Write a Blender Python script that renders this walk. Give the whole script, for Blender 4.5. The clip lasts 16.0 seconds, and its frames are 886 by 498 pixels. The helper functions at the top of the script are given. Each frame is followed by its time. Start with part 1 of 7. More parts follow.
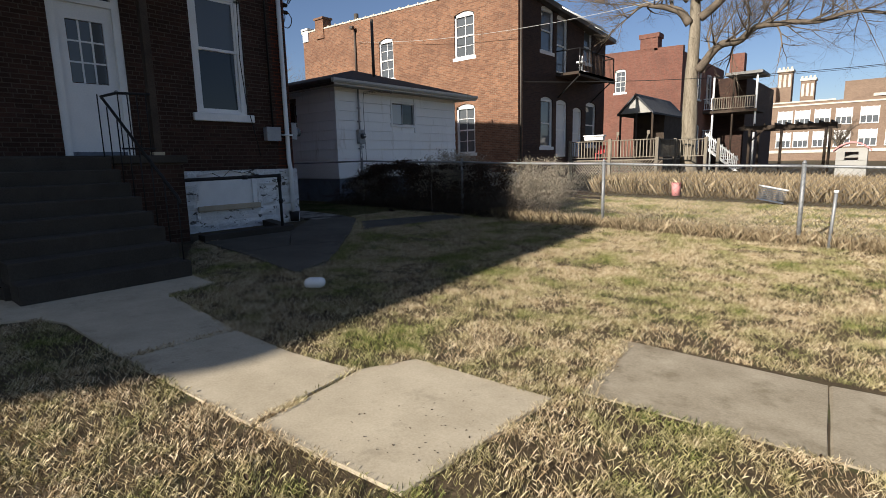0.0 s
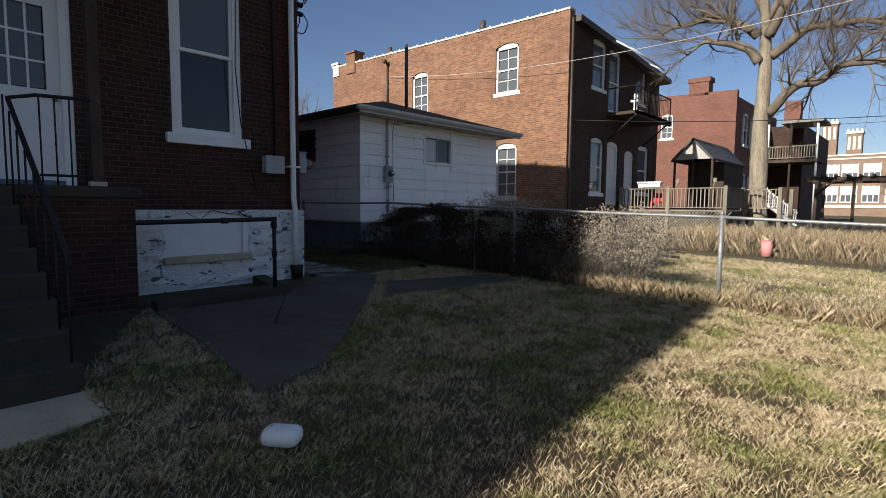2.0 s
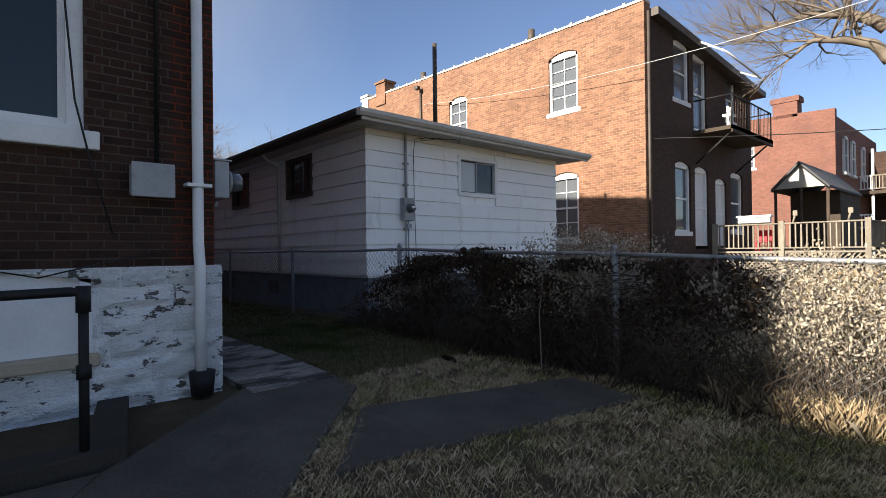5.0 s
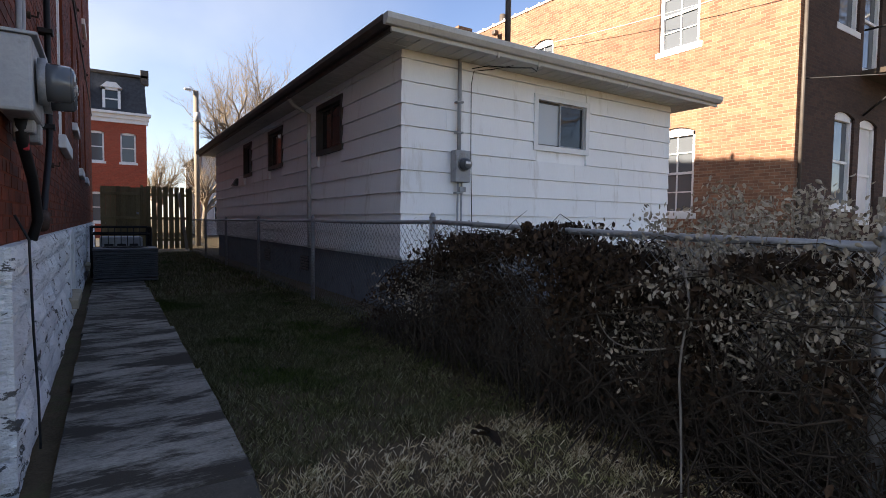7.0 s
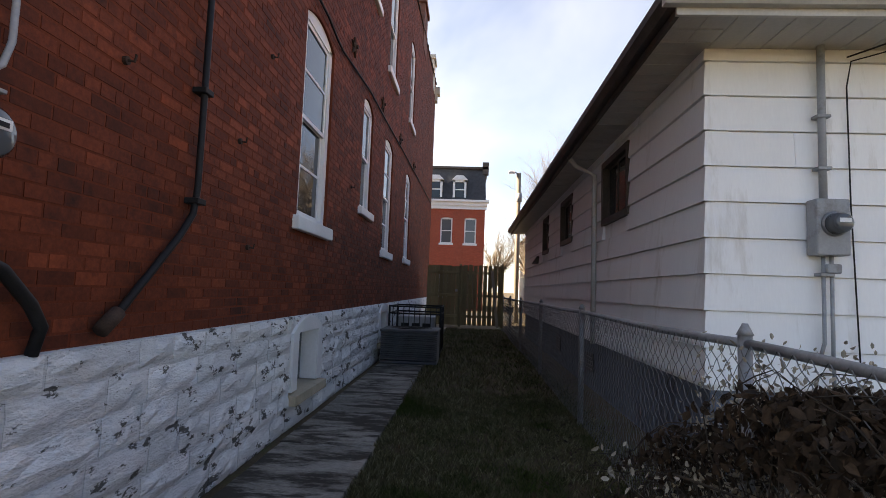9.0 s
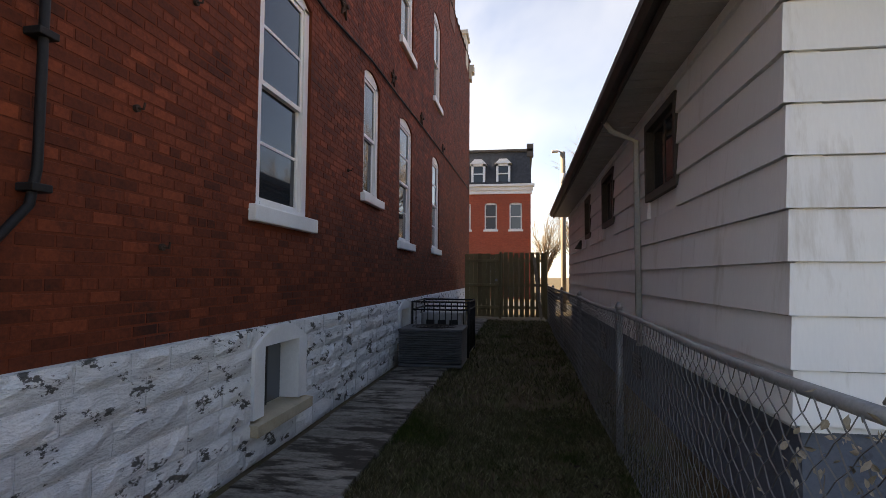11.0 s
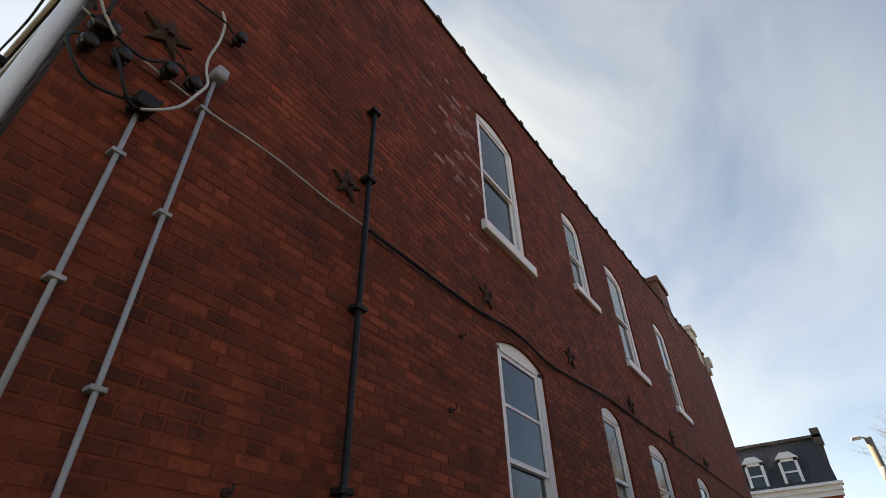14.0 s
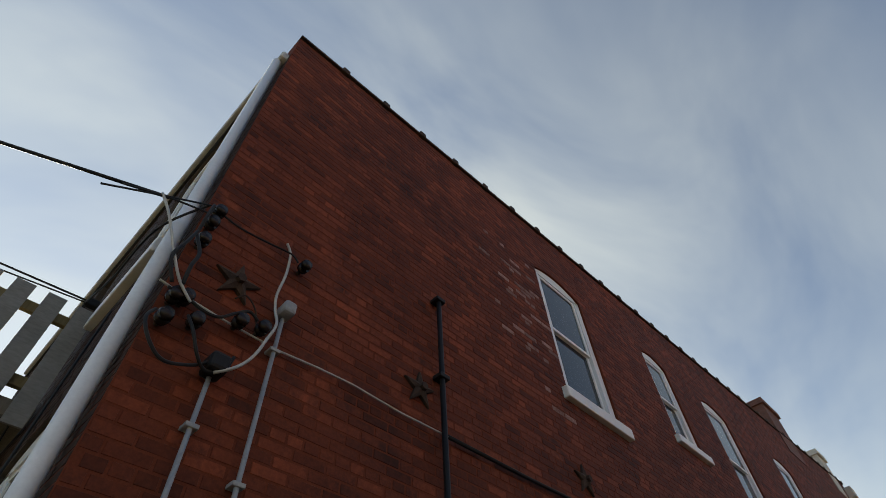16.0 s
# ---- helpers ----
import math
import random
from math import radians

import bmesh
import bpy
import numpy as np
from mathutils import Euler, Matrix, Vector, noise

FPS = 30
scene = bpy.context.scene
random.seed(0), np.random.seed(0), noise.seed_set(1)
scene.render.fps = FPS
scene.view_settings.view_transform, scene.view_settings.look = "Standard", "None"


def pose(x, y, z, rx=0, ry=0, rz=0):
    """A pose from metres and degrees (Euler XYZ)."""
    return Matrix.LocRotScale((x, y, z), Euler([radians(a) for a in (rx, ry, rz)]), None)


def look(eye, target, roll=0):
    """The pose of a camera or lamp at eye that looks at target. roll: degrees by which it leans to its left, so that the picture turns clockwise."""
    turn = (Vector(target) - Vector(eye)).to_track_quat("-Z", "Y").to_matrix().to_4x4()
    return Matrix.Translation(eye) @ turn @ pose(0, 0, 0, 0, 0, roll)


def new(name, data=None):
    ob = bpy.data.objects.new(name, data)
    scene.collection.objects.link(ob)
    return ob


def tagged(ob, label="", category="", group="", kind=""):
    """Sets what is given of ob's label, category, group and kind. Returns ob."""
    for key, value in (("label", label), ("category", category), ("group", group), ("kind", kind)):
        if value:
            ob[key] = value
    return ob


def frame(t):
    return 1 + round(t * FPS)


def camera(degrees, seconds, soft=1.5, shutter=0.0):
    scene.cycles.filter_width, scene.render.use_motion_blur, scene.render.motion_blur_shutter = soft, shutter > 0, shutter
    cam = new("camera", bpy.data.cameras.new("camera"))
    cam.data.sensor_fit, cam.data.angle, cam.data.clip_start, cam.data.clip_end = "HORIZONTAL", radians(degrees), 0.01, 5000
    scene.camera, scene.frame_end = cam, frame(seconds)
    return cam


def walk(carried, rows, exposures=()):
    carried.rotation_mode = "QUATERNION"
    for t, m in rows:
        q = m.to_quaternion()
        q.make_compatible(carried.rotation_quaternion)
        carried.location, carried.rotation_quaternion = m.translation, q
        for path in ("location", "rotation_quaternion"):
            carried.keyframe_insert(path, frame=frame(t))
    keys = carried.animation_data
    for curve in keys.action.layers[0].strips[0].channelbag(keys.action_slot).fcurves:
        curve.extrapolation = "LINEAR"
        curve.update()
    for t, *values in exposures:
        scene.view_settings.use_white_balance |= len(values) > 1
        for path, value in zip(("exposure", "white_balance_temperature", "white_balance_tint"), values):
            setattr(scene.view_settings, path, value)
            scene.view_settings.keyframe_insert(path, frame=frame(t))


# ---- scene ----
cam = camera(80.7, 16.0, soft=0.8)
# stops, kelvin and tint along the walk
EXPOSURES = [(0.0, 0.68, 6400, 10), (1.5, 0.55, 6300, 9), (3.0, 1.05, 6350, 9), (4.0, 1.2, 6400, 10), (6.5, 2.0, 7000, 12), (7.5, 2.25, 7200, 16), (9.0, 2.5, 8000, 14), (11.5, 2.4, 8600, 14), (12.5, 2.3, 8400, 10), (13.5, 2.05, 8300, 7), (14.5, 2.1, 7900, 5), (16.0, 1.55, 7500, 2)]
PATH = [
    (0, (-0.501, -0.012, 1.422), (-1.777, 1.493, 1.093), -1.3),
    (0.5, (-0.935, 0.426, 1.381), (-2.152, 2.0, 1.18), 0.4),
    (1, (-1.403, 0.852, 1.392), (-2.574, 2.467, 1.243), 0.6),
    (1.5, (-1.98, 1.322, 1.391), (-3.187, 2.912, 1.267), 0.8),
    (2, (-2.523, 1.797, 1.451), (-3.879, 3.257, 1.284), 0.5),
    (2.5, (-2.998, 2.18, 1.474), (-4.203, 3.753, 1.202), -1.1),
    (3, (-3.432, 2.72, 1.418), (-4.631, 4.309, 1.22), 1.4),
    (3.5, (-3.964, 3.201, 1.431), (-5.126, 4.803, 1.146), -0.2),
    (4, (-4.371, 3.756, 1.468), (-5.765, 5.19, 1.432), 0.5),
    (6.3, (-6.489, 6.252, 1.43), (-8.028, 7.529, 1.4), -0.7),
    (6.5, (-6.655, 6.454, 1.443), (-8.232, 7.68, 1.341), -0.2),
    (7, (-7.098, 6.826, 1.488), (-8.775, 7.912, 1.387), 0.7),
    (7.5, (-7.45, 7.208, 1.491), (-9.266, 8.046, 1.462), 2.3),
    (8, (-7.855, 7.489, 1.532), (-9.783, 8.017, 1.551), 0.9),
    (8.5, (-8.453, 7.891, 1.628), (-10.441, 8.112, 1.663), -1.5),
    (9, (-8.882, 8.176, 1.674), (-10.873, 8.072, 1.831), 2.1),
    (11.5, (-10.062, 8.641, 1.883), (-12.025, 8.285, 2.028), -0.1),
    (12, (-9.98, 8.675, 2.018), (-11.864, 8.155, 2.445), 0.4),
    (12.5, (-9.949, 8.662, 2.099), (-11.709, 8.13, 2.886), -2.7),
    (13, (-9.909, 8.667, 2.132), (-11.551, 8.077, 3.109), -3.2),
    (13.5, (-9.864, 8.613, 2.156), (-11.36, 7.815, 3.216), -0.8),
    (14, (-9.818, 8.59, 2.246), (-11.162, 7.698, 3.428), -1.6),
    (14.5, (-9.758, 8.624, 2.51), (-10.877, 7.779, 3.936), -2.1),
    (15, (-9.7, 8.652, 2.661), (-10.646, 7.817, 4.213), -2.5),
    (15.5, (-9.623, 8.65, 2.704), (-10.436, 7.758, 4.299), 1.0),
    (16, (-9.649, 8.651, 2.7), (-10.589, 7.812, 4.254), -3.6),
]
walk(cam, [(t, look(eye, target, roll)) for t, eye, target, roll in PATH], EXPOSURES)


# the sun stands low in the south, the sky carries thin streaked cloud
SUN = Vector((0.09, 1.0, -0.49)).normalized()
sun_data = bpy.data.lights.new("sun", "SUN")
sun_data.energy, sun_data.angle, sun_data.color = 5.0, radians(0.6), (1.0, 0.92, 0.80)
sun = new("sun", sun_data)
sun.matrix_world = look((0, -40, 40), Vector((0, -40, 40)) + SUN)

world = bpy.data.worlds.new("sky")
scene.world = world
world.use_nodes = True
wn, wl = world.node_tree.nodes, world.node_tree.links
wn.clear()
sky = wn.new("ShaderNodeTexSky")
sky.sky_type, sky.sun_disc = "NISHITA", False
sky.sun_elevation, sky.sun_rotation = math.asin(-SUN.z), math.atan2(-SUN.x, -SUN.y)
sky.air_density, sky.dust_density, sky.ozone_density = 1.0, 0.1, 1.7
coord = wn.new("ShaderNodeTexCoord")
mapping = wn.new("ShaderNodeMapping")
mapping.inputs["Rotation"].default_value = (0.25, 0.1, 0.6)
mapping.inputs["Scale"].default_value = (1.0, 2.4, 1.9)
wl.new(coord.outputs["Generated"], mapping.inputs["Vector"])
streak = wn.new("ShaderNodeTexNoise")
streak.inputs["Scale"].default_value, streak.inputs["Detail"].default_value = 1.1, 5.0
streak.inputs["Roughness"].default_value, streak.inputs["Distortion"].default_value = 0.52, 0.5
wl.new(mapping.outputs["Vector"], streak.inputs["Vector"])
ramp = wn.new("ShaderNodeValToRGB")
ramp.color_ramp.elements[0].position, ramp.color_ramp.elements[1].position = 0.22, 0.82
ramp.color_ramp.elements[0].color = (0.08, 0.08, 0.08, 1)
wl.new(streak.outputs["Fac"], ramp.inputs["Fac"])
# the cloud gathers in the west and south, over the house; the north-east stays blue
west = wn.new("ShaderNodeVectorMath")
west.operation = "DOT_PRODUCT"
west.inputs[1].default_value = (-0.50, -0.84, 0.1)
wl.new(coord.outputs["Generated"], west.inputs[0])
gather = wn.new("ShaderNodeMapRange")
gather.inputs["From Min"].default_value, gather.inputs["From Max"].default_value = 0.0, 0.72
gather.inputs["To Min"].default_value, gather.inputs["To Max"].default_value = 0.04, 1.0
wl.new(west.outputs["Value"], gather.inputs["Value"])
amount = wn.new("ShaderNodeMath")
amount.operation = "MULTIPLY"
wl.new(ramp.outputs["Color"], amount.inputs[0])
wl.new(gather.outputs["Result"], amount.inputs[1])
cloud = wn.new("ShaderNodeMixRGB")
cloud.inputs["Color2"].default_value = (6.3, 6.75, 7.0, 1)
wl.new(amount.outputs["Value"], cloud.inputs["Fac"])
clear = wn.new("ShaderNodeMixRGB")
clear.blend_type = "MULTIPLY"
clear.inputs["Fac"].default_value, clear.inputs["Color2"].default_value = 1.0, (0.94, 0.97, 1.14, 1)
wl.new(sky.outputs["Color"], clear.inputs["Color1"])
wl.new(clear.outputs["Color"], cloud.inputs["Color1"])
back = wn.new("ShaderNodeBackground")
back.inputs["Strength"].default_value = 0.05
wl.new(cloud.outputs["Color"], back.inputs["Color"])
wl.new(back.outputs["Background"], wn.new("ShaderNodeOutputWorld").inputs["Surface"])


# ---- materials ----
def material(name, rough=0.8, metal=0.0):
    m = bpy.data.materials.new(name)
    m.use_nodes = True
    b = m.node_tree.nodes["Principled BSDF"]
    b.inputs["Roughness"].default_value, b.inputs["Metallic"].default_value = rough, metal
    return m, m.node_tree.nodes, m.node_tree.links, b


def noise_node(nodes, links, scale, detail=4.0, rough=0.6, source="Object", stretch=(1, 1, 1)):
    c = nodes.new("ShaderNodeTexCoord") if source == "Object" else nodes.new("ShaderNodeNewGeometry")
    mp = nodes.new("ShaderNodeMapping")
    mp.inputs["Scale"].default_value = stretch
    links.new(c.outputs["Object" if source == "Object" else "Position"], mp.inputs["Vector"])
    n = nodes.new("ShaderNodeTexNoise")
    n.inputs["Scale"].default_value, n.inputs["Detail"].default_value, n.inputs["Roughness"].default_value = scale, detail, rough
    links.new(mp.outputs["Vector"], n.inputs["Vector"])
    return n.outputs["Fac"]


def ramp_node(nodes, links, fac, stops):
    r = nodes.new("ShaderNodeValToRGB")
    e = r.color_ramp.elements
    while len(e) < len(stops):
        e.new(0.5)
    for el, (p, c) in zip(e, stops):
        el.position, el.color = p, (*c, 1) if len(c) == 3 else c
    links.new(fac, r.inputs["Fac"])
    return r.outputs["Color"]


def mix_node(nodes, links, fac, a, b, blend="MIX"):
    m = nodes.new("ShaderNodeMixRGB")
    m.blend_type = blend
    for key, v in (("Fac", fac), ("Color1", a), ("Color2", b)):
        if isinstance(v, (int, float)):
            m.inputs[key].default_value = v
        elif isinstance(v, tuple):
            m.inputs[key].default_value = (*v, 1)
        else:
            links.new(v, m.inputs[key])
    return m.outputs["Color"]


def bump_node(nodes, links, b, height, strength, distance):
    n = nodes.new("ShaderNodeBump")
    n.inputs["Strength"].default_value, n.inputs["Distance"].default_value = strength, distance
    links.new(height, n.inputs["Height"])
    links.new(n.outputs["Normal"], b.inputs["Normal"])


def surface(name, dark, light, scale=6.0, fine=60.0, rough=0.85, metal=0.0, bump=0.35, depth=0.004, stain=None, stain_at=(0.55, 0.72), stretch=(1, 1, 1), rnd=0.0, spec=0.25):
    """A colour that varies at two sizes, with fine relief and, where given, stains of a second colour."""
    m, n, l, b = material(name, rough, metal)
    b.inputs["Specular IOR Level"].default_value = spec
    big = noise_node(n, l, scale, 5, 0.6, "World", stretch)
    small = noise_node(n, l, fine, 4, 0.65, "World", stretch)
    both = mix_node(n, l, 0.45, big, small)
    col = ramp_node(n, l, both, [(0.33, dark), (0.67, light)])
    if rnd:
        info = n.new("ShaderNodeObjectInfo")
        isl = n.new("ShaderNodeNewGeometry")
        add = n.new("ShaderNodeMath")
        add.operation = "ADD"
        l.new(info.outputs["Random"], add.inputs[0])
        l.new(isl.outputs["Random Per Island"], add.inputs[1])
        frac = n.new("ShaderNodeMath")
        frac.operation = "FRACT"
        l.new(add.outputs["Value"], frac.inputs[0])
        v = ramp_node(n, l, frac.outputs["Value"], [(0.0, (1 - rnd,) * 3), (0.8, (1.0,) * 3), (1.0, (1 + rnd * 0.6,) * 3)])
        col = mix_node(n, l, 1.0, col, v, "MULTIPLY")
    if stain:
        s = noise_node(n, l, scale * 0.7 + 1.3, 6, 0.7, "World", stretch)
        f = ramp_node(n, l, s, [(stain_at[0], (0, 0, 0)), (stain_at[1], (1, 1, 1))])
        col = mix_node(n, l, f, col, stain)
    l.new(col, b.inputs["Base Color"])
    if bump:
        bump_node(n, l, b, both, bump, depth)
    return m


def glass(name, tint=(0.02, 0.025, 0.03), rough=0.03):
    m, n, l, b = material(name, rough)
    b.inputs["Base Color"].default_value = (*tint, 1)
    b.inputs["IOR"].default_value = 1.5
    b.inputs["Specular IOR Level"].default_value = 0.5
    s = noise_node(n, l, 1.2, 2, 0.5, "World")
    bump_node(n, l, b, s, 0.05, 0.01)
    return m


def course_material(name, a, c, mortar, stain, width=0.215, row=0.072):
    """Far brickwork: bricks, joints and stains by the wall's own metres."""
    m, n, l, b = material(name, 0.9)
    pos = n.new("ShaderNodeNewGeometry")
    sep = n.new("ShaderNodeSeparateXYZ")
    l.new(pos.outputs["Position"], sep.inputs["Vector"])
    add = n.new("ShaderNodeMath")
    add.operation = "ADD"
    l.new(sep.outputs["X"], add.inputs[0])
    l.new(sep.outputs["Y"], add.inputs[1])
    com = n.new("ShaderNodeCombineXYZ")
    l.new(add.outputs["Value"], com.inputs["X"])
    l.new(sep.outputs["Z"], com.inputs["Y"])
    br = n.new("ShaderNodeTexBrick")
    br.inputs["Scale"].default_value = 1.0
    br.inputs["Brick Width"].default_value, br.inputs["Row Height"].default_value = width, row
    br.inputs["Mortar Size"].default_value, br.inputs["Mortar Smooth"].default_value = 0.007, 0.3
    br.inputs["Color1"].default_value, br.inputs["Color2"].default_value, br.inputs["Mortar"].default_value = (*a, 1), (*c, 1), (*mortar, 1)
    l.new(com.outputs["Vector"], br.inputs["Vector"])
    s = noise_node(n, l, 0.5, 6, 0.65, "World", (1, 1, 1.6))
    f = ramp_node(n, l, s, [(0.45, (0, 0, 0)), (0.75, (0.75, 0.75, 0.75))])
    col = mix_node(n, l, f, br.outputs["Color"], stain)
    fine = noise_node(n, l, 9, 4, 0.7, "World")
    col = mix_node(n, l, 1.0, col, ramp_node(n, l, fine, [(0.3, (0.78, 0.78, 0.78)), (0.7, (1.12, 1.12, 1.12))]), "MULTIPLY")
    l.new(col, b.inputs["Base Color"])
    inv = n.new("ShaderNodeMath")
    inv.operation = "SUBTRACT"
    inv.inputs[0].default_value = 1.0
    l.new(br.outputs["Fac"], inv.inputs[1])
    bump_node(n, l, b, inv.outputs["Value"], 0.6, 0.01)
    return m


M = {}
M["brick"] = surface("painted red brick", (0.084, 0.0185, 0.0078), (0.245, 0.054, 0.0205), 1.8, 45, 0.75, bump=0.5, depth=0.004, stain=(0.028, 0.011, 0.008), stain_at=(0.54, 0.74), rnd=0.5, spec=0.25)
M["mortar"] = surface("red washed mortar", (0.105, 0.025, 0.012), (0.185, 0.050, 0.025), 4, 90, 0.9, bump=0.6, spec=0.15)
M["brick_rear"] = surface("bare brown brick", (0.024, 0.012, 0.0085), (0.066, 0.031, 0.020), 3.0, 45, 0.85, bump=0.5, depth=0.005, stain=(0.045, 0.025, 0.02), rnd=0.35)
M["mortar_rear"] = surface("grey brown mortar", (0.05, 0.036, 0.028), (0.10, 0.078, 0.06), 4, 90, 0.95, bump=0.6)
M["stone"] = surface("whitewashed stone", (0.70, 0.70, 0.69), (0.90, 0.90, 0.885), 8, 45, 0.9, bump=1.0, depth=0.045, stain=(0.12, 0.115, 0.105), stain_at=(0.582, 0.606), rnd=0.16, stretch=(0.7, 0.7, 1.5))
M["white"] = surface("white painted wood", (0.70, 0.70, 0.69), (0.84, 0.84, 0.83), 3, 50, 0.5, bump=0.15, depth=0.002, stain=(0.52, 0.50, 0.46), stain_at=(0.68, 0.8))
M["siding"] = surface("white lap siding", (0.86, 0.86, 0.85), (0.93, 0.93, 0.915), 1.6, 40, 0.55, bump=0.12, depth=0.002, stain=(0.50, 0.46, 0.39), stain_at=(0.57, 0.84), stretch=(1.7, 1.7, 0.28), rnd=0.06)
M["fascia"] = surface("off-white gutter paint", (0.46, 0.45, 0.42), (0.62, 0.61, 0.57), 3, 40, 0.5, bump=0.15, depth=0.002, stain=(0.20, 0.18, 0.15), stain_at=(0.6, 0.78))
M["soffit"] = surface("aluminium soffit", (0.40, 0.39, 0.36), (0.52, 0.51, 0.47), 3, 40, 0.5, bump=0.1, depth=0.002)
M["shingle"] = surface("dark asphalt shingle", (0.025, 0.023, 0.022), (0.075, 0.07, 0.065), 6, 120, 0.95, bump=0.8, depth=0.006, rnd=0.3)
M["blue_block"] = surface("blue grey painted block", (0.10, 0.118, 0.15), (0.155, 0.178, 0.215), 3, 45, 0.85, bump=0.5, stain=(0.065, 0.065, 0.07))
M["concrete"] = surface("weathered concrete", (0.37, 0.31, 0.22), (0.54, 0.465, 0.345), 3.4, 75, 0.95, bump=0.5, depth=0.004, spec=0.25, stain=(0.25, 0.21, 0.15), stain_at=(0.58, 0.82))
M["path"] = surface("sunken earth-stained concrete", (0.26, 0.215, 0.15), (0.43, 0.37, 0.275), 3.6, 75, 0.95, bump=0.6, depth=0.005, spec=0.2, stain=(0.19, 0.155, 0.10), stain_at=(0.52, 0.75))
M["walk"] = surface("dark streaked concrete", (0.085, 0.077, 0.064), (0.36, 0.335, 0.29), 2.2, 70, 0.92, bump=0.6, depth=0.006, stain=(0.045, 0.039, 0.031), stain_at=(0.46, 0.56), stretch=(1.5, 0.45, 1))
# steps, landing and kerb: deep shade by the rear door is put into this colour
M["step"] = surface("old step concrete, darkened for shade", (0.030, 0.026, 0.021), (0.065, 0.056, 0.046), 2, 60, 0.95, bump=0.6, stain=(0.04, 0.034, 0.027))
M["soil"] = surface("lawn soil", (0.045, 0.032, 0.019), (0.13, 0.095, 0.055), 2.2, 55, 1.0, bump=1.0, depth=0.02, stain=(0.075, 0.085, 0.03), stain_at=(0.52, 0.68))
M["metal"] = surface("galvanised steel", (0.22, 0.225, 0.23), (0.36, 0.365, 0.37), 8, 70, 0.55, 0.5, bump=0.1, depth=0.001)
M["wire"] = surface("galvanised wire", (0.10, 0.10, 0.098), (0.20, 0.20, 0.195), 8, 70, 0.6, 0.2, bump=0)
M["grey_box"] = surface("grey enamelled steel", (0.28, 0.29, 0.30), (0.38, 0.39, 0.40), 5, 60, 0.5, bump=0.12, depth=0.002, stain=(0.2, 0.19, 0.18))
M["black"] = surface("black iron", (0.006, 0.006, 0.006), (0.018, 0.017, 0.017), 9, 90, 0.6, spec=0.3, bump=0.25, depth=0.002)
M["rust"] = surface("weathered iron", (0.03, 0.02, 0.016), (0.08, 0.05, 0.036), 12, 110, 0.85, bump=0.5, depth=0.003)
M["cable"] = surface("black cable", (0.012, 0.012, 0.012), (0.03, 0.03, 0.03), 9, 90, 0.6, bump=0)
M["pale_cable"] = surface("pale grey cable", (0.42, 0.41, 0.38), (0.58, 0.57, 0.54), 9, 90, 0.6, bump=0)
M["fence_wood"] = surface("treated fence wood", (0.13, 0.10, 0.045), (0.26, 0.205, 0.105), 3, 50, 0.85, bump=0.5, stretch=(1, 1, 0.15), rnd=0.25)
M["deck_wood"] = surface("weathered deck wood", (0.14, 0.12, 0.092), (0.31, 0.27, 0.215), 3, 50, 0.88, bump=0.5, stretch=(1, 1, 0.2), rnd=0.2)
M["grey_wood"] = surface("grey porch wood", (0.20, 0.195, 0.185), (0.36, 0.35, 0.335), 3, 50, 0.85, bump=0.5, stretch=(0.3, 1, 1), rnd=0.2)
M["dark_wood"] = surface("dark stained porch wood", (0.035, 0.026, 0.02), (0.09, 0.066, 0.048), 3, 50, 0.85, bump=0.4, rnd=0.2)
M["bark"] = surface("pale ridged bark", (0.13, 0.105, 0.075), (0.36, 0.31, 0.235), 4, 22, 0.95, bump=1.0, depth=0.05, stretch=(1.6, 1.6, 0.28))
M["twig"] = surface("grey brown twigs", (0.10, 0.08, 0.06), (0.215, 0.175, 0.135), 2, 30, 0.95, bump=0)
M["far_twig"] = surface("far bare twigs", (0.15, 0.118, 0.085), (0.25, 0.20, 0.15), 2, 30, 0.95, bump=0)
M["vine"] = surface("dry vine stems", (0.030, 0.023, 0.017), (0.085, 0.066, 0.05), 6, 60, 0.95, bump=0.2)
M["vine_pale"] = surface("pale bare stems", (0.14, 0.12, 0.10), (0.27, 0.24, 0.20), 6, 60, 0.9, bump=0.2)
M["leaf"] = surface("withered leaves", (0.016, 0.010, 0.006), (0.085, 0.050, 0.028), 9, 70, 0.85, bump=0.3, rnd=0.6)
M["seed"] = surface("dry seed heads", (0.26, 0.215, 0.155), (0.46, 0.40, 0.31), 9, 70, 0.95, bump=0.2, rnd=0.3)
M["pane"] = glass("dark window glass")
M["pane_light"] = glass("curtained window glass", (0.10, 0.11, 0.12), 0.06)
M["pane_curtain"] = glass("window glass before a white curtain", (0.48, 0.50, 0.51), 0.08)
M["blind"] = surface("white window blind", (0.60, 0.61, 0.62), (0.74, 0.74, 0.74), 2, 40, 0.7, bump=0.05)
M["frame_dark"] = surface("dark bronze frame", (0.05, 0.04, 0.035), (0.10, 0.085, 0.07), 5, 60, 0.5, bump=0.1)
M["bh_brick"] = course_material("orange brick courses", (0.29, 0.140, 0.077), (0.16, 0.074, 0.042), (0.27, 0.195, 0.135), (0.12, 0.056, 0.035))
# the orange brick at about a quarter brightness: rear-wall shade put into the colour
M["bh_rear"] = course_material("shade-darkened brick courses", (0.072, 0.034, 0.022), (0.040, 0.019, 0.013), (0.058, 0.040, 0.030), (0.028, 0.016, 0.012))
M["red_brick"] = course_material("old red brick courses", (0.22, 0.090, 0.062), (0.165, 0.066, 0.046), (0.17, 0.105, 0.08), (0.12, 0.055, 0.042))
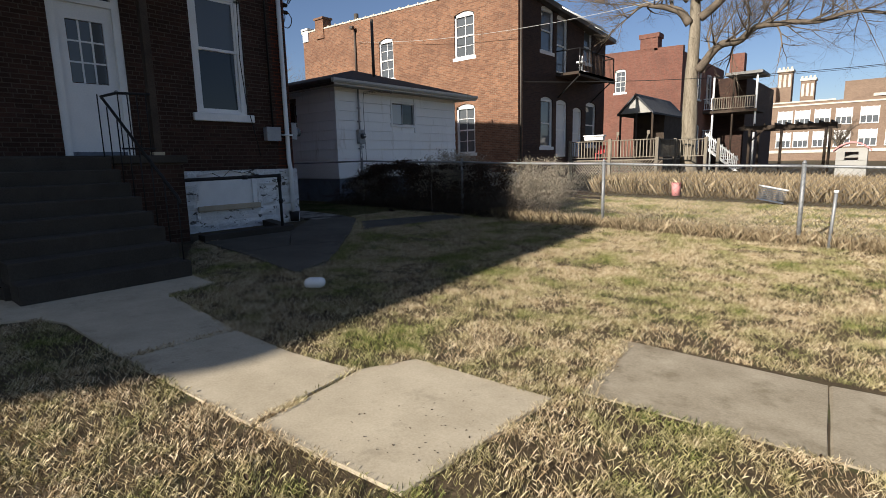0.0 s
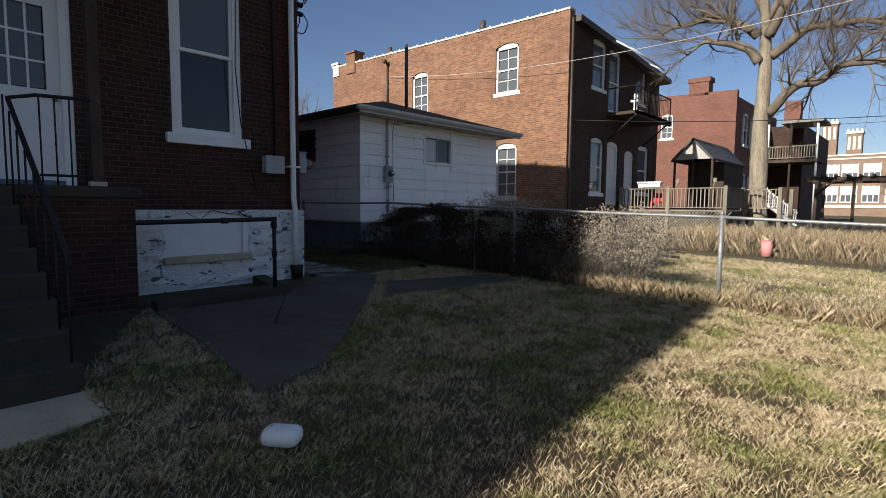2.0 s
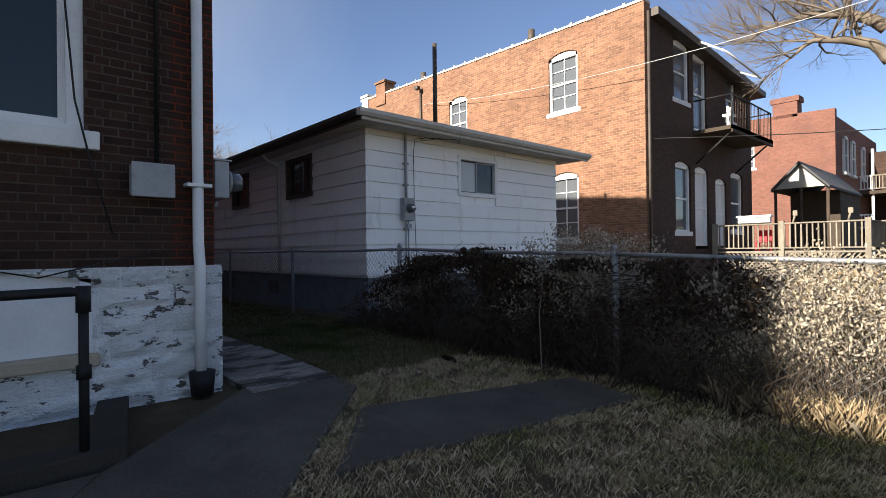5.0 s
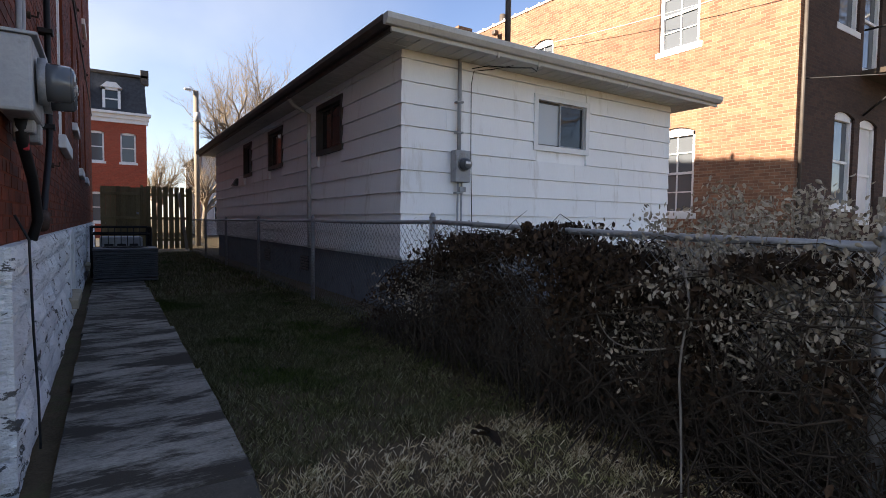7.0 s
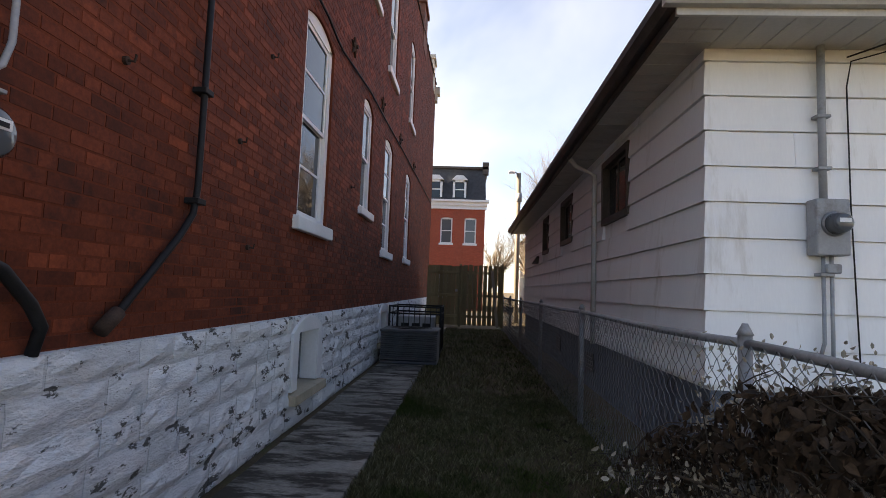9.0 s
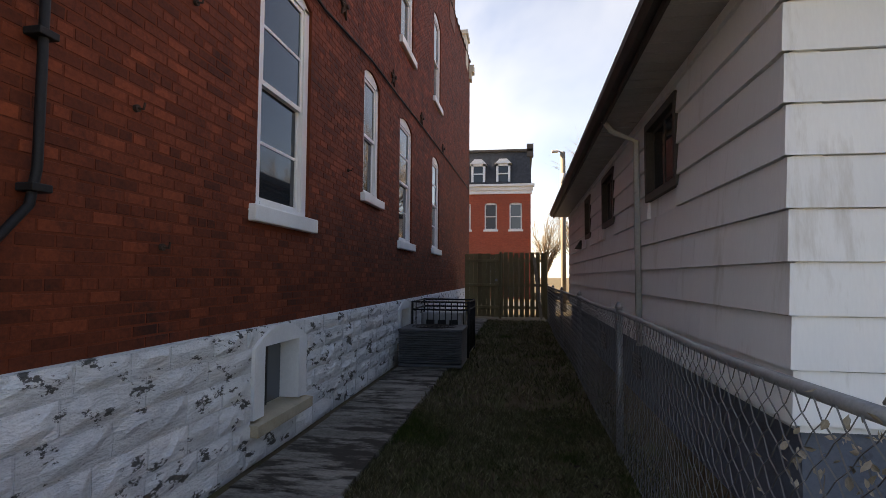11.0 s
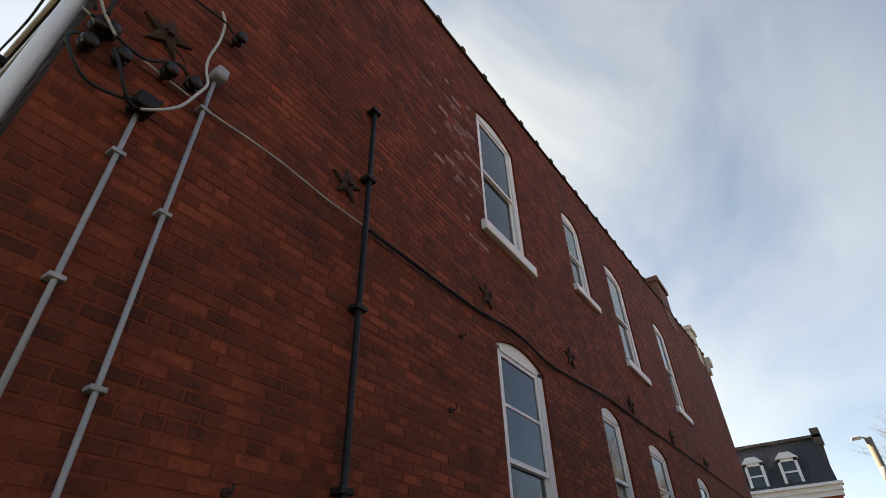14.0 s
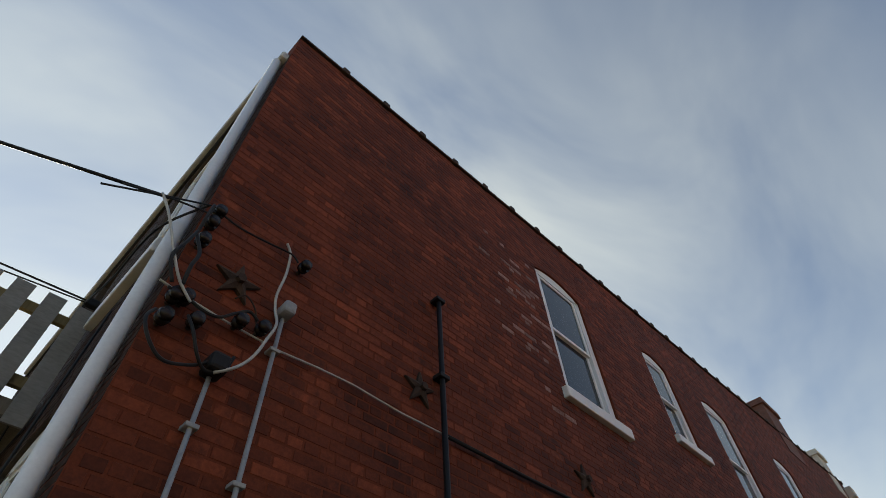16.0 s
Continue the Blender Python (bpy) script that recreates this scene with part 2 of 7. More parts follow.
M["far_red"] = course_material("far red brick courses", (0.40, 0.085, 0.045), (0.32, 0.065, 0.035), (0.30, 0.10, 0.06), (0.27, 0.06, 0.035))
M["tan_brick"] = course_material("tan brown school brick", (0.27, 0.185, 0.13), (0.21, 0.14, 0.10), (0.25, 0.19, 0.14), (0.17, 0.115, 0.083))
M["limestone"] = surface("pale limestone", (0.50, 0.45, 0.37), (0.66, 0.61, 0.52), 2, 30, 0.9, bump=0.2)
M["slate"] = surface("dark slate mansard", (0.035, 0.037, 0.042), (0.09, 0.093, 0.10), 5, 60, 0.8, bump=0.5, rnd=0.4)
M["plain_plaster"] = surface("grey stucco", (0.30, 0.29, 0.27), (0.42, 0.41, 0.38), 2, 40, 0.9, bump=0.4)
M["asphalt"] = surface("worn asphalt", (0.04, 0.04, 0.04), (0.075, 0.074, 0.072), 1, 60, 0.95, bump=0.5)
M["pink"] = surface("faded pink plastic", (0.55, 0.20, 0.20), (0.68, 0.30, 0.29), 5, 60, 0.6, bump=0.1)
M["red"] = surface("red plastic", (0.45, 0.03, 0.04), (0.60, 0.06, 0.07), 5, 60, 0.5, bump=0.1)
M["blue"] = surface("blue plastic", (0.035, 0.085, 0.22), (0.06, 0.12, 0.30), 5, 60, 0.5, bump=0.1)
M["porcelain"] = surface("porcelain insulator", (0.012, 0.008, 0.007), (0.03, 0.02, 0.016), 9, 60, 0.25, bump=0)
M["ac_dark"] = surface("charcoal condenser steel", (0.05, 0.053, 0.06), (0.10, 0.105, 0.115), 5, 60, 0.55, bump=0.2)
M["white_far"] = surface("white trim paint", (0.66, 0.66, 0.65), (0.80, 0.80, 0.79), 3, 30, 0.6, bump=0)
M["door_white"] = surface("white enamelled door", (0.68, 0.69, 0.70), (0.80, 0.80, 0.80), 2, 40, 0.45, bump=0.1)
M["brick_pale"] = surface("salt-stained brick", (0.16, 0.055, 0.042), (0.42, 0.27, 0.23), 9, 50, 0.85, bump=0.4, rnd=0.4)
# grey brown concrete lowered in tone, so the colour carries part of the yard's shade
M["patio"] = surface("grey brown patio concrete, darkened for shade", (0.055, 0.049, 0.039), (0.125, 0.111, 0.089), 1.4, 60, 0.95, bump=0.5, depth=0.005, stain=(0.065, 0.058, 0.048), stain_at=(0.52, 0.7))


# ---- mesh helpers ----
def hexa(bm, p):
    """A block from its eight corners: four below, counter-clockwise from above, and the four over them."""
    v = [bm.verts.new(q) for q in p]
    for f in ((3, 2, 1, 0), (4, 5, 6, 7), (0, 1, 5, 4), (1, 2, 6, 5), (2, 3, 7, 6), (3, 0, 4, 7)):
        bm.faces.new([v[i] for i in f])


def box(bm, x0, x1, y0, y1, z0, z1):
    x0, x1, y0, y1, z0, z1 = min(x0, x1), max(x0, x1), min(y0, y1), max(y0, y1), min(z0, z1), max(z0, z1)
    hexa(bm, [(x0, y0, z0), (x1, y0, z0), (x1, y1, z0), (x0, y1, z0), (x0, y0, z1), (x1, y0, z1), (x1, y1, z1), (x0, y1, z1)])


def soft_box(bm, x0, x1, y0, y1, z0, z1, r=0.01):
    """A block with rounded edges."""
    b = bmesh.new()
    box(b, x0, x1, y0, y1, z0, z1)
    bmesh.ops.bevel(b, geom=b.edges[:], offset=r, segments=2, affect="EDGES", profile=0.5)
    merge(bm, b)


def merge(bm, b, m=None):
    if m is not None:
        bmesh.ops.transform(b, matrix=m, verts=b.verts)
    t = bpy.data.meshes.new("t")
    b.to_mesh(t)
    b.free()
    bm.from_mesh(t)
    bpy.data.meshes.remove(t)


def tube(bm, pts, r, n=8, r2=None, cap=True):
    """A round bar along a line of points; r2 is the radius at its end."""
    pts = [Vector(p) for p in pts]
    rings, prev = [], None
    for i, p in enumerate(pts):
        d = ((pts[i + 1] - p) if i == 0 else (p - pts[i - 1]) if i == len(pts) - 1 else (pts[i + 1] - pts[i - 1])).normalized()
        if prev is None:
            prev = d.orthogonal().normalized()
        a = (prev - d * prev.dot(d)).normalized()
        prev, c = a, d.cross(a)
        rr = r if r2 is None else r + (r2 - r) * i / (len(pts) - 1)
        rings.append([bm.verts.new(p + a * (rr * math.cos(2 * math.pi * k / n)) + c * (rr * math.sin(2 * math.pi * k / n))) for k in range(n)])
    for u, w in zip(rings, rings[1:]):
        for k in range(n):
            bm.faces.new((u[k], u[(k + 1) % n], w[(k + 1) % n], w[k]))
    if cap:
        bm.faces.new(rings[0][::-1])
        bm.faces.new(rings[-1])


def disc(bm, centre, axis, r, depth, n=20, r2=None):
    c, a = Vector(centre), Vector(axis).normalized()
    tube(bm, [c, c + a * depth], r, n, r2)


def prism(bm, outline, z0, z1):
    """An upright prism over an outline of (x, y) points, counter-clockwise."""
    lo = [bm.verts.new((x, y, z0)) for x, y in outline]
    hi = [bm.verts.new((x, y, z1)) for x, y in outline]
    bm.faces.new(lo[::-1])
    bm.faces.new(hi)
    for i in range(len(lo)):
        j = (i + 1) % len(lo)
        bm.faces.new((lo[i], lo[j], hi[j], hi[i]))


def mesh_of(bm, name, mat, smooth=False):
    me = bpy.data.meshes.new(name)
    bm.to_mesh(me)
    bm.free()
    me.materials.append(M[mat])
    if smooth:
        for p in me.polygons:
            p.use_smooth = True
    return me


def part(name, bm, mat, parent, label="", smooth=False):
    ob = new(name, mesh_of(bm, name, mat, smooth))
    ob.parent = parent
    if label:
        ob["label"] = label
    return ob


def thing(name, m, label, category, group="", kind=""):
    e = new(name)
    e.empty_display_size = 0.1
    e.matrix_world = m
    return tagged(e, label, category, group, kind)


def solid(name, bm, mat, label, category, kind="structure", smooth=False, group=""):
    return tagged(new(name, mesh_of(bm, name, mat, smooth)), label, category, group, kind)


def ground_z(x, y):
    """The lawn climbs gently towards the house."""
    return 0.026 * min(max(-x, -3.0), 11.0) + 0.004 * min(max(y, -3.0), 14.0)


# ---- walls with openings: x along the wall, +y outwards, z up ----
def arc(x, x0, x1, z1, rise):
    u = (x - x0) / (x1 - x0) * 2 - 1
    return z1 - rise * u * u


def wall_mesh(x0, x1, z0, top, thick, holes):
    """holes: (x0, x1, z0, z1, rise), rise being the height of the arched head; top: the height of the wall at x."""
    bm = bmesh.new()
    cuts = sorted({x0, x1, *[h[0] for h in holes], *[h[1] for h in holes]})
    for a, b in zip(cuts, cuts[1:]):
        inside = sorted((h for h in holes if h[0] < (a + b) / 2 < h[1]), key=lambda h: h[2])
        z = z0
        for h in inside:
            if h[2] > z:
                box(bm, a, b, -thick, 0, z, h[2])
            z = h[3]
        hexa(bm, [(a, -thick, z), (b, -thick, z), (b, 0, z), (a, 0, z), (a, -thick, top(a)), (b, -thick, top(b)), (b, 0, top(b)), (a, 0, top(a))])
    for hx0, hx1, _, hz1, rise in holes:
        if rise:
            n = 10
            for i in range(n):
                a, b = hx0 + (hx1 - hx0) * i / n, hx0 + (hx1 - hx0) * (i + 1) / n
                za, zb = arc(a, hx0, hx1, hz1, rise), arc(b, hx0, hx1, hz1, rise)
                e = hz1 + 0.0005
                hexa(bm, [(a, -thick, za), (b, -thick, zb), (b, 0, zb), (a, 0, za), (a, -thick, e), (b, -thick, e), (b, 0, e), (a, 0, e)])
    return bm


def brick_places(x0, x1, z0, top, holes, length=0.205, row=0.068, joint=0.009, seed=1):
    """Running bond: (x0, x1, z0, z1) of each brick, cut at the openings."""
    rnd, out, k = random.Random(seed), [], 0
    z = z0
    zmax = max(top(x0), top(x1))
    while z < zmax:
        header = k % 6 == 5
        ln = length * 0.5 if header else length
        x = x0 - (ln * 0.5 if k % 2 else 0.0)
        while x < x1:
            a, b = max(x, x0) + joint / 2, min(x + ln, x1) - joint / 2
            lo, hi = z + joint / 2, z + row - joint / 2
            x += ln
            for h in holes:
                if hi > h[2] and lo < h[3]:
                    edge = h[4] and hi > h[3] - h[4] and lo > arc(max(min((a + b) / 2, h[1]), h[0]), *h[:2], h[3], h[4]) - 0.01
                    if edge or b <= h[0] or a >= h[1]:
                        continue
                    if a < h[0]:
                        b = h[0]
                    elif b > h[1]:
                        a = h[1]
                    else:
                        b = a
                    if b - a < 0.03:
                        break
            if b - a > 0.03 and hi < min(top(a), top(b)) - 0.01:
                j = 0.002
                out.append((a + rnd.uniform(0, j), b - rnd.uniform(0, j), lo + rnd.uniform(0, j), hi - rnd.uniform(0, j), rnd.uniform(0.0015, 0.004)))
        z += row
        k += 1
    return out


def bricks_stuff(places, name, mat, parent, skip=None):
    v, f = [], []
    for a, b, lo, hi, d in places:
        if skip and skip(a, lo):
            continue
        i, c = len(v), 0.0025
        v += [(a, -0.002, lo), (b, -0.002, lo), (b, -0.002, hi), (a, -0.002, hi), (a + c, d, lo + c), (b - c, d, lo + c), (b - c, d, hi - c), (a + c, d, hi - c)]
        f += [(i + 5, i + 4, i + 7, i + 6), (i + 1, i, i + 4, i + 5), (i + 2, i + 1, i + 5, i + 6), (i + 3, i + 2, i + 6, i + 7), (i, i + 3, i + 7, i + 4)]
    me = bpy.data.meshes.new(name)
    me.from_pydata(v, [], f)
    me.materials.append(M[mat])
    ob = new(name, me)
    ob.parent = parent
    return tagged(ob, "", "", "", "stuff")


def brick_parts(places, mat, parent, pick, at=None):
    """The nearest bricks, each an object of its own on one shared mesh."""
    bm = bmesh.new()
    box(bm, -0.5, 0.5, -0.3, 1.0, -0.5, 0.5)
    bmesh.ops.bevel(bm, geom=[e for e in bm.edges if all(q.co.y > 0.5 for q in e.verts)], offset=0.03, segments=1, affect="EDGES")
    me = mesh_of(bm, "brick", mat)
    n = 0
    for a, b, lo, hi, d in places:
        if pick(a, lo) and n < 300:
            o = new("brick", me)
            o.parent = parent
            o.matrix_basis = (at or Matrix()) @ Matrix.Translation(((a + b) / 2, 0, (lo + hi) / 2)) @ Matrix.Diagonal((b - a, d, hi - lo, 1))
            n += 1


# ---- windows: x across, +y outwards, z up from the sill's underside, x = 0 in the middle ----
def make_window(name, m, w, h, rise=0.1, sill=0.14, sill_out=0.07, over=0.09, frame_w=0.1, deep=0.09, pane="pane", meeting=0.5, mullions=0, label="", frame="white", blind=0.0, hbars=False, upper="", kind="structure"):
    e = thing(name, m, label or "white painted double-hung sash window in a brick wall", "window", "", kind)
    hw, z0 = w / 2, sill
    if sill:
        bm = bmesh.new()
        soft_box(bm, -hw - over, hw + over, -deep - 0.03, sill_out, 0, sill, 0.012)
        part("window_sill", bm, frame, e)
    bm = bmesh.new()
    yo, yi = -0.03, -deep - 0.06
    zt = h - rise
    box(bm, -hw, -hw + frame_w, yi, yo, z0, zt)
    box(bm, hw - frame_w, hw, yi, yo, z0, zt)
    box(bm, -hw + frame_w, hw - frame_w, yi, yo + 0.01, z0, z0 + 0.05)
    n = 8
    ht = frame_w * 1.0
    for i in range(n):
        a, b = -hw + w * i / n, -hw + w * (i + 1) / n
        za, zb = arc(a, -hw, hw, h, rise), arc(b, -hw, hw, h, rise)
        zl = zt - ht * 0.35
        hexa(bm, [(a, yi, zl), (b, yi, zl), (b, yo, zl), (a, yo, zl), (a, yi, za), (b, yi, zb), (b, yo, zb), (a, yo, za)])
    part("window_frame", bm, frame, e)
    ax0, ax1, az0, az1 = -hw + frame_w, hw - frame_w, z0 + 0.05, zt - ht * 0.35
    mid = az0 + (az1 - az0) * meeting
    st = 0.045
    for nm, za, zb, yy in (("lower_sash", az0, mid + 0.02, -deep * 0.75), ("upper_sash", mid - 0.02, az1, -deep * 0.45)):
        bm = bmesh.new()
        box(bm, ax0, ax0 + st, yy - 0.035, yy, za, zb)
        box(bm, ax1 - st, ax1, yy - 0.035, yy, za, zb)
        box(bm, ax0 + st, ax1 - st, yy - 0.035, yy, za, za + st)
        box(bm, ax0 + st, ax1 - st, yy - 0.035, yy, zb - st, zb)
        if hbars:
            zz = (za + zb) / 2
            box(bm, ax0 + st, ax1 - st, yy - 0.03, yy - 0.005, zz - 0.014, zz + 0.014)
        if mullions:
            for k in range(1, mullions + 1):
                xx = ax0 + (ax1 - ax0) * k / (mullions + 1)
                box(bm, xx - 0.012, xx + 0.012, yy - 0.03, yy - 0.004, za + st, zb - st)
            zz = (za + zb) / 2
            box(bm, ax0 + st, ax1 - st, yy - 0.03, yy - 0.005, zz - 0.012, zz + 0.012)
        s = part(nm, bm, frame, e)
        bm = bmesh.new()
        box(bm, ax0 + st, ax1 - st, yy - 0.022, yy - 0.014, za + st, zb - st)
        part("pane", bm, (upper or pane) if nm == "upper_sash" else pane, s)
    if blind:
        bm = bmesh.new()
        zz = az1 - 0.03
        while zz > az1 - blind * (az1 - az0):
            box(bm, ax0 + st, ax1 - st, -deep - 0.09, -deep - 0.075, zz - 0.021, zz)
            zz -= 0.026
        part("blind", bm, "blind", e, "white slatted blind half drawn")
    return e


# ---- the brick house ----
HX, HY = -10.0, 6.43        # rear wall and alley wall, outer faces
FRONT, BASE, FOUND = -31.2, 0.0, 1.36
ALLEY_M = pose(0, HY, 0)                      # x along the alley wall, y out into the alley
REAR_M = pose(HX, 0, 0, 0, 0, -90)            # x runs towards -y, y out into the yard


def alley_top(x):
    """The side parapet climbs towards the street."""
    return 8.68 + (HX - x) * 0.094


# middle x, sill underside z, width, height
ALLEY_WINDOWS = [(-14.50, 2.22, 1.06, 2.42), (-17.25, 2.80, 0.80, 1.95), (-19.50, 2.27, 1.06, 2.45), (-22.90, 2.33, 1.06, 2.45),
                 (-14.50, 5.85, 1.06, 2.28), (-17.25, 6.49, 0.80, 1.80), (-19.50, 5.96, 1.06, 2.38), (-23.00, 6.08, 1.06, 2.42)]
CELLAR = [(-14.38, 0.52, 1.00, 0.84), (-19.25, 0.52, 0.98, 0.84)]
holes_alley = [(x - w / 2, x + w / 2, z, z + h, 0.12) for x, z, w, h in ALLEY_WINDOWS]
house = thing("brick_house", pose(0, 0, 0), "two-storey red-painted brick house with a whitewashed stone foundation", "house", "", "structure")


def placed(ob, m):
    ob.matrix_basis = m
    return ob


wall_alley = part("wall_alley", wall_mesh(FRONT, HX, FOUND, alley_top, 0.34, holes_alley), "mortar", house, "red-painted brick side wall")
placed(wall_alley, ALLEY_M)
REAR_WINDOW = (-5.0, 2.25, 0.98, 2.32)         # in the rear wall's own x, which runs to -y
DOOR = (-2.93, 1.62, 0.98, 3.05)
holes_rear = [(REAR_WINDOW[0] - 0.49, REAR_WINDOW[0] + 0.49, 2.25, 4.57, 0.12), (DOOR[0] - 0.49, DOOR[0] + 0.49, DOOR[1], DOOR[1] + DOOR[3], 0.1),
              (REAR_WINDOW[0] - 0.49, REAR_WINDOW[0] + 0.49, 5.7, 8.0, 0.12), (DOOR[0] - 0.5, DOOR[0] + 0.5, 5.1, 7.9, 0.1)]
wall_rear = part("wall_rear", wall_mesh(-HY + 0.34, 0.6, FOUND, lambda x: 8.30, 0.34, holes_rear), "mortar_rear", house, "bare brown brick rear wall")
placed(wall_rear, REAR_M)
# the alley wall's end carries the corner up to its parapet
bm = bmesh.new()
box(bm, FRONT, HX - 0.34, -0.6, -0.26, 0.0, 8.2)
box(bm, FRONT, FRONT + 0.34, -0.26, HY - 0.34, 0.0, 10.4)
part("wall_street", bm, "mortar_rear", house)
bm = bmesh.new()
hexa(bm, [(FRONT, -0.9, 8.0), (HX + 0.03, -0.9, 8.0), (HX + 0.03, HY - 0.35, 8.0), (FRONT, HY - 0.35, 8.0),
          (FRONT, -0.9, 9.6), (HX + 0.03, -0.9, 8.2), (HX + 0.03, HY - 0.35, 8.2), (FRONT, HY - 0.35, 9.6)])
part("roof", bm, "shingle", house)
# clay coping tiles along the parapet
bm = bmesh.new()
x = HX
k = 0
while x > FRONT + 0.3:
    z = alley_top(x)
    hexa(bm, [(x - 0.60, HY - 0.36, alley_top(x - 0.6)), (x, HY - 0.36, z), (x, HY + 0.035, z), (x - 0.60, HY + 0.035, alley_top(x - 0.6)),
              (x - 0.60, HY - 0.36, alley_top(x - 0.6) + 0.035), (x, HY - 0.36, z + 0.035), (x, HY + 0.035, z + 0.035), (x - 0.60, HY + 0.035, alley_top(x - 0.6) + 0.035)])
    soft_box(bm, x - 0.66, x - 0.56, HY - 0.38, HY + 0.05, alley_top(x - 0.6) - 0.02, alley_top(x - 0.6) + 0.085, 0.015)
    x -= 0.62
part("coping", bm, "rust", house, "dark clay coping tiles")
CHIMNEYS = [(-25.7, 1.15, 1.0), (-30.0, 0.8, 0.75)]
for cx, cw, ch in CHIMNEYS:
    bm = bmesh.new()
    z = alley_top(cx)
    box(bm, cx - cw / 2, cx + cw / 2, HY - 0.5, HY + 0.02, z - 0.6, z + ch - 0.16)
    box(bm, cx - cw / 2 - 0.06, cx + cw / 2 + 0.06, HY - 0.56, HY + 0.08, z + ch - 0.16, z + ch)
    part("chimney", bm, "red_brick" if cw > 1 else "limestone", house)
bm = bmesh.new()
box(bm, FRONT - 0.05, FRONT + 0.35, HY - 0.4, HY + 0.20, 10.15, 10.45)
box(bm, FRONT - 0.05, FRONT + 0.35, HY - 0.4, HY + 0.10, 9.85, 10.15)
part("cornice", bm, "limestone", house, "stone cornice return at the street corner")

for i, (x, z, w, h) in enumerate(ALLEY_WINDOWS):
    make_window("window_%d" % (i + 1), ALLEY_M @ pose(x, 0, z), w, h, 0.12, 0.14 if i not in (1, 5) else 0.12, 0.07, 0.11, 0.11, 0.10,
                "pane", 0.5, 0, "tall white double-hung window in the red brick side wall", blind=0.28 if i in (0, 3) else 0.0, hbars=i in (0, 2, 3))
make_window("window_9", REAR_M @ pose(REAR_WINDOW[0], 0, REAR_WINDOW[1]), 0.98, 2.32, 0.12, 0.14, 0.07, 0.09, 0.11, 0.1, "pane", 0.55, 0,
            "white double-hung window with a half-drawn blind in the rear wall", blind=0.47, upper="pane_light")
make_window("window_10", REAR_M @ pose(REAR_WINDOW[0], 0, 5.7), 0.98, 2.3, 0.12, 0.14, 0.07, 0.09, 0.11, 0.1, "pane", 0.5, 0, "upper white window in the rear wall")

# ---- foundation: whitewashed rubble in rough courses, with two cellar windows ----
found = tagged(new("foundation"), "whitewashed rough stone foundation with flaking paint", "foundation", "", "structure")
bm = wall_mesh(FRONT, HX + 0.0, BASE - 0.3, lambda x: FOUND, 0.38, [(x - w / 2, x + w / 2, z, z + h, 0.16) for x, z, w, h in CELLAR])
core = placed(part("core", bm, "stone", found), pose(0, HY + 0.05, 0))
REAR_CELLAR = (-4.95, 0.62, 1.15, 0.72)
bm = wall_mesh(-HY + 0.34, 0.6, BASE - 0.3, lambda x: FOUND, 0.36, [(REAR_CELLAR[0] - 0.58, REAR_CELLAR[0] + 0.58, 0.62, 1.34, 0.1)])
placed(part("core", bm, "stone", found), pose(HX + 0.015, 0, 0, 0, 0, -90))


def rubble(m, x0, x1, holes, seed):
    rnd = random.Random(seed)
    z, z_end = 0.12, FOUND
    while z < z_end - 0.05:
        hgt = min(rnd.uniform(0.15, 0.22), z_end - z)
        if z_end - z - hgt < 0.09:
            hgt = z_end - z
        x = x0
        while x < x1:
            ln = min(rnd.uniform(0.28, 0.62), x1 - x)
            if x1 - x - ln < 0.14:
                ln = x1 - x
            a, b, lo, hi = x + 0.008, x + ln - 0.008, z + 0.008, z + hgt - 0.008
            x += ln
            clash = False
            for h in holes:
                if hi > h[2] - 0.02 and lo < h[3] and b > h[0] and a < h[1]:
                    if a < h[0]:
                        b = h[0]
                    elif b > h[1]:
                        a = h[1]
                    else:
                        clash = True
            if clash or b - a < 0.05:
                continue
            bm = bmesh.new()
            nx, nz = 5, 3
            grid = []
            for j in range(nz + 1):
                rowv = []
                for i in range(nx + 1):
                    edge = i in (0, nx) or j in (0, nz)
                    d = 0.004 if edge else 0.018 + rnd.uniform(-0.011, 0.018)
                    jx, jz = (0, 0) if edge else (rnd.uniform(-0.012, 0.012), rnd.uniform(-0.008, 0.008))
                    rowv.append(bm.verts.new((a + (b - a) * i / nx + jx + (rnd.uniform(-0.005, 0.005) if edge else 0), d, lo + (hi - lo) * j / nz + jz + (rnd.uniform(-0.006, 0.006) if edge else 0))))
                grid.append(rowv)
            for j in range(nz):
                for i in range(nx):
                    bm.faces.new((grid[j][i], grid[j][i + 1], grid[j + 1][i + 1], grid[j + 1][i])[::-1])
            loop = [grid[0][i] for i in range(nx + 1)] + [grid[j][nx] for j in range(1, nz + 1)] + [grid[nz][i] for i in range(nx - 1, -1, -1)] + [grid[j][0] for j in range(nz - 1, 0, -1)]
            backv = [bm.verts.new((q.co.x, -0.02, q.co.z)) for q in loop]
            for q in range(len(loop)):
                w = (q + 1) % len(loop)
                bm.faces.new((loop[q], loop[w], backv[w], backv[q]))
            bmesh.ops.recalc_face_normals(bm, faces=bm.faces)
            placed(part("stone", bm, "stone", found), m)
        z += hgt


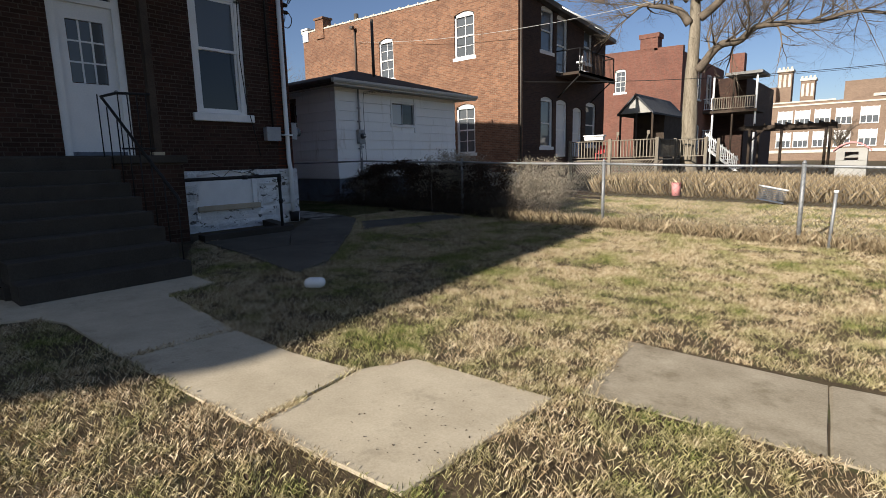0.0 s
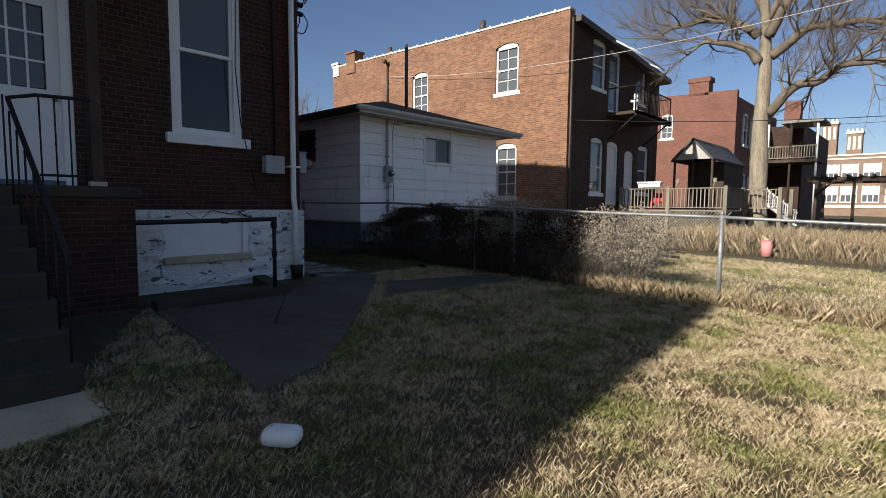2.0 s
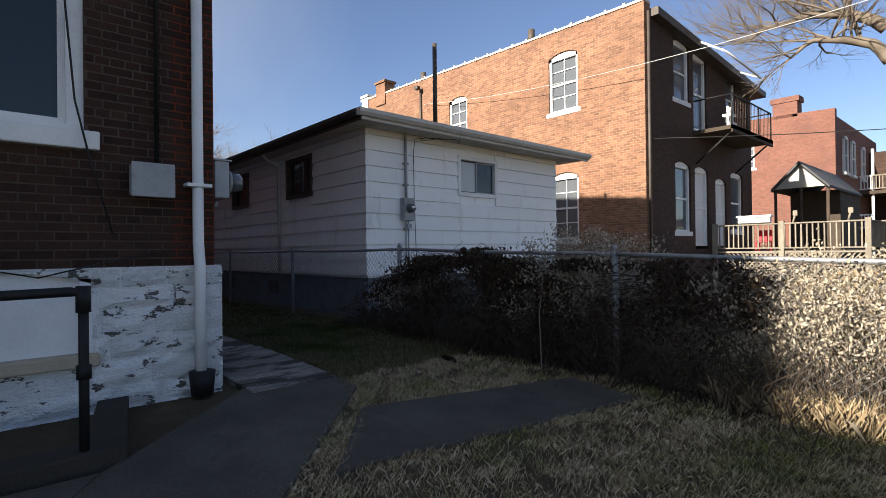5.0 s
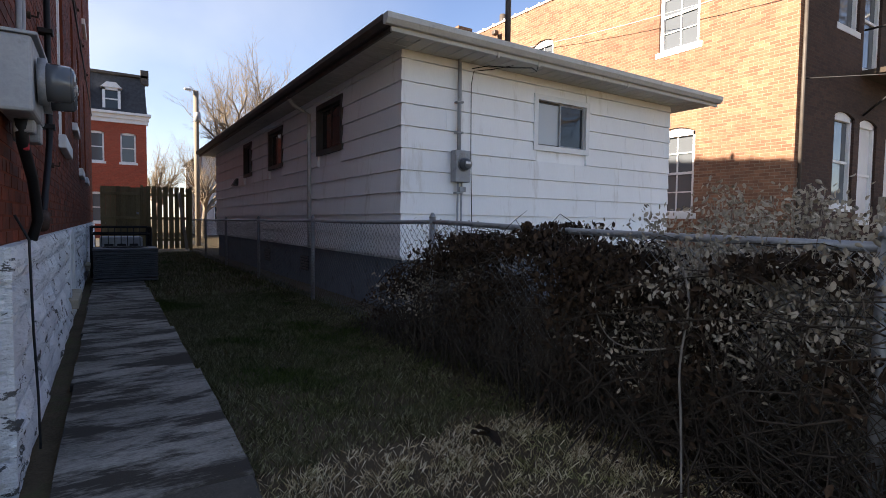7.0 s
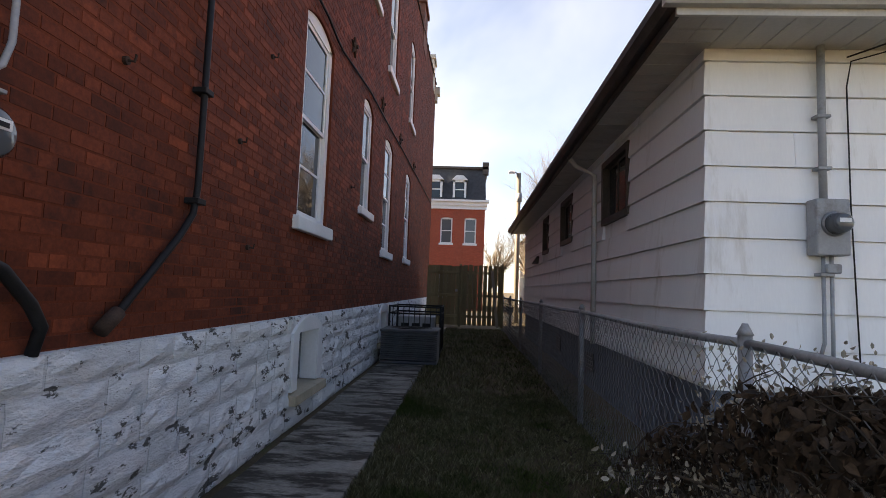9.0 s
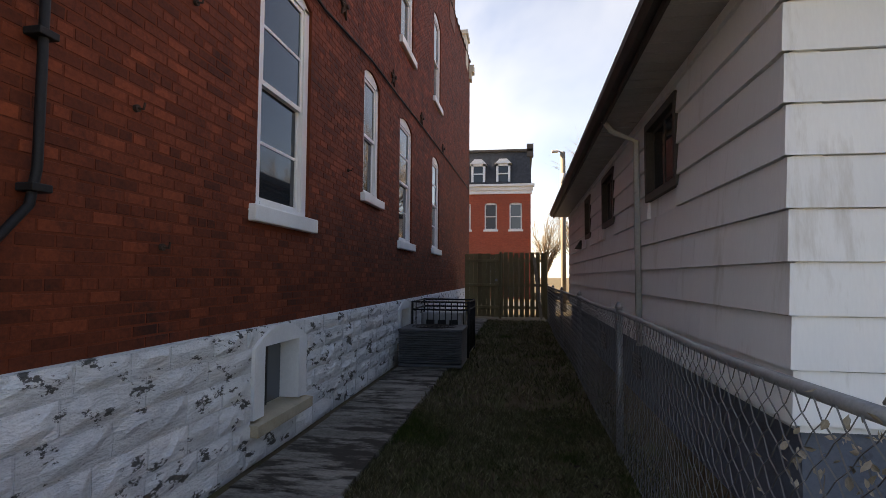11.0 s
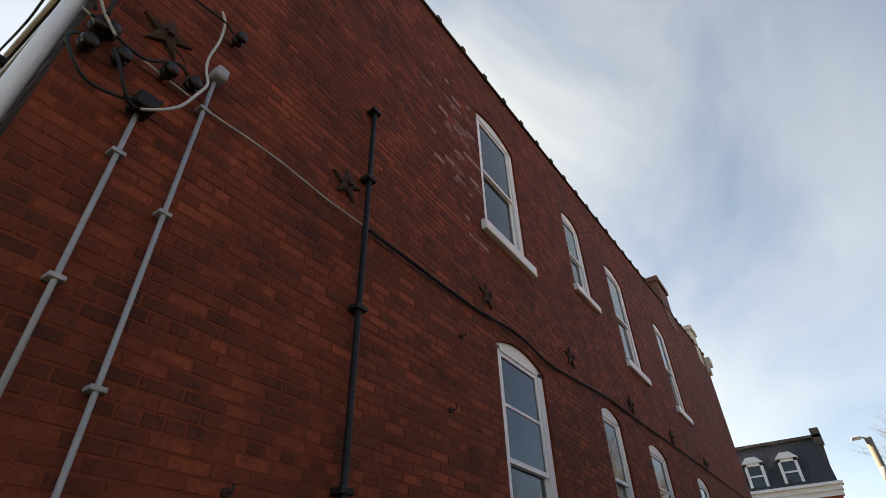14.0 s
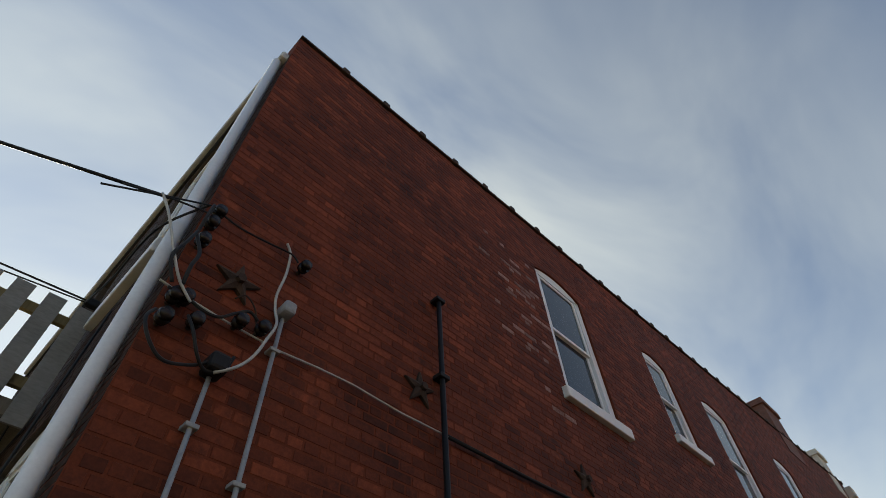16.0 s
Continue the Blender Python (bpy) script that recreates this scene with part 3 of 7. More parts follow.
def cellar_window(name, m, w, h, out):
    e = thing(name, m, "small white arched cellar window in the foundation", "window", "", "structure")
    bm = bmesh.new()
    hw, rise, n = w / 2, 0.16, 8
    box(bm, -hw, -hw + 0.17, -0.2, out, 0.12, h - rise)
    box(bm, hw - 0.17, hw, -0.2, out, 0.12, h - rise)
    for i in range(n):
        a, b = -hw + w * i / n, -hw + w * (i + 1) / n
        hexa(bm, [(a, -0.2, h - rise), (b, -0.2, h - rise), (b, out, h - rise), (a, out, h - rise),
                  (a, -0.2, arc(a, -hw, hw, h, rise)), (b, -0.2, arc(b, -hw, hw, h, rise)), (b, out, arc(b, -hw, hw, h, rise)), (a, out, arc(a, -hw, hw, h, rise))])
    part("window_frame", bm, "white", e)
    bm = bmesh.new()
    box(bm, -hw + 0.17, hw - 0.17, -0.2, -0.16, 0.12, h - rise)
    part("pane", bm, "pane_light", e)
    bm = bmesh.new()
    box(bm, -0.02, 0.02, -0.16, -0.13, 0.12, h - rise)
    part("bar", bm, "black", e)
    bm = bmesh.new()
    hexa(bm, [(-hw - 0.03, -0.2, 0), (hw + 0.03, -0.2, 0), (hw + 0.03, out + 0.06, 0), (-hw - 0.03, out + 0.06, 0),
              (-hw - 0.03, -0.2, 0.12), (hw + 0.03, -0.2, 0.12), (hw + 0.03, out + 0.06, 0.09), (-hw - 0.03, out + 0.06, 0.09)])
    part("window_sill", bm, "concrete", e)
    return e


for i, (x, z, w, h) in enumerate(CELLAR):
    cellar_window("window_%d" % (11 + i), pose(x, HY + 0.05, z), w, h, 0.03)
# the boarded cellar hatch in the rear foundation
hatch = thing("window_13", REAR_M @ pose(REAR_CELLAR[0], 0.015, 0.62), "white boarded-up cellar window with a stone sill", "window", "", "structure")
bm = bmesh.new()
box(bm, -0.58, 0.58, -0.12, -0.05, 0.1, 0.72)
box(bm, -0.58, -0.50, -0.05, 0.0, 0.1, 0.66)
box(bm, 0.50, 0.58, -0.05, 0.0, 0.1, 0.66)
part("board", bm, "white", hatch)
bm = bmesh.new()
soft_box(bm, -0.62, 0.62, -0.12, 0.06, 0.0, 0.1, 0.015)
part("window_sill", bm, "concrete", hatch)


# ---- ground: one sheet to the horizon, finer near the walk ----
def spaced(fine0, fine1, step, far):
    v = list(np.arange(fine0, fine1 + 1e-6, step))
    d, a, b = step, v[0], v[-1]
    while b < far:
        d *= 1.35
        a, b = a - d, b + d
        v = [a] + v + [b]
    return v


gx, gy = spaced(-30, 6, 0.4, 900), spaced(-4, 32, 0.4, 900)
gv = []
for x in gx:
    for y in gy:
        near = -29 < x < 8 and -6 < y < 40
        z = ground_z(x, y) + (0.012 * noise.noise((x * 0.7, y * 0.7, 0)) + 0.008 * noise.noise((x * 2.3, y * 2.3, 5)) if near else 0)
        gv.append((x, y, z - 0.03))
nyg = len(gy)
gf = [(i * nyg + j, (i + 1) * nyg + j, (i + 1) * nyg + j + 1, i * nyg + j + 1) for i in range(len(gx) - 1) for j in range(nyg - 1)]
me = bpy.data.meshes.new("ground")
me.from_pydata(gv, [], gf)
me.materials.append(M["soil"])
for p in me.polygons:
    p.use_smooth = True
ground = tagged(new("ground", me), "dormant winter lawn on bare soil", "ground", "", "structure")


def slab(name, outline, thick, mat, label, parent=None, lift=0.0, tilt=0.0):
    """A concrete slab that follows the lawn, with chamfered rims."""
    bm = bmesh.new()
    cx, cy = sum(p[0] for p in outline) / len(outline), sum(p[1] for p in outline) / len(outline)
    rim = []
    for i, p in enumerate(outline):          # worn, slightly uneven rims
        q = outline[(i + 1) % len(outline)]
        steps = max(1, int(math.dist(p, q) / 0.25))
        for s in range(steps):
            u = s / steps
            x, y = p[0] + (q[0] - p[0]) * u, p[1] + (q[1] - p[1]) * u
            w = 0.012 if s else 0.0
            rim.append((x + w * noise.noise((x * 3, y * 3, 1)), y + w * noise.noise((x * 3, y * 3, 7))))
    top = [bm.verts.new((x + (cx - x) * 0.008, y + (cy - y) * 0.008, ground_z(x, y) + thick + lift)) for x, y in rim]
    mid = [bm.verts.new((x, y, ground_z(x, y) + thick + lift - 0.012)) for x, y in rim]
    low = [bm.verts.new((x, y, ground_z(x, y) - 0.12)) for x, y in rim]
    bm.faces.new(top)
    for r0, r1 in ((mid, top), (low, mid)):
        for i in range(len(rim)):
            j = (i + 1) % len(rim)
            bm.faces.new((r0[i], r0[j], r1[j], r1[i]))
    bmesh.ops.recalc_face_normals(bm, faces=bm.faces)
    if parent is None:
        return solid(name, bm, mat, label, "pavement")
    return part(name, bm, mat, parent)


# ---- concrete in the yard and alley ----
front_walk = tagged(new("pavement_walk"), "pale weathered concrete garden walk with open joints", "pavement", "", "structure")
slab("slab", [(-1.95, 1.39), (-1.88, 2.58), (-2.90, 2.50), (-3.07, 2.14), (-2.94, 1.30)], -0.018, "concrete", "", front_walk, 0.004)
slab("slab", [(-2.97, 1.29), (-3.10, 2.12), (-3.29, 2.08), (-3.70, 2.02), (-4.45, 2.02), (-4.50, 1.20), (-3.45, 1.25)], -0.017, "concrete", "", front_walk)
slab("slab", [(-4.515, 1.20), (-4.465, 2.02), (-5.98, 2.14), (-6.16, 2.70), (-7.10, 2.72), (-7.10, 0.2), (-6.5, 0.3), (-6.1, 1.05), (-5.75, 1.18)], -0.017, "concrete", "", front_walk)
slab("pavement_path", [(-1.95, 3.80), (-1.80, 2.77), (-0.588, 2.85), (-0.658, 3.82)], -0.022, "path", "sunken old concrete path slab in the grass")
slab("pavement_path", [(-0.654, 3.82), (-0.584, 2.85), (3.3, 3.13), (3.2, 4.3)], -0.020, "path", "sunken old concrete path slab in the grass")
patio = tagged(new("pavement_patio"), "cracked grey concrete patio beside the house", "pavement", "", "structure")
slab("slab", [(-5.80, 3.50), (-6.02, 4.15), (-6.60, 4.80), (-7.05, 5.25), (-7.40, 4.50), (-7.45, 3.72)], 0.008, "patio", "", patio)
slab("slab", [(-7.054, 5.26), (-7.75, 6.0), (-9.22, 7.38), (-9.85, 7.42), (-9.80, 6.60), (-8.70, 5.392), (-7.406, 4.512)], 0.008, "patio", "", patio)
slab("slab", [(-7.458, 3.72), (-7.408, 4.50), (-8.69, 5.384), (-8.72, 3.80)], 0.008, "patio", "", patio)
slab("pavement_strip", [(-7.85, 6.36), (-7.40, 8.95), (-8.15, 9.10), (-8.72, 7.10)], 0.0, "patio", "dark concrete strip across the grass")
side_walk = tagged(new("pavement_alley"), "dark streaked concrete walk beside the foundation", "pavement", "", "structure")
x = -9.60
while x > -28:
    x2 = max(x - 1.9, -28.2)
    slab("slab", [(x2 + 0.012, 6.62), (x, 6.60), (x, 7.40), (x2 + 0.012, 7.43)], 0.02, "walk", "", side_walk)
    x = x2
slab("pavement_kerb", [(-9.0, 3.85), (-8.78, 3.85), (-8.78, 5.52), (-9.9, 5.75), (-9.9, 5.55), (-9.0, 5.35)], 0.09, "step", "low concrete kerb round the cellar well")

# ---- rear steps, landing and door ----
steps = tagged(new("stairs"), "worn brown concrete steps up to the rear door, darkened for shade", "stairs", "", "structure")
n_steps, x_front, z_low, z_high = 8, -6.66, 0.18, 1.60
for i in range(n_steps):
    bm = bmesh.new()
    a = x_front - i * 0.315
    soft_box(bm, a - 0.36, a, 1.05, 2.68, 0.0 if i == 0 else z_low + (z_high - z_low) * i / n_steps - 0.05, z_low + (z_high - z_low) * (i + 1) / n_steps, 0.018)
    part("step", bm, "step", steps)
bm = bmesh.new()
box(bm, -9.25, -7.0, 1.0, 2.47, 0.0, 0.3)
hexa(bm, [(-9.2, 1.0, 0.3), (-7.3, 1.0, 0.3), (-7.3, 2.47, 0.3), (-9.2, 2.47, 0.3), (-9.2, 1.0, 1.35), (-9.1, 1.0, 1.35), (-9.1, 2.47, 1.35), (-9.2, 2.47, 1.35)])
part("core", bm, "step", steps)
landing = tagged(new("porch_landing"), "brick landing with a concrete deck at the rear door", "porch", "", "structure")
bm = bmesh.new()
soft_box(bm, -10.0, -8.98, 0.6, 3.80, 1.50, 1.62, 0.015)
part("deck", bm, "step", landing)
bm = bmesh.new()
box(bm, -9.96, -9.04, 0.65, 3.74, 0.0, 1.50)
part("base", bm, "mortar_rear", landing)
pl = brick_places(-3.74, -2.5, 0.25, lambda x: 1.5, [], seed=9)
brick_parts(pl, "brick_rear", landing, lambda a, z: True, pose(-9.04, 0, 0, 0, 0, -90))
pl = brick_places(-9.96, -9.04, 0.25, lambda x: 1.5, [], seed=10)
brick_parts(pl, "brick_rear", landing, lambda a, z: True, pose(0, 3.74, 0))

door = thing("door_1", REAR_M @ pose(DOOR[0], 0, DOOR[1]), "closed white half-glazed back door with nine panes under a transom", "door", "", "structure")
bm = bmesh.new()
hw = 0.49
box(bm, -hw, -hw + 0.11, -0.16, -0.02, 0, 2.95)
box(bm, hw - 0.11, hw, -0.16, -0.02, 0, 2.95)
box(bm, -hw + 0.11, hw - 0.11, -0.16, -0.02, 2.28, 2.38)
for i in range(8):
    a, b = -hw + 2 * hw * i / 8, -hw + 2 * hw * (i + 1) / 8
    hexa(bm, [(a, -0.16, 2.85), (b, -0.16, 2.85), (b, -0.02, 2.85), (a, -0.02, 2.85), (a, -0.16, arc(a, -hw, hw, 3.05, 0.1)), (b, -0.16, arc(b, -hw, hw, 3.05, 0.1)), (b, -0.02, arc(b, -hw, hw, 3.05, 0.1)), (a, -0.02, arc(a, -hw, hw, 3.05, 0.1))])
part("door_frame", bm, "white", door)
bm = bmesh.new()
box(bm, -0.38, 0.38, -0.14, -0.11, 2.38, 2.85)
part("transom_pane", bm, "pane", door)
bm = bmesh.new()
box(bm, -0.38, 0.38, -0.16, -0.02, 0.0, 0.08)
part("threshold", bm, "blue_block", door, "dull blue painted threshold")
bm = bmesh.new()
lx, rx, lz, tz = -0.25, 0.25, 1.12, 2.05
box(bm, -0.38, lx, -0.12, -0.075, 0.08, 2.28)
box(bm, rx, 0.38, -0.12, -0.075, 0.08, 2.28)
box(bm, lx, rx, -0.12, -0.075, 0.08, lz)
box(bm, lx, rx, -0.12, -0.075, tz, 2.28)
for k in (1, 2):
    xx, zz = lx + (rx - lx) * k / 3, lz + (tz - lz) * k / 3
    box(bm, xx - 0.012, xx + 0.012, -0.115, -0.08, lz, tz)
    box(bm, lx, rx, -0.114, -0.081, zz - 0.012, zz + 0.012)
leaf = part("door_leaf", bm, "door_white", door)
for i in range(3):
    for j in range(3):
        bm = bmesh.new()
        w, h = (rx - lx) / 3, (tz - lz) / 3
        box(bm, lx + i * w + 0.012, lx + (i + 1) * w - 0.012, -0.102, -0.094, lz + j * h + 0.012, lz + (j + 1) * h - 0.012)
        part("pane", bm, "pane_light", leaf)
bm = bmesh.new()
disc(bm, (-0.32, -0.075, 1.02), (0, 1, 0), 0.028, 0.03, 14)
disc(bm, (-0.32, -0.045, 1.02), (0, 1, 0), 0.03, 0.035, 14, 0.022)
part("door_knob", bm, "metal", leaf, "steel door knob", True)

rail = thing("stair_railing", pose(0, 0, 0), "black wrought-iron railing on the rear landing and steps", "railing")
def bar(parent, name, pts, r, mat="black", n=6):
    b = bmesh.new()
    tube(b, pts, r, n)
    return part(name, b, mat, parent, "", True)
bar(rail, "handrail", [(-9.05, 2.90, 2.50), (-9.05, 3.36, 2.52)], 0.02)
bar(rail, "bottom_rail", [(-9.05, 2.90, 1.72), (-9.05, 3.36, 1.72)], 0.014)
for k in range(4):
    y = 2.92 + k * 0.125
    bar(rail, "baluster", [(-9.05, y, 1.62), (-9.05, y, 2.50)], 0.009)
bar(rail, "handrail", [(-9.05, 2.90, 2.50), (-8.9, 2.66, 2.42), (-6.75, 2.63, 1.10), (-6.68, 2.63, 1.02)], 0.02)
for k in range(8):
    a = -6.75 - k * 0.315
    zt = 1.10 + (2.42 - 1.10) * (a + 6.75) / (-8.9 + 6.75)
    bar(rail, "baluster", [(a, 2.63, z_low + (z_high - z_low) * (k + 1) / n_steps - 0.02), (a, 2.63, zt)], 0.009)
post = thing("porch_post", pose(-9.1, 3.40, 1.62), "weathered square wooden porch post on the landing", "post")
bm = bmesh.new()
soft_box(bm, -0.055, 0.055, -0.055, 0.055, 0.03, 3.28, 0.008)
part("shaft", bm, "dark_wood", post)
bm = bmesh.new()
soft_box(bm, -0.08, 0.08, -0.08, 0.08, 0.0, 0.05, 0.008)
part("foot", bm, "concrete", post, "pale stone foot block")
pipe_rail = thing("pipe_railing", pose(-8.86, -0.09, 0.03), "black iron pipe railing round the cellar well", "railing")
bar(pipe_rail, "handrail", [(0, 3.76, 1.20), (0, 5.36, 1.22), (0, 5.41, 1.21), (0, 5.42, 1.15)], 0.028, "black", 10)
bar(pipe_rail, "post", [(0, 5.42, 0.24), (0, 5.42, 1.18)], 0.026, "black", 10)
for p, q in (((0, 5.42, 0.72), (0, 5.42, 0.80)), ((0, 4.72, 1.21), (0, 4.80, 1.21)), ((0, 5.42, 1.10), (0, 5.42, 1.25))):
    bar(pipe_rail, "coupling", [p, q], 0.038, "black", 10)

# ---- downspout, boxes and cables on the rear wall ----
ds = thing("downspout", pose(HX, 6.28, 0), "white round metal downspout at the house corner", "downspout")
bar(ds, "pipe", [(0.10, 0, 0.42), (0.10, 0, 1.35), (0.06, 0, 1.55), (0.06, 0, 8.12)], 0.044, "white", 14)
bm = bmesh.new()
soft_box(bm, -0.005, 0.12, -0.10, 0.10, 2.02, 2.05, 0.005)
part("strap", bm, "white", ds)
bm = bmesh.new()
tube(bm, [(0.13, 0, 0.28), (0.13, 0, 0.48)], 0.085, 14, 0.105)
part("boot", bm, "black", ds, "black rubber drain boot", True)
bm = bmesh.new()
soft_box(bm, -0.06, 0.075, -6.9, 0.10, 8.10, 8.24, 0.02)
part("gutter", bm, "fascia", ds, "stained off-white eaves gutter")
jb = thing("junction_box", pose(HX + 0.02, 5.93, 1.92), "grey metal junction box on the brick wall", "electrical box")
bm = bmesh.new()
soft_box(bm, -0.02, 0.12, -0.15, 0.14, 0.0, 0.25, 0.012)
part("body", bm, "grey_box", jb)
bm = bmesh.new()
soft_box(bm, 0.12, 0.135, -0.16, 0.15, -0.01, 0.26, 0.006)
part("cover", bm, "grey_box", jb)
bar(jb, "conduit", [(0.03, 0.04, 0.25), (0.03, 0.05, 6.4)], 0.02, "black")
loose = thing("loose_cable", pose(HX + 0.03, 0, 0), "black cable hanging loose beside the rear window", "cable")
bar(loose, "cable", [(0.02, 5.42, 5.2), (0.05, 5.38, 4.1), (0.05, 5.36, 3.4), (0.06, 5.42, 2.6), (0.09, 5.50, 2.2), (0.02, 5.66, 1.62)], 0.008, "cable", 5)
bar(loose, "cable", [(0.06, 4.62, 1.32), (0.08, 4.8, 1.22), (0.08, 4.95, 1.36), (0.09, 5.2, 1.30), (0.06, 5.6, 1.40), (0.04, 6.0, 1.48)], 0.006, "cable", 5)

dish = thing("white_bowl", pose(-5.03, 3.22, ground_z(-5.03, 3.22)), "small upturned white plastic tub lying in the grass", "tub")
bm = bmesh.new()
soft_box(bm, -0.105, 0.105, -0.075, 0.075, 0.0, 0.10, 0.042)
part("body", bm, "white", dish, "", True)
bm = bmesh.new()
for k in range(1):
    tube(bm, [(-0.06 + 0.03 * k, -0.02 * (k % 2), 0.0985), (-0.06 + 0.03 * k, -0.02 * (k % 2), 0.1015)], 0.006, 8)
part("air_hole", bm, "rust", dish, "small dark hole in the top")
dish.matrix_world = pose(-5.03, 3.22, ground_z(-5.03, 3.22), 0, 0, 35)

# ---- the white single-storey house across the alley ----
GX, GY, GW, GE, GZ = -12.96, 9.98, -26.0, 15.53, 3.63
cottage = thing("white_house", pose(0, 0, 0), "low white house with wide lap siding and deep eaves", "house", "", "structure")
G_EAST = [(-13.33, -12.24, 2.64, 3.37)]        # east wall's own x runs to -y
G_SOUTH = [(-16.02, -14.93, 2.67, 3.43), (-19.25, -18.2, 2.67, 3.43), (-21.75, -20.95, 2.67, 3.43)]
EAST_M, SOUTH_M = pose(GX, 0, 0, 0, 0, -90), pose(0, GY, 0, 0, 0, 180)
bm = wall_mesh(-GE, -GY - 0.02, 1.0, lambda x: GZ + 0.1, 0.15, [(*h, 0) for h in G_EAST])
placed(part("wall_east", bm, "siding", cottage), EAST_M @ pose(0, -0.02, 0))
bm = wall_mesh(-GX + 0.0, -GW, 1.0, lambda x: GZ + 0.1, 0.15, [(-b, -a, c, d, 0) for a, b, c, d in G_SOUTH])
placed(part("wall_south", bm, "siding", cottage), SOUTH_M @ pose(0, -0.02, 0))
bm = bmesh.new()
box(bm, GW, GX - 0.2, GE - 0.15, GE, 1.0, GZ + 0.1)
box(bm, GW, GW + 0.15, GY + 0.2, GE, 1.0, GZ + 0.1)
part("wall_back", bm, "siding", cottage)
bm = bmesh.new()
box(bm, GW + 0.05, GX - 0.05, GY + 0.05, GE - 0.05, 0.0, 1.04)
part("foundation", bm, "blue_block", cottage, "blue-grey painted block foundation")


def lap_boards(m, x0, x1, holes, seed):
    """Wide lap boards, each leaning out at its foot, with butt joints."""
    rnd, z, rows = random.Random(seed), 1.04, 0
    step = 0.2785
    while z < GZ - 0.02:
        top = min(z + step - 0.007, GZ + 0.05)
        cuts = [x0]
        x = x0 + rnd.uniform(1.2, 3.2)
        while x < x1 - 0.6:
            cuts.append(x)
            x += 3.66
        cuts.append(x1)
        for a, b in zip(cuts, cuts[1:]):
            spans = [(a + 0.0015, b - 0.0015)]
            for h in holes:
                if top > h[2] and z < h[3]:
                    nxt = []
                    for s0, s1 in spans:
                        if s1 <= h[0] or s0 >= h[1]:
                            nxt.append((s0, s1))
                        else:
                            if s0 < h[0]:
                                nxt.append((s0, h[0]))
                            if s1 > h[1]:
                                nxt.append((h[1], s1))
                    spans = nxt
            for s0, s1 in spans:
                bm = bmesh.new()
                hexa(bm, [(s0, -0.02, z), (s1, -0.02, z), (s1, 0.024, z), (s0, 0.024, z), (s0, -0.02, top), (s1, -0.02, top), (s1, 0.001, top), (s0, 0.001, top)])
                placed(part("siding_board", bm, "siding", cottage), m)
        z += step
        rows += 1


lap_boards(EAST_M, -GE, -GY, [(*h, 0) for h in G_EAST], 3)
lap_boards(SOUTH_M, -GX, -GW, [(-b, -a, c, d) for a, b, c, d in G_SOUTH], 4)
for k in range(10):
    bm = bmesh.new()
    z = 1.04 + k * 0.2785
    hexa(bm, [(GX - 0.03, GY - 0.028, z), (GX + 0.028, GY - 0.028, z), (GX + 0.028, GY + 0.03, z), (GX - 0.03, GY + 0.03, z),
              (GX - 0.03, GY - 0.006, min(z + 0.273, GZ + 0.02)), (GX + 0.006, GY - 0.006, min(z + 0.273, GZ + 0.02)), (GX + 0.006, GY + 0.03, min(z + 0.273, GZ + 0.02)), (GX - 0.03, GY + 0.03, min(z + 0.273, GZ + 0.02))])
    part("corner_cap", bm, "siding", cottage)
# roof: hipped, with deep soffits and a gutter
ov, ez = 0.56, 3.67
rx0, rx1, ry0, ry1 = GW - ov, GX + ov, GY - 0.44, GE + ov
bm = bmesh.new()
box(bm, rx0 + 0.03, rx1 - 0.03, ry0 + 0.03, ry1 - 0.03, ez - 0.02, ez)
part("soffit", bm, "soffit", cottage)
x = rx1 - 0.05
bm = bmesh.new()
while x > rx1 - 14:
    box(bm, x - 0.004, x, ry0 + 0.04, GY - 0.01, ez - 0.026, ez - 0.02)
    x -= 0.2
y = ry0 + 0.05
while y < ry1:
    box(bm, GX + 0.01, rx1 - 0.04, y, y + 0.004, ez - 0.026, ez - 0.02)
    y += 0.2
part("soffit_seams", bm, "fascia", cottage)
bm = bmesh.new()
rise = 1.05
cy = (ry0 + ry1) / 2
v = [bm.verts.new(p) for p in ((rx0, ry0, ez + 0.13), (rx1, ry0, ez + 0.13), (rx1, ry1, ez + 0.13), (rx0, ry1, ez + 0.13), (rx0 + 3, cy, ez + rise), (rx1 - 3, cy, ez + rise))]
for f in ((0, 1, 5, 4), (1, 2, 5), (2, 3, 4, 5), (3, 0, 4), (3, 2, 1, 0)):
    bm.faces.new([v[i] for i in f])
part("roof", bm, "shingle", cottage, "dark shingled hip roof")
for nm, a in (("fascia", (rx1 - 0.03, rx1, ry0, ry1)), ("fascia", (rx0, rx1 - 0.03, ry0, ry0 + 0.03))):
    bm = bmesh.new()
    box(bm, *a, ez - 0.05, ez + 0.11)
    part(nm, bm, "fascia" if a[0] > rx0 + 1 else "frame_dark", cottage)
bm = bmesh.new()
prof = [(0.0, 0.0), (0.06, 0.0), (0.105, 0.05), (0.11, 0.11), (0.0, 0.11)]
for (ax, ay), (bx, by), (nx, ny) in (((rx1, ry0 - 0.1), (rx1, ry1), (1, 0)),):
    rings = [[bm.verts.new((px + nx * o, py + ny * o, ez + h)) for o, h in prof] for px, py in ((ax, ay), (bx, by))]
    for i in range(len(prof)):
        j = (i + 1) % len(prof)
        bm.faces.new((rings[0][i], rings[0][j], rings[1][j], rings[1][i]))
    bm.faces.new(rings[0][::-1])
    bm.faces.new(rings[1])
bmesh.ops.recalc_face_normals(bm, faces=bm.faces)
part("gutter", bm, "fascia", cottage, "stained off-white gutter")
bm = bmesh.new()
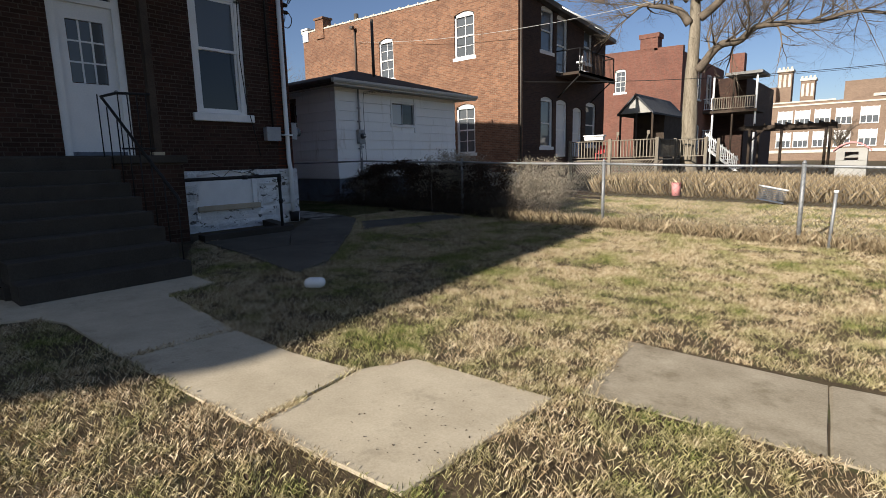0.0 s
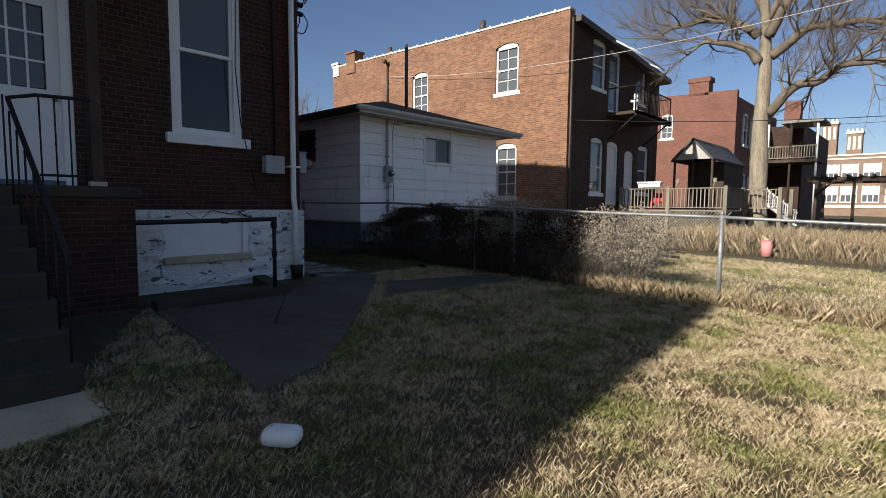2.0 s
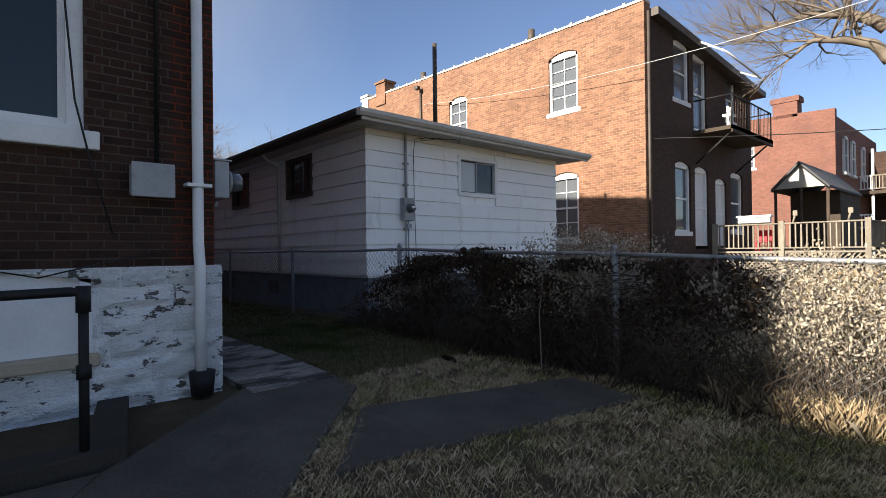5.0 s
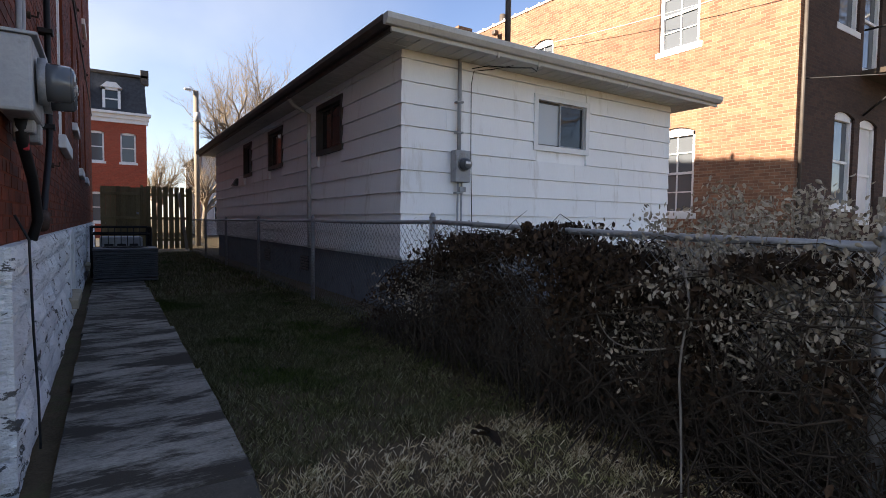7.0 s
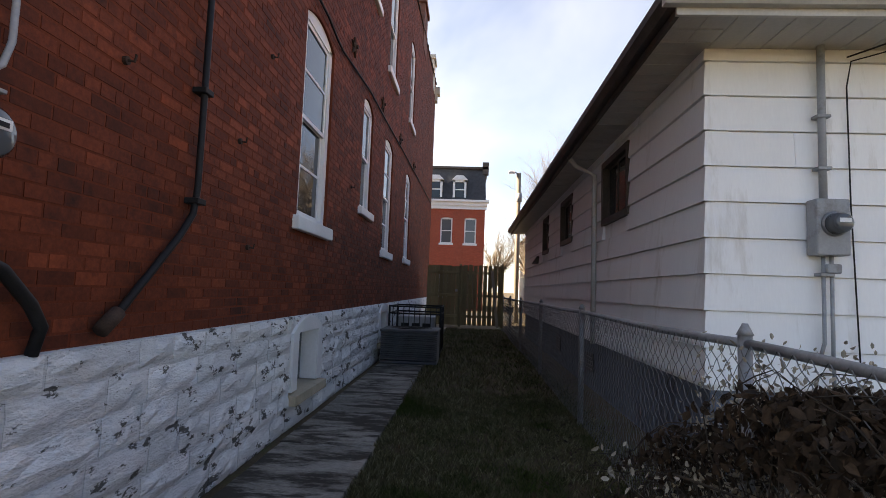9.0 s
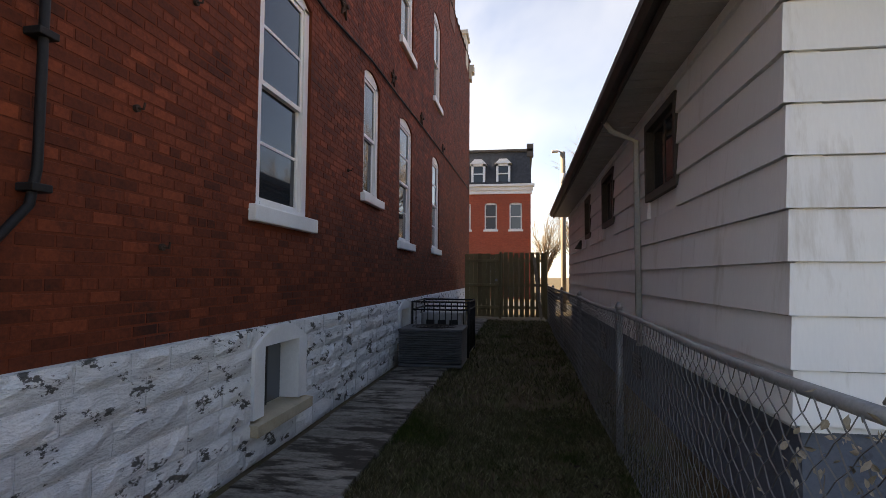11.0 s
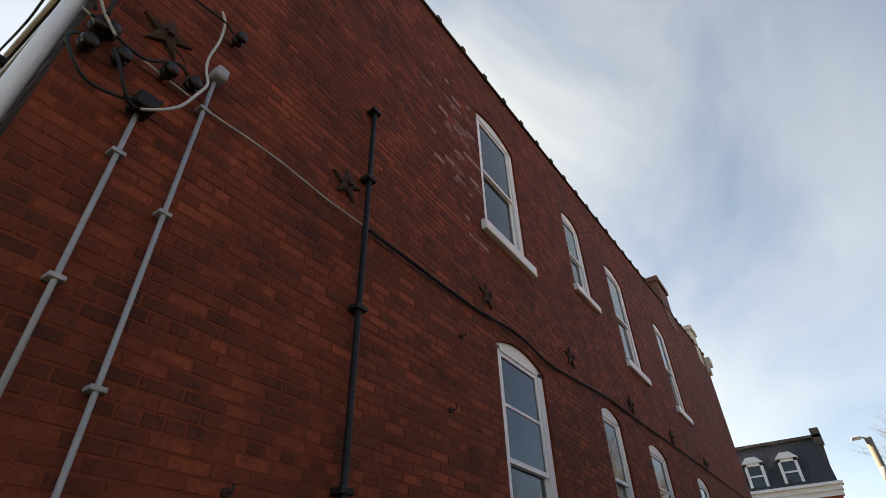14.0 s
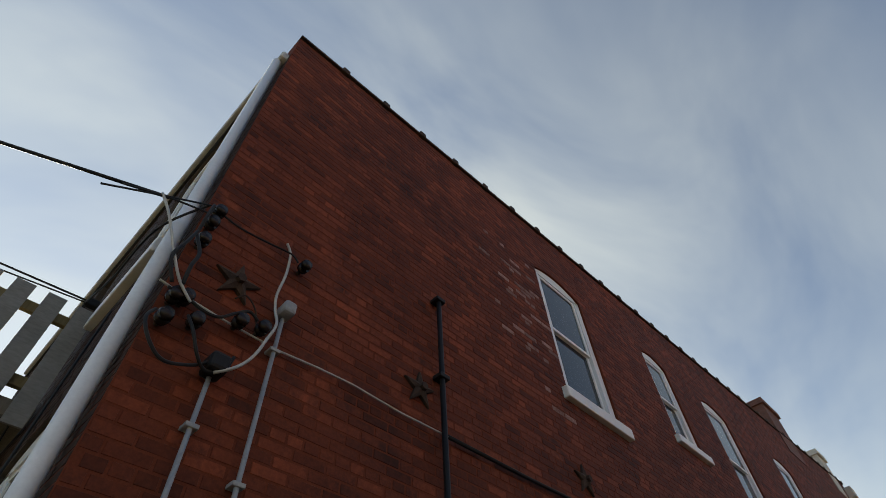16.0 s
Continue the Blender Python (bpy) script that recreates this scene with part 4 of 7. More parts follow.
rings = [[bm.verts.new((px, ry0 - o, ez + h)) for o, h in prof] for px in (rx1, rx0)]
for i in range(len(prof)):
    j = (i + 1) % len(prof)
    bm.faces.new((rings[0][i], rings[0][j], rings[1][j], rings[1][i]))
bm.faces.new(rings[0][::-1])
bm.faces.new(rings[1])
bmesh.ops.recalc_face_normals(bm, faces=bm.faces)
part("gutter", bm, "frame_dark", cottage, "dark brown gutter")
bar(cottage, "downspout", [(-16.4, ry0 + 0.02, ez), (-16.4, ry0 + 0.12, ez - 0.14), (-16.35, GY - 0.06, ez - 0.28), (-16.35, GY - 0.05, 1.0)], 0.036, "fascia", 8)
for yy in (11.05, 11.75, 13.6):
    bm = bmesh.new()
    soft_box(bm, rx1 - 0.03, rx1 + 0.012, yy, yy + 0.03, ez - 0.075, ez + 0.0, 0.006)
    part("gutter_strap", bm, "fascia", cottage)
bar(cottage, "lead", [(rx1 - 0.02, 11.77, ez - 0.06), (rx1 + 0.0, 11.72, ez - 0.14), (rx1 - 0.02, 11.66, ez - 0.10), (rx1 - 0.16, 11.45, ez - 0.10), (GX + 0.25, 11.15, ez - 0.09), (GX + 0.05, 11.02, ez - 0.10)], 0.007, "cable", 5)
bar(cottage, "roof_stack", [(-14.2, 12.7, 4.2), (-14.2, 12.7, 6.2)], 0.05, "frame_dark", 10)
bar(cottage, "roof_stack", [(-21.5, 13.2, 4.4), (-21.5, 13.2, 5.3), (-21.5, 13.2, 5.5)], 0.07, "frame_dark", 10)


def slider(name, m, w, h, dark, label):
    e = thing(name, m, label, "window", "", "structure")
    t = "frame_dark" if dark else "white"
    bm = bmesh.new()
    f = 0.05
    box(bm, -w / 2 - f, w / 2 + f, -0.06, 0.03, -f, 0.03)
    box(bm, -w / 2 - f, w / 2 + f, -0.06, 0.03, h - 0.03, h + f)
    box(bm, -w / 2 - f, -w / 2 + 0.03, -0.06, 0.03, 0.03, h - 0.03)
    box(bm, w / 2 - 0.03, w / 2 + f, -0.06, 0.03, 0.03, h - 0.03)
    part("window_frame", bm, t, e)
    for a, b, yy, mt in ((-w / 2 + 0.03, 0.02, -0.03, "pane"), (-0.02, w / 2 - 0.03, -0.05, "pane_curtain" if not dark else "pane")):
        bm = bmesh.new()
        s = 0.03
        box(bm, a, a + s, yy - 0.02, yy, 0.03, h - 0.03)
        box(bm, b - s, b, yy - 0.02, yy, 0.03, h - 0.03)
        box(bm, a + s, b - s, yy - 0.02, yy, 0.03, 0.03 + s)
        box(bm, a + s, b - s, yy - 0.02, yy, h - 0.03 - s, h - 0.03)
        sash = part("sash", bm, "frame_dark" if dark or a > -0.1 else "grey_box", e)
        bm = bmesh.new()
        box(bm, a + s, b - s, yy - 0.013, yy - 0.008, 0.03 + s, h - 0.03 - s)
        part("pane", bm, mt, sash)
    return e


for i, (a, b, c, d) in enumerate(G_EAST):
    slider("window_14", EAST_M @ pose((a + b) / 2, 0, c), b - a, d - c, False, "white-framed sliding window in the siding")
for i, (a, b, c, d) in enumerate(G_SOUTH):
    slider("window_%d" % (15 + i), SOUTH_M @ pose(-(a + b) / 2, 0, c), b - a, d - c, True, "bronze-framed sliding window with dark glass")


def electric_meter(name, m, w, h, mat, label):
    e = thing(name, m, label, "electric meter")
    bm = bmesh.new()
    soft_box(bm, -w / 2, w / 2, 0, 0.13, -h / 2, h / 2, 0.012)
    part("box", bm, mat, e)
    bm = bmesh.new()
    disc(bm, (0, 0.13, 0.02), (0, 1, 0), 0.092, 0.02, 24)
    part("ring", bm, "metal", e, "steel collar", True)
    bm = bmesh.new()
    disc(bm, (0, 0.15, 0.02), (0, 1, 0), 0.08, 0.085, 24, 0.07)
    disc(bm, (0, 0.235, 0.02), (0, 1, 0), 0.07, 0.015, 24, 0.055)
    part("dome", bm, "pane_light", e, "glass meter dome", True)
    bm = bmesh.new()
    box(bm, -0.04, 0.04, 0.236, 0.253, 0.02, 0.05)
    part("dial_plate", bm, "white", e)
    return e


gm = electric_meter("electric_meter", EAST_M @ pose(-10.83, 0.02, 2.24), 0.24, 0.42, "grey_box", "grey electric meter box on the white siding")
bar(gm, "conduit", [(0.02, 0.05, 0.2), (0.02, 0.05, 1.42)], 0.028, "grey_box", 8)
bar(gm, "conduit", [(0.03, 0.05, -0.2), (0.03, 0.05, -0.85), (0.06, 0.05, -0.95)], 0.014, "grey_box", 8)
bar(gm, "conduit", [(-0.03, 0.05, -0.2), (-0.03, 0.05, -1.2)], 0.014, "grey_box", 8)
bar(gm, "cable", [(-0.62, 0.38, 1.36), (-0.42, 0.20, 1.32), (-0.22, 0.03, 1.30), (-0.19, 0.02, 1.1), (-0.20, 0.02, 0.2), (-0.24, 0.02, -1.0)], 0.006, "cable", 5)
for zz in (0.85, 0.45, -0.35):
    bm = bmesh.new()
    soft_box(bm, -0.03, 0.07, 0.0, 0.085, zz - 0.012, zz + 0.012, 0.004)
    part("strap", bm, "metal", gm)
bm = bmesh.new()
soft_box(bm, -0.075, 0.03, 0.02, 0.10, -0.34, -0.27, 0.01)
part("fitting", bm, "grey_box", gm)

# house number on the siding
num = thing("house_number", EAST_M @ pose(-13.02, 0.012, 1.36), "black house number on the white siding", "house number")
for k, ch in enumerate("2228"):
    cu = bpy.data.curves.new("digit", "FONT")
    cu.body, cu.size, cu.extrude = ch, 0.13, 0.004
    tmp = bpy.data.objects.new("digit", cu)
    scene.collection.objects.link(tmp)
    me = bpy.data.meshes.new_from_object(tmp.evaluated_get(bpy.context.evaluated_depsgraph_get()))
    bpy.data.objects.remove(tmp)
    me.materials.clear()
    me.materials.append(M["black"])
    d = new("digit", me)
    d.parent = num
    d.matrix_basis = pose(0.20 - k * 0.105, 0.004, 0, 90, 0, 180)


# ---- chain-link fence along the lot line ----
FY = 9.42


def fence_line(x):
    return FY + 0.02 * math.sin(x * 0.9) - 0.10 * math.exp(-((x + 12.0) / 1.3) ** 2)


fence = thing("chain_link_fence", pose(0, 0, 0), "galvanised chain-link fence on round posts, partly overgrown", "fence")
FX0, FX1, FH = -28.0, 9.0, 1.17
POSTS = [-27.9, -24.6, -21.3, -18.0, -14.64, -11.2, -7.87, -4.54, -1.44, 1.7, 4.9, 8.1]
for px in POSTS:
    bm = bmesh.new()
    g = ground_z(px, FY)
    tube(bm, [(px, fence_line(px), g - 0.1), (px, fence_line(px), g + FH + 0.04)], 0.03, 10)
    p = part("post", bm, "metal", fence, "", True)
    bm = bmesh.new()
    tube(bm, [(px, fence_line(px), g + FH + 0.035), (px, fence_line(px), g + FH + 0.06), (px, fence_line(px), g + FH + 0.085)], 0.037, 10, 0.012)
    part("cap", bm, "metal", p, "", True)
for a, b in zip(POSTS, POSTS[1:]):
    bm = bmesh.new()
    pts = [(a + (b - a) * k / 8, fence_line(a + (b - a) * k / 8) - 0.0, ground_z(a + (b - a) * k / 8, FY) + FH - 0.012 * math.sin(math.pi * k / 8)) for k in range(9)]
    tube(bm, pts, 0.021, 8)
    part("top_rail", bm, "metal", fence, "", True)
fv, ff = [], []
cell = 0.088
nrows = int(FH / (cell / 2))
hr = 0.0017


def wire(p, q):
    """One stretch of wire as a slim three-sided bar."""
    i = len(fv)
    for c in (p, q):
        fv.extend([(c[0], c[1] - hr, c[2] - hr), (c[0] + hr, c[1] + hr, c[2]), (c[0] - hr, c[1] + hr, c[2] + hr)])
    ff.extend([(i, i + 1, i + 4, i + 3), (i + 1, i + 2, i + 5, i + 4), (i + 2, i, i + 3, i + 5)])


x = FX0
while x < FX1:
    for k in range(nrows):
        lo, hi = k * cell / 2, (k + 1) * cell / 2
        a, b = (0, cell / 2) if k % 2 == 0 else (cell / 2, 0)
        for s in (1, -1):
            g0 = ground_z(x, FY) + 0.02
            xa, xb = (x + a, x + b) if s == 1 else (x + cell - a, x + cell - b)
            wire((xa, fence_line(xa) - 0.034 - 0.004 * s, g0 + lo), (xb, fence_line(xb) - 0.034 + 0.004 * s, g0 + hi))
    x += cell
me = bpy.data.meshes.new("wire_mesh")
me.from_pydata(fv, [], ff)
me.materials.append(M["wire"])
o = new("wire_mesh", me)
o.parent = fence
tagged(o, "woven wire diamonds", "", "", "stuff")
stub = thing("fence_stub", pose(-1.05, 9.25, ground_z(-1.05, 9.25)), "short bare steel post standing in front of the fence", "post")
bar(stub, "shaft", [(0, 0, -0.05), (0.03, 0, 0.82)], 0.022, "metal", 8)
bm = bmesh.new()
tube(bm, [(0.03, 0, 0.80), (0.031, 0, 0.84)], 0.03, 8)
part("cap", bm, "white", stub, "pale end cap", True)

# ---- wooden gate fence across the alley ----
GATE_X = -27.3
wood = thing("wooden_fence", pose(GATE_X, 0.2, 0.12), "weathered treated board fence with a gate across the alley", "fence")
rnd = random.Random(5)
y = 6.50
k = 0
while y < 9.05:
    gap = 0.004 if y < 7.7 else 0.035
    w = 0.138
    bm = bmesh.new()
    t = 2.42 + rnd.uniform(-0.02, 0.02) + (0.05 if y > 7.7 else 0)
    hexa(bm, [(0, y, 0.36), (0.02, y, 0.36), (0.02, y + w, 0.36), (0, y + w, 0.36), (0, y, t), (0.02, y, t), (0.02, y + w, t), (0, y + w, t)])
    part("board", bm, "fence_wood", wood)
    y += w + gap
    k += 1
for z in (0.62, 1.35, 2.15):
    bm = bmesh.new()
    soft_box(bm, 0.02, 0.06, 6.5, 7.62, z, z + 0.09, 0.005)
    part("rail", bm, "fence_wood", wood)
    bm = bmesh.new()
    soft_box(bm, -0.045, -0.002, 7.72, 9.1, z, z + 0.09, 0.005)
    part("rail", bm, "fence_wood", wood)
for yy in (7.62, 9.1):
    bm = bmesh.new()
    soft_box(bm, -0.05, 0.05, yy, yy + 0.09, 0.3, 2.5, 0.008)
    part("post", bm, "fence_wood", wood)
bm = bmesh.new()
hexa(bm, [(0.30, 8.93, 0.33), (0.34, 8.93, 0.33), (0.34, 9.03, 0.33), (0.30, 9.03, 0.33), (0.07, 8.72, 2.30), (0.11, 8.72, 2.30), (0.11, 8.82, 2.30), (0.07, 8.82, 2.30)])
part("prop", bm, "deck_wood", wood, "loose pale plank leaning on the fence")
bm = bmesh.new()
soft_box(bm, 0.06, 0.075, 7.50, 7.58, 1.52, 1.60, 0.004)
part("latch", bm, "metal", wood)


# ---- unseen house added south of the yard, shaped to cast the lawn's shade ----
nb = bmesh.new()
prism(nb, [(-8.4, -17.3), (-6.8, -17.3), (-6.8, -8.6), (-8.4, -8.6)], 0.0, 8.55)
prism(nb, [(-24.0, -17.3), (-8.42, -17.3), (-8.42, -8.7), (-24.0, -8.7)], 0.0, 11.2)
prism(nb, [(-8.4, -17.9), (-6.4, -17.9), (-5.34, -15.75), (-6.07, -8.13), (-8.4, -8.13)], 8.55, 8.75)
solid("neighbour_shade_house", nb, "red_brick", "plain unseen two-storey brick house, added to shade the lawn", "house")


def simple_window(name, parent, m, w, h, rise, pane="pane_light", frame="white_far", sill=True, mull=True):
    """A window of a farther house: frame, sill, two sashes with panes."""
    e = new(name)
    e.parent = parent
    e.matrix_basis = m
    hw, f = w / 2, 0.09
    bm = bmesh.new()
    box(bm, -hw, -hw + f, -0.12, 0.0, 0.1, h - rise)
    box(bm, hw - f, hw, -0.12, 0.0, 0.1, h - rise)
    for i in range(6):
        a, b = -hw + w * i / 6, -hw + w * (i + 1) / 6
        hexa(bm, [(a, -0.12, h - rise - 0.08), (b, -0.12, h - rise - 0.08), (b, 0, h - rise - 0.08), (a, 0, h - rise - 0.08),
                  (a, -0.12, arc(a, -hw, hw, h, rise)), (b, -0.12, arc(b, -hw, hw, h, rise)), (b, 0, arc(b, -hw, hw, h, rise)), (a, 0, arc(a, -hw, hw, h, rise))])
    mid = 0.1 + (h - rise - 0.1) * 0.5
    box(bm, -hw + f, hw - f, -0.10, -0.03, mid - 0.03, mid + 0.03)
    box(bm, -hw + f, hw - f, -0.10, -0.03, 0.1, 0.16)
    if mull:
        box(bm, -0.015, 0.015, -0.09, -0.04, 0.16, h - rise - 0.08)
        for z in ((0.16 + mid) / 2, (mid + h - rise) / 2):
            box(bm, -hw + f, hw - f, -0.088, -0.042, z - 0.014, z + 0.014)
    part("window_frame", bm, frame, e)
    bm = bmesh.new()
    box(bm, -hw + f, hw - f, -0.085, -0.07, 0.12, h - rise - 0.05)
    part("pane", bm, pane, e)
    if sill:
        bm = bmesh.new()
        box(bm, -hw - 0.09, hw + 0.09, -0.1, 0.07, -0.04, 0.1)
        part("window_sill", bm, frame, e)
    return e


# ---- the tall orange brick house beyond the fence ----
BX, BY, BN, BW = -12.35, 18.95, 27.5, -26.7
tall = thing("orange_brick_house", pose(0, 0, 0), "two-storey orange brick house, its rear wall coloured dark for shade", "house", "", "structure")
S_M, R_M = pose(0, BY, 0, 0, 0, 180), pose(BX, 0, 0, 0, 0, -90)
side = [(-15.10, 5.84, 1.10, 2.0), (-19.98, 5.45, 1.0, 2.05), (-15.08, 1.70, 1.04, 2.25)]      # x, z, width, height
bm = wall_mesh(-BX, -BW, -0.2, lambda x: 8.50 + (x + BX) * 0.022, 0.35, [(-x - w / 2, -x + w / 2, z, z + h, 0.14) for x, z, w, h in side])
placed(part("wall_side", bm, "bh_brick", tall), S_M)
bm = bmesh.new()
box(bm, BW, BX + 0.012, BY - 0.035, BY + 0.3, -0.2, 0.95)
part("foundation", bm, "plain_plaster", tall, "pale rough foundation")
rear = [(21.33, 6.0, 1.12, 1.95), (22.70, 5.25, 1.05, 2.6), (25.40, 6.0, 0.95, 1.75), (21.35, 1.90, 1.10, 2.28), (22.75, 1.45, 1.08, 2.7), (24.38, 1.45, 0.98, 2.45), (25.9, 2.0, 1.2, 2.25)]
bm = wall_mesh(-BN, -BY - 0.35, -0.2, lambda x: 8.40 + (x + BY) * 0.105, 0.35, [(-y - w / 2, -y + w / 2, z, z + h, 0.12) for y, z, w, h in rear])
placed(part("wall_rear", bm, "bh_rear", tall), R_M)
bm = bmesh.new()
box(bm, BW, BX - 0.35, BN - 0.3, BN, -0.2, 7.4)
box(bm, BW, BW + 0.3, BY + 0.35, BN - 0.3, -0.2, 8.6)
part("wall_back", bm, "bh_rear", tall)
bm = bmesh.new()
hexa(bm, [(BW, BY + 0.35, 8.15), (BX + 0.25, BY + 0.35, 8.12), (BX + 0.45, BN + 0.3, 7.30), (BW, BN + 0.2, 7.38), (BW, BY + 0.35, 8.37), (BX + 0.25, BY + 0.35, 8.35), (BX + 0.45, BN + 0.3, 7.50), (BW, BN + 0.2, 7.58)])
part("roof", bm, "frame_dark", tall, "dark roof edge and gutter")
bm = bmesh.new()
x = BX
while x > BW:
    z = 8.50 + (BX - x) * 0.022
    box(bm, x - 0.58, x + 0.01, BY - 0.03, BY + 0.36, z - 0.02, z + 0.05)
    soft_box(bm, x - 0.63, x - 0.55, BY - 0.05, BY + 0.36, z - 0.03, z + 0.10, 0.012)
    x -= 0.6
part("coping", bm, "limestone", tall, "worn coping tiles")
for cx, cw, ch, mt in ((-25.1, 0.7, 0.50, "bh_brick"), (-26.4, 0.5, 0.10, "white_far")):
    bm = bmesh.new()
    z = 8.50 + (BX - cx) * 0.022
    box(bm, cx - cw / 2, cx + cw / 2, BY - 0.06, BY + 0.5, z - 0.5, z + ch)
    box(bm, cx - cw / 2 - 0.06, cx + cw / 2 + 0.06, BY - 0.12, BY + 0.56, z + ch, z + ch + 0.1)
    part("chimney", bm, mt, tall)
for cx in (-16.5, -22.3):
    bar(tall, "roof_vent", [(cx, BY + 0.2, 8.5), (cx, BY + 0.2, 9.0 + (BX - cx) * 0.01)], 0.12, "frame_dark", 10)
for x, z, w, h in side:
    simple_window("window", tall, S_M @ pose(-x, -0.06, z), w, h, 0.14)
for i, (y, z, w, h) in enumerate(rear):
    simple_window("window" if i not in (1, 4, 5) else "door", tall, R_M @ pose(-y, -0.06, z), w, h, 0.12, "blind" if i in (4, 5) else "pane_light", "white_far", i not in (1, 4, 5), False)
bar(tall, "downpipe", [(BX + 0.06, BY + 0.12, 8.2), (BX + 0.06, BY + 0.12, 0.3)], 0.04, "frame_dark", 8)

balcony = thing("balcony", pose(0, 0, 0), "rusted iron balcony on the dark rear wall", "balcony")
bm = bmesh.new()
box(bm, BX, BX + 1.2, 22.1, 25.9, 5.12, 5.24)
box(bm, BX + 1.14, BX + 1.2, 22.1, 25.9, 5.02, 5.24)
part("floor", bm, "dark_wood", balcony)
for y in (22.15, 23.4, 24.6, 25.85):
    bar(balcony, "post", [(BX + 1.15, y, 5.2), (BX + 1.15, y, 6.2)], 0.025)
bar(balcony, "handrail", [(BX + 0.02, 22.15, 6.2), (BX + 1.15, 22.15, 6.2), (BX + 1.15, 25.85, 6.2), (BX + 0.02, 25.85, 6.2)], 0.025)
for k in range(26):
    y = 22.2 + k * 0.143
    bar(balcony, "baluster", [(BX + 1.15, y, 5.22), (BX + 1.15, y, 6.2)], 0.008, "rust", 4)
for y in (22.3, 25.7):
    bar(balcony, "brace", [(BX + 1.1, y, 5.1), (BX + 0.02, y, 4.2)], 0.03)
bm = bmesh.new()
for yy in (22.95, 23.2):
    soft_box(bm, BX + 0.72, BX + 0.78, yy, yy + 0.06, 5.24, 6.05, 0.01)
box(bm, BX + 0.6, BX + 0.9, 22.93, 23.28, 5.72, 5.8)
box(bm, BX + 0.5, BX + 1.05, 22.9, 23.25, 5.24, 5.34)
part("white_stand", bm, "white_far", balcony, "white wooden stand on the balcony")
awning = thing("awning_frame", pose(0, 0, 0), "bent white awning frame under the roof edge", "awning")
bar(awning, "arm", [(BX + 0.1, 22.0, 8.15), (BX + 1.0, 22.2, 7.55), (BX + 1.05, 25.2, 7.35)], 0.035, "white_far")
bar(awning, "arm", [(BX + 0.1, 25.3, 7.9), (BX + 1.05, 25.2, 7.35)], 0.03, "white_far")
bar(awning, "arm", [(BX + 0.9, 22.15, 7.65), (BX + 0.95, 25.0, 7.5)], 0.02, "white_far")
bar(awning, "bracket", [(BX + 0.05, 26.3, 6.6), (BX + 0.9, 26.3, 7.7)], 0.04, "dark_wood")

# ---- wooden deck beside it ----
deck = thing("wooden_deck", pose(0, 0, 0), "weathered wooden deck with a slatted railing and lattice skirt", "deck")
DX0, DX1, DY0, DY1, DZ, DT = -12.2, -8.15, 23.4, 28.5, 1.35, 2.22
y = DY0
bm = bmesh.new()
while y < DY1:
    box(bm, DX0, DX1, y, y + 0.13, DZ - 0.05, DZ)
    y += 0.14
part("floor", bm, "deck_wood", deck)
for x, y in ((DX1, DY0), (-10.25, DY0), (DX0, DY0), (DX1, 25.9), (DX1, DY1), (-6.9, 26.2), (-6.9, DY1)):
    bm = bmesh.new()
    soft_box(bm, x - 0.07, x + 0.07, y - 0.07, y + 0.07, 0.1, DT + 0.06, 0.012)
    part("post", bm, "deck_wood", deck)
for a, b in (((DX0, DY0), (DX1, DY0)), ((DX1, DY0), (DX1, DY1)), ((DX1, 26.2), (-6.9, 26.2))):
    for z, r in ((DT, 0.05), (DZ + 0.12, 0.035)):
        bm = bmesh.new()
        dx, dy = (0, r) if a[1] == b[1] else (r, 0)
        box(bm, a[0] - dx, b[0] + dx, a[1] - dy, b[1] + dy, z - 0.04, z)
        part("rail", bm, "deck_wood", deck)
    n = int(math.dist(a, b) / 0.14)
    for k in range(1, n):
        x, y = a[0] + (b[0] - a[0]) * k / n, a[1] + (b[1] - a[1]) * k / n
        bm = bmesh.new()
        box(bm, x - 0.019, x + 0.019, y - 0.019, y + 0.019, DZ + 0.08, DT - 0.04)
        part("baluster", bm, "deck_wood", deck)
bm = bmesh.new()
for k in range(44):
    x = DX0 + k * 0.13
    for s in (1, -1):
        a, b = (x, x + 1.0) if s == 1 else (x + 1.0, x)
        if max(a, b) < DX1 + 0.3:
            hexa(bm, [(a, DY0 + 0.01 * s, 0.2), (a + 0.045, DY0 + 0.01 * s, 0.2), (a + 0.045, DY0 + 0.012 + 0.01 * s, 0.2), (a, DY0 + 0.012 + 0.01 * s, 0.2),
                      (b, DY0 + 0.01 * s, DZ - 0.06), (b + 0.045, DY0 + 0.01 * s, DZ - 0.06), (b + 0.045, DY0 + 0.012 + 0.01 * s, DZ - 0.06), (b, DY0 + 0.012 + 0.01 * s, DZ - 0.06)])
part("lattice", bm, "deck_wood", deck, "diagonal lattice skirt")
planter = thing("window_box", pose(-11.0, DY0, DT), "white plastic planter trough on the deck rail", "planter")
bm = bmesh.new()
tube(bm, [(-0.45, 0, 0.13), (0.45, 0, 0.13)], 0.13, 6)
soft_box(bm, -0.5, 0.5, -0.15, 0.15, 0.2, 0.27, 0.02)
part("trough", bm, "white_far", planter)
for x, y, z, mt, nm, lab in ((-9.95, DY0, DT, "deck_wood", "broom", "old broom head standing on the deck rail"), (-8.6, DY0, DT, "deck_wood", "garden_tool", "wooden tool handle on the deck rail")):
    t = thing(nm, pose(x, y, z), lab, "tool")
    bar(t, "handle", [(0, 0, 0), (0.05, 0, 0.22)], 0.03, mt)
    bm = bmesh.new()
    soft_box(bm, 0.0, 0.12, -0.03, 0.03, 0.2, 0.36, 0.01)
    part("head", bm, mt, t)
